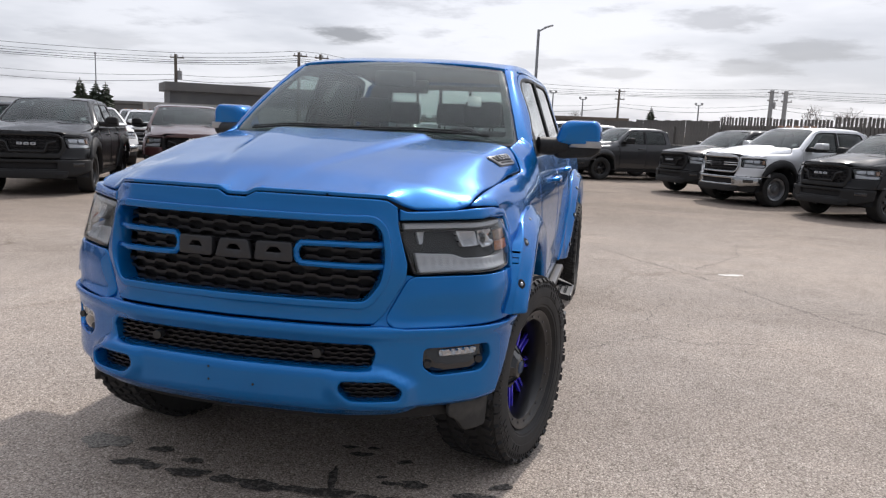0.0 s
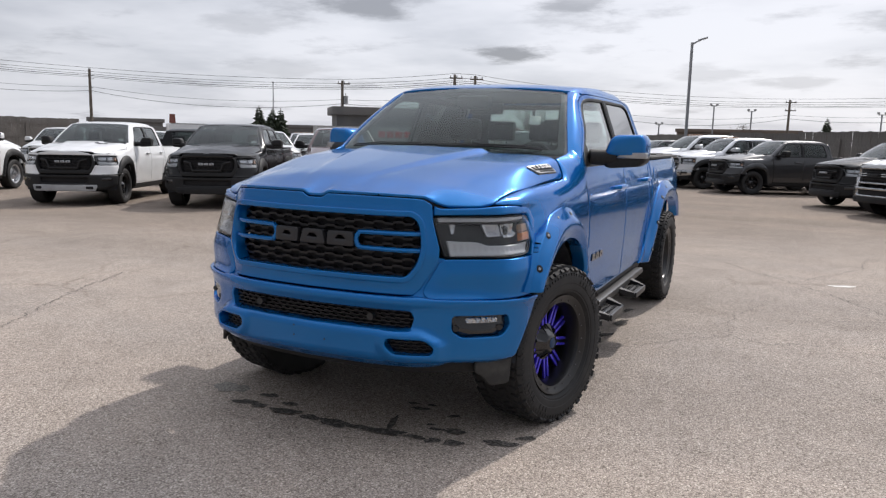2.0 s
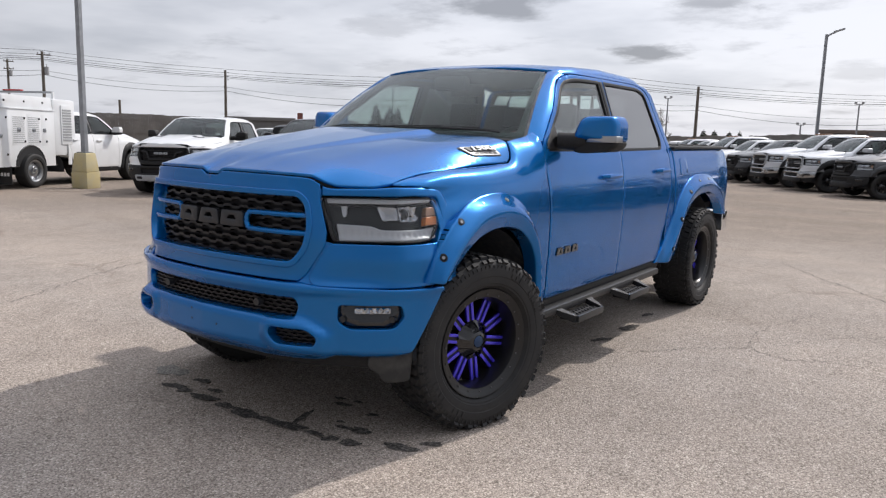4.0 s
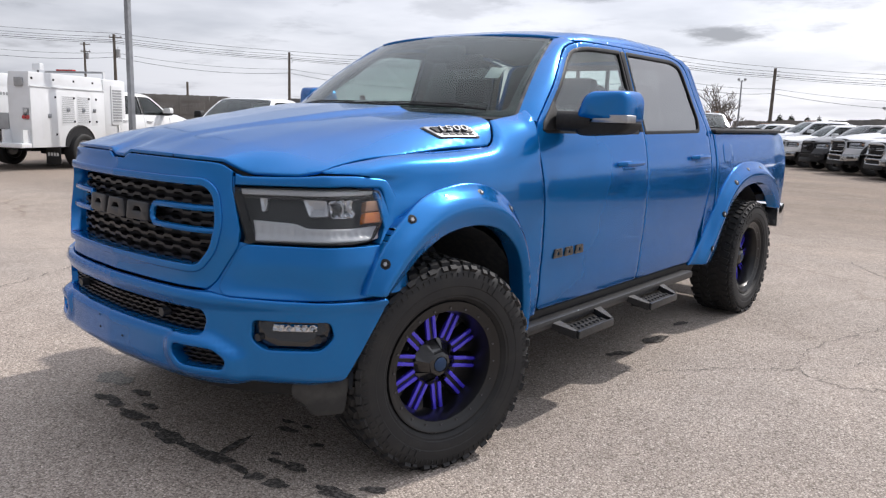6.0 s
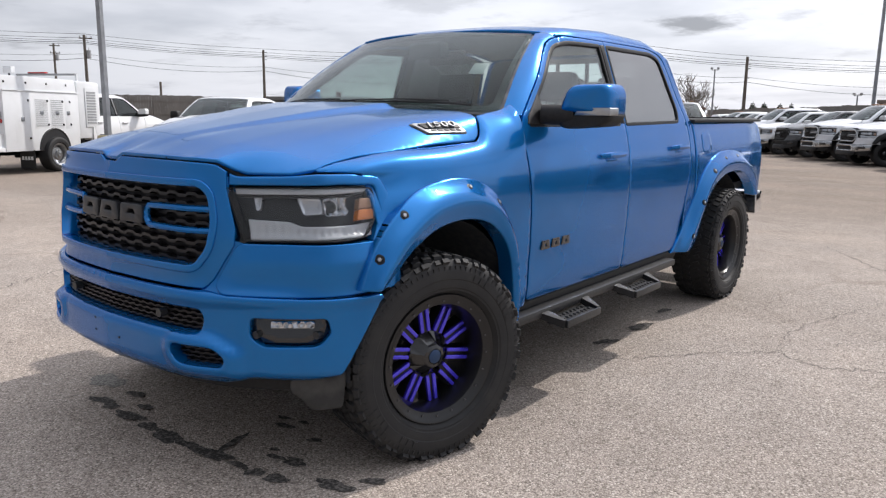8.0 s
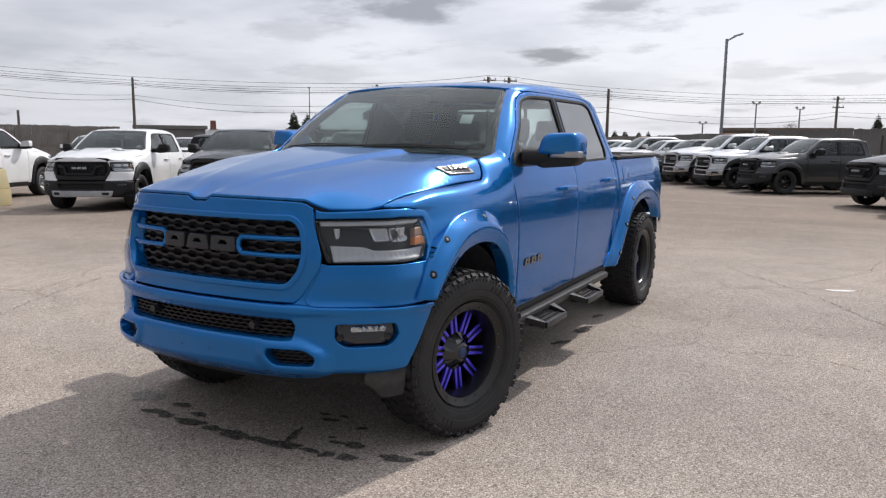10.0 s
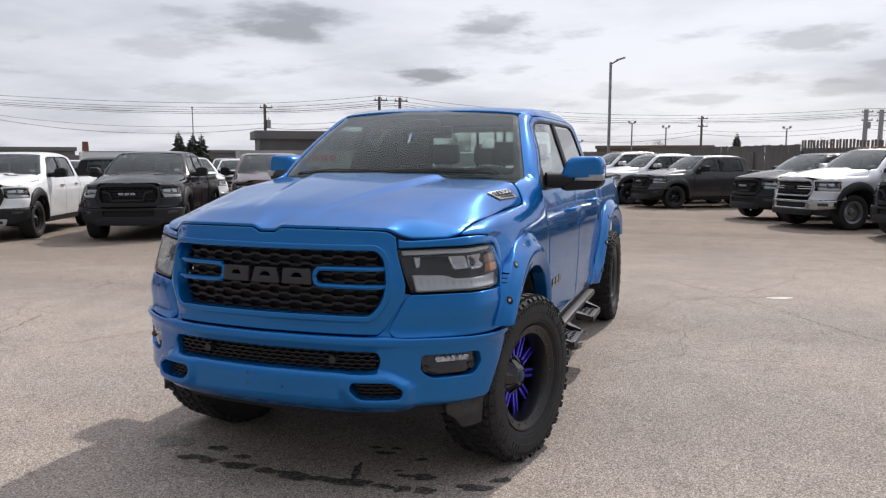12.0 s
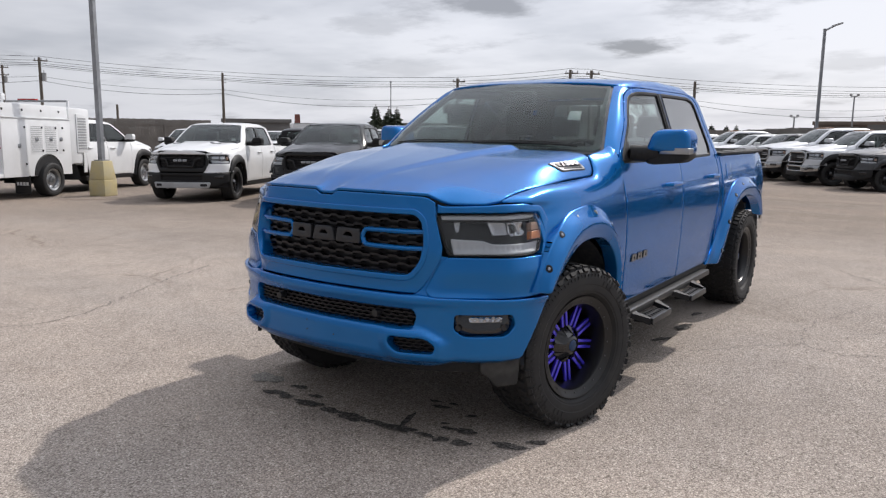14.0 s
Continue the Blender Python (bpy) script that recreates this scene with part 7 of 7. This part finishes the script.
def flood_mast(az, d, el):
    x, y = at_az(az, d)
    h = 1.56 + d * math.tan(radians(el)) - lot_z(x, y)
    t = thing("flood_light_mast", "slim grey mast with two flood lamps", "light mast", "flood light masts")
    k = d / 115
    tube("mast", [(0, 0, 0), (0, 0, h)], [0.14 * k, 0.09 * k], GALV, t, 8)
    for s in (-1, 1):
        box("flood_head", (s * 0.42 * k, 0, h + 0.14 * k), (0.34 * k, 0.3 * k, 0.30 * k), GREYSTEEL, t, 0.03)
    box("bracket", (0, 0, h - 0.08 * k), (0.9 * k, 0.08 * k, 0.08 * k), GALV, t)
    t.matrix_world = pose(x, y, lot_z(x, y), 0, 0, -az)


for az, d, el in ((-5.94, 64, 2.60), (-18.12, 55, 2.88), (-9.6, 110, 1.2), (4.65, 76, 2.05), (-3.34, 120, 2.20)):
    flood_mast(az, d, el)
t = thing("flag_mast", "thin white mast beside spruce trees", "mast")
x, y = at_az(-38.6, 62)
top = 1.56 + 62 * math.tan(radians(3.62)) - lot_z(x, y)
tube("mast", [(0, 0, 0), (0, 0, top)], [0.06, 0.035], GALV, t, 8)
box("finial", (0, 0, top), (0.14, 0.14, 0.14), GALV, t, 0.04)
t.matrix_world = Matrix.Translation((x, y, lot_z(x, y)))
x, y = at_az(-58.1, 70)
tube("short_post", [(x, y, lot_z(x, y)), (x, y, 1.56 + 70 * math.tan(radians(1.6)))], 0.10, WOODPOLE, tagged(new("short_post_base"), "short dark wooden post behind the fence", "post"), 8)


# ---- far buildings ----
def far_building():
    """Flat-roofed shop: a tall grey upper storey over a pale lower wing with a red sign."""
    t = thing("shop_building", "flat-roofed pale shop with dark fascia and red sign", "building")
    L = 18.5
    box("wall", (L / 2, 4, 1.9), (L, 8, 3.8), CLAD, t)
    box("upper_wall", (L / 2 + 1.2, 5, 4.4), (L - 2, 6, 1.3), CLADDARK, t)
    box("roof", (L / 2 + 1.0, 5, 5.40), (L - 1.4, 7.2, 0.85), CLADDARK, t, 0.05)
    sg = box("sign", (8.3, -0.06, 3.05), (4.2, 0.10, 1.0), CLAD, t)
    for k, w in enumerate((0.5, 0.6, 0.7, 0.5)):
        box("sign_bar", (6.9 + 0.95 * k, -0.13, 3.05), (0.75, 0.05, 0.66), SIGNRED, sg, 0.05)
    for k in range(4):
        wnd = box("window", (1.5 + 3.6 * k, -0.03, 1.2), (1.6, 0.06, 1.1), FARGLASS, t)
    x0, y0 = at_az(-35.4, 56)
    x1, y1 = at_az(-20, 59)
    t.matrix_world = pose(x0, y0, lot_z(x0, y0), 0, 0, math.degrees(math.atan2(y1 - y0, x1 - x0))) @ Matrix.Diagonal((0.69, 0.69, 0.73, 1))


far_building()


def low_building(az, d, w, h, label, mat, roof):
    t = thing("warehouse", label, "building", "low far buildings")
    box("wall", (0, 4, (h - 0.4) / 2), (w, 8, h - 0.4), mat, t)
    box("roof", (0, 4, h - 0.15), (w + 0.4, 8.4, 0.45), roof, t, 0.03)
    for k in range(max(1, int(w / 4))):
        box("window", (-w / 2 + 2 + 4 * k, -0.04, h * 0.45), (1.6, 0.08, 1.0), FARGLASS, t)
    x, y = at_az(az, d)
    t.matrix_world = pose(x, y, lot_z(x, y), 0, 0, -az)
    return t


low_building(-48.6, 95, 8, 3.45, "long low grey warehouse", CLADDARK, CLADDARK)
b = low_building(-45.4, 72, 4, 2.45, "small pale store with a reddish chimney", CLAD, CLADDARK)
box("chimney", (-0.3, 3, 3.0), (0.62, 0.62, 1.5), BRICKRED, b, 0, taper=0.8)
b = low_building(-20.1, 185, 5.5, 3.2, "small pale house with a brown gabled roof", CLAD, BROWNWALL)
bm = bmesh.new()
v = [bm.verts.new(c) for c in ((-3.1, -0.3, 3.0), (3.1, -0.3, 3.0), (0, -0.3, 4.9), (-3.1, 8.3, 3.0), (3.1, 8.3, 3.0), (0, 8.3, 4.9))]
for q in ((0, 1, 2), (5, 4, 3), (0, 2, 5, 3), (1, 4, 5, 2), (0, 3, 4, 1)):
    bm.faces.new([v[i] for i in q])
part("gable_roof", bm, BRICKRED, b, smooth=0)
low_building(-36.8, 120, 10, 3.4, "dark low shed behind spruces", CLADDARK, CLADDARK)
low_building(-4.2, 104, 15, 3.6, "long low brown warehouse behind the fence", BROWNWALL, BROWNWALL)


def box_trailer(az, d, length, h):
    """A white cargo trailer with its wheels, far across the lot."""
    t = thing("cargo_trailer", "long white box trailer far across the lot", "trailer", "white trailers")
    bd = box("body", (0, 0, 0.55 + (h - 0.55) / 2), (length, 2.2, h - 0.55), WHITEBODY, t, 0.12)
    box("roof_rail", (0, -1.08, h - 0.03), (length - 0.2, 0.06, 0.06), GREYSTEEL, bd)
    for k in (-1, 1):
        tube("wheel", [(0.45 * k + length * 0.1, -1.12, 0.36), (0.45 * k + length * 0.1, -0.9, 0.36)], 0.36, RUBBER, t, 16)
    tube("drawbar", [(-length / 2, 0, 0.5), (-length / 2 - 1.1, 0, 0.45)], 0.06, GREYSTEEL, t, 8)
    x, y = at_az(az, d)
    t.matrix_world = pose(x, y, lot_z(x, y), 0, 0, -az + 8)


box_trailer(-43.6, 60, 5.2, 2.72)
box_trailer(-40.4, 58, 4.6, 2.62)


# ---- trees ----
def spruce(az, d, el, seed, label="dark green narrow spruce"):
    rnd = random.Random(seed)
    x, y = at_az(az, d)
    h = 1.56 + d * math.tan(radians(el)) - lot_z(x, y)
    t = thing("spruce_tree", label, "tree", "spruce trees")
    tube("trunk", [(0, 0, 0), (0, 0, h)], [h * 0.025, 0.02], WOODPOLE, t, 6)
    verts, faces = [], []
    tiers = 26
    for k in range(tiers):
        q = k / tiers
        z0 = h * (0.10 + 0.89 * q)
        r = h * 0.34 * (1 - q) ** 0.85 + 0.12
        for j in range(15):
            a = rnd.uniform(0, 2 * math.pi)
            rr = r * rnd.uniform(0.55, 1.12)
            droop = rr * rnd.uniform(0.15, 0.5)
            w = rr * rnd.uniform(0.16, 0.30)
            c, s = math.cos(a), math.sin(a)
            b0 = len(verts)
            tip_up = rnd.uniform(-0.02, 0.1) * rr
            verts += [(0, 0, z0), (c * rr * 0.55 - s * w, s * rr * 0.55 + c * w, z0 - droop * 0.5), (c * rr, s * rr, z0 - droop + tip_up), (c * rr * 0.55 + s * w, s * rr * 0.55 - c * w, z0 - droop * 0.5),
                      (c * rr * 0.5, s * rr * 0.5, z0 - droop - w * 0.9)]
            faces += [(b0, b0 + 1, b0 + 2), (b0, b0 + 2, b0 + 3), (b0, b0 + 4, b0 + 1), (b0 + 1, b0 + 4, b0 + 2), (b0 + 2, b0 + 4, b0 + 3), (b0 + 3, b0 + 4, b0)]
    link_mesh("crown", verts, faces, NEEDLE, t, smooth=0)
    t.matrix_world = Matrix.Translation((x, y, lot_z(x, y)))


for k, (az, d, el) in enumerate(((-39.73, 52, 1.96), (-38.75, 54, 1.80), (-38.13, 54, 1.78), (1.46, 86, 1.83), (-15.58, 62, 0.72), (-14.83, 60, 0.68), (-13.82, 60, 0.62), (-13.18, 64, 0.66))):
    spruce(az, d, el, 20 + k)


def bare_tree(az, d, el, seed, spread=0.5, limbs=5, label="leafless tree with fine spreading twigs"):
    rnd = random.Random(seed)
    x, y = at_az(az, d)
    h = 1.56 + d * math.tan(radians(el)) - lot_z(x, y)
    t = thing("bare_tree", label, "tree", "leafless trees")
    tw, tr = bmesh.new(), bmesh.new()

    def grow(p, way, length, r, level):
        pts = [p]
        w = way.copy()
        for k in range(3):
            w = (w + Vector((rnd.uniform(-0.2, 0.2), rnd.uniform(-0.2, 0.2), rnd.uniform(-0.02, 0.15)))).normalized()
            pts.append(pts[-1] + w * length / 3)
        add_tube(tr if level < 1 else tw, pts, [r, r * 0.85, r * 0.7, r * 0.55], 5 if level < 2 else 3, caps=False)
        if level >= 5:
            return
        for k in range(limbs if level == 0 else (3 if level < 4 else 2)):
            b = pts[rnd.choice((1, 2, 3, 3))]
            side = Vector((rnd.uniform(-1, 1), rnd.uniform(-1, 1), 0)).normalized()
            grow(b, (w * (1 - spread) + side * spread * rnd.uniform(0.6, 1.3) + Vector((0, 0, 0.25))).normalized(), length * rnd.uniform(0.6, 0.8), max(r * 0.55, 0.015), level + 1)
    grow(Vector((0, 0, 0)), Vector((0, 0, 1)), h * 0.30, h * 0.017, 0)
    part("trunk", tr, TWIG, t)
    part("crown", tw, TWIG, t)
    t.matrix_world = Matrix.Translation((x, y, lot_z(x, y)))


for k, (az, d, el) in enumerate(((-19.9, 45, 3.5), (-19.0, 47, 2.9), (-4.2, 118, 1.85), (5.6, 110, 1.8), (6.6, 110, 1.7), (12.9, 115, 2.9), (14.4, 115, 2.9), (15.8, 115, 2.7), (17.2, 115, 2.8), (18.8, 118, 2.8), (20.3, 118, 2.7))):
    bare_tree(az, d, el, 50 + k, 0.55)


def far_scrub():
    """Low broken line of bushes and roofs on the horizon, too far to part."""
    rnd = random.Random(9)
    verts, faces = [], []
    for k in range(1800):
        az = rnd.uniform(-110, 60)
        d = rnd.uniform(165, 210)
        x, y = at_az(az, d)
        h = rnd.uniform(0.6, 1.75)
        w = rnd.uniform(0.8, 3.0)
        b = len(verts)
        for j in range(5):
            a = 2 * math.pi * j / 5 + rnd.uniform(-0.3, 0.3)
            verts.append((x + w * math.cos(a), y + w * math.sin(a), h * rnd.uniform(0.3, 0.6) - 0.8))
        verts.append((x + rnd.uniform(-0.4, 0.4), y, h - 0.8))
        verts.append((x, y, -0.85))
        for j in range(5):
            faces += [(b + j, b + (j + 1) % 5, b + 5), (b + (j + 1) % 5, b + j, b + 6)]
    ob = link_mesh("far_scrub", verts, faces, TWIG, None, smooth=0)
    tagged(ob, "low brown scrub along the horizon", "bushes", kind="stuff")


far_scrub()

# ---- marks on the ground ----
for k, (x, y, rx, ry, a) in enumerate(((-0.66, -0.70, 0.075, 0.035, 0.2), (-0.55, -0.71, 0.05, 0.03, 0.4), (-0.60, -0.55, 0.055, 0.03, 0.1), (-0.40, -0.61, 0.05, 0.025, 0), (-0.36, -0.72, 0.10, 0.035, 0.05), (-0.18, -0.72, 0.07, 0.03, -0.1),
                                       (-0.02, -0.725, 0.12, 0.04, 0), (0.14, -0.715, 0.08, 0.03, 0.1), (0.29, -0.70, 0.11, 0.04, 0.1), (0.47, -0.69, 0.05, 0.022, 0.1), (0.57, -0.68, 0.045, 0.03, 0.3), (0.68, -0.66, 0.06, 0.03, 0.2),
                                       (0.27, -0.58, 0.11, 0.02, 1.9), (0.23, -0.25, 0.035, 0.018, 0), (0.31, -0.31, 0.05, 0.025, 0.2), (0.34, -0.22, 0.03, 0.015, 0), (0.53, -0.32, 0.04, 0.018, 0.5), (0.53, -0.54, 0.045, 0.02, 0.2), (0.63, -0.52, 0.06, 0.03, 0.1),
                                       (0.47, -0.50, 0.025, 0.015, 0), (0.90, -0.545, 0.09, 0.035, 0.3), (1.0, -0.42, 0.05, 0.025, 0.4), (0.87, 1.9, 0.10, 0.035, 1.2), (0.90, 2.38, 0.12, 0.05, 1.3), (0.86, 2.9, 0.08, 0.03, 1.2))):
    blot("oil_stain", "dark damp oil drip mark on the asphalt", x, y, rx, ry, a, STAIN, 100 + k, 0.004 + 0.0012 * (k % 5))
blot("dried_patch", "round speckled dried puddle mark", -0.905, -0.545, 0.11, 0.085, 0.2, add_noise(material("dried_puddle", (0.10, 0.09, 0.08), 0.8), 90, 0.4, 0.6, (0.28, 0.26, 0.23)), 7, 0.003, "stain")
blot("pale_spot", "small pale paint spot on asphalt", 2.76, 5.48, 0.13, 0.06, 0.4, CHALK, 8, 0.004, "paint spot", "")
for k, (pts, w) in enumerate(((((-3.6, -2.0), (-3.58, -0.95), (-3.44, -0.76), (-3.45, -0.44), (-3.58, -0.1), (-3.8, 0.26), (-4.02, 0.64), (-4.3, 1.16), (-4.6, 1.9)), 0.02),
                              (((1.1, 7.1), (1.66, 6.18), (2.11, 5.59), (2.54, 4.93), (2.89, 4.29), (3.19, 3.77), (3.44, 3.46), (3.9, 2.9), (4.6, 2.0)), 0.022),
                              (((0.9, 1.5), (1.17, 1.73), (1.36, 1.99), (1.56, 2.2), (1.8, 2.41), (2.06, 2.3), (2.5, 2.45), (3.0, 2.3)), 0.014),
                              (((1.8, 2.41), (1.75, 2.87), (1.88, 3.56), (2.1, 4.3)), 0.010),
                              (((1.95, 2.61), (2.4, 3.3), (3.2, 3.77)), 0.010), (((2.38, 5.72), (3.0, 7.0), (3.3, 8.5), (4.2, 10)), 0.016), (((3.2, 3.8), (4.5, 4.2), (6, 5.6)), 0.016))):
    crack(pts, w, 200 + k)
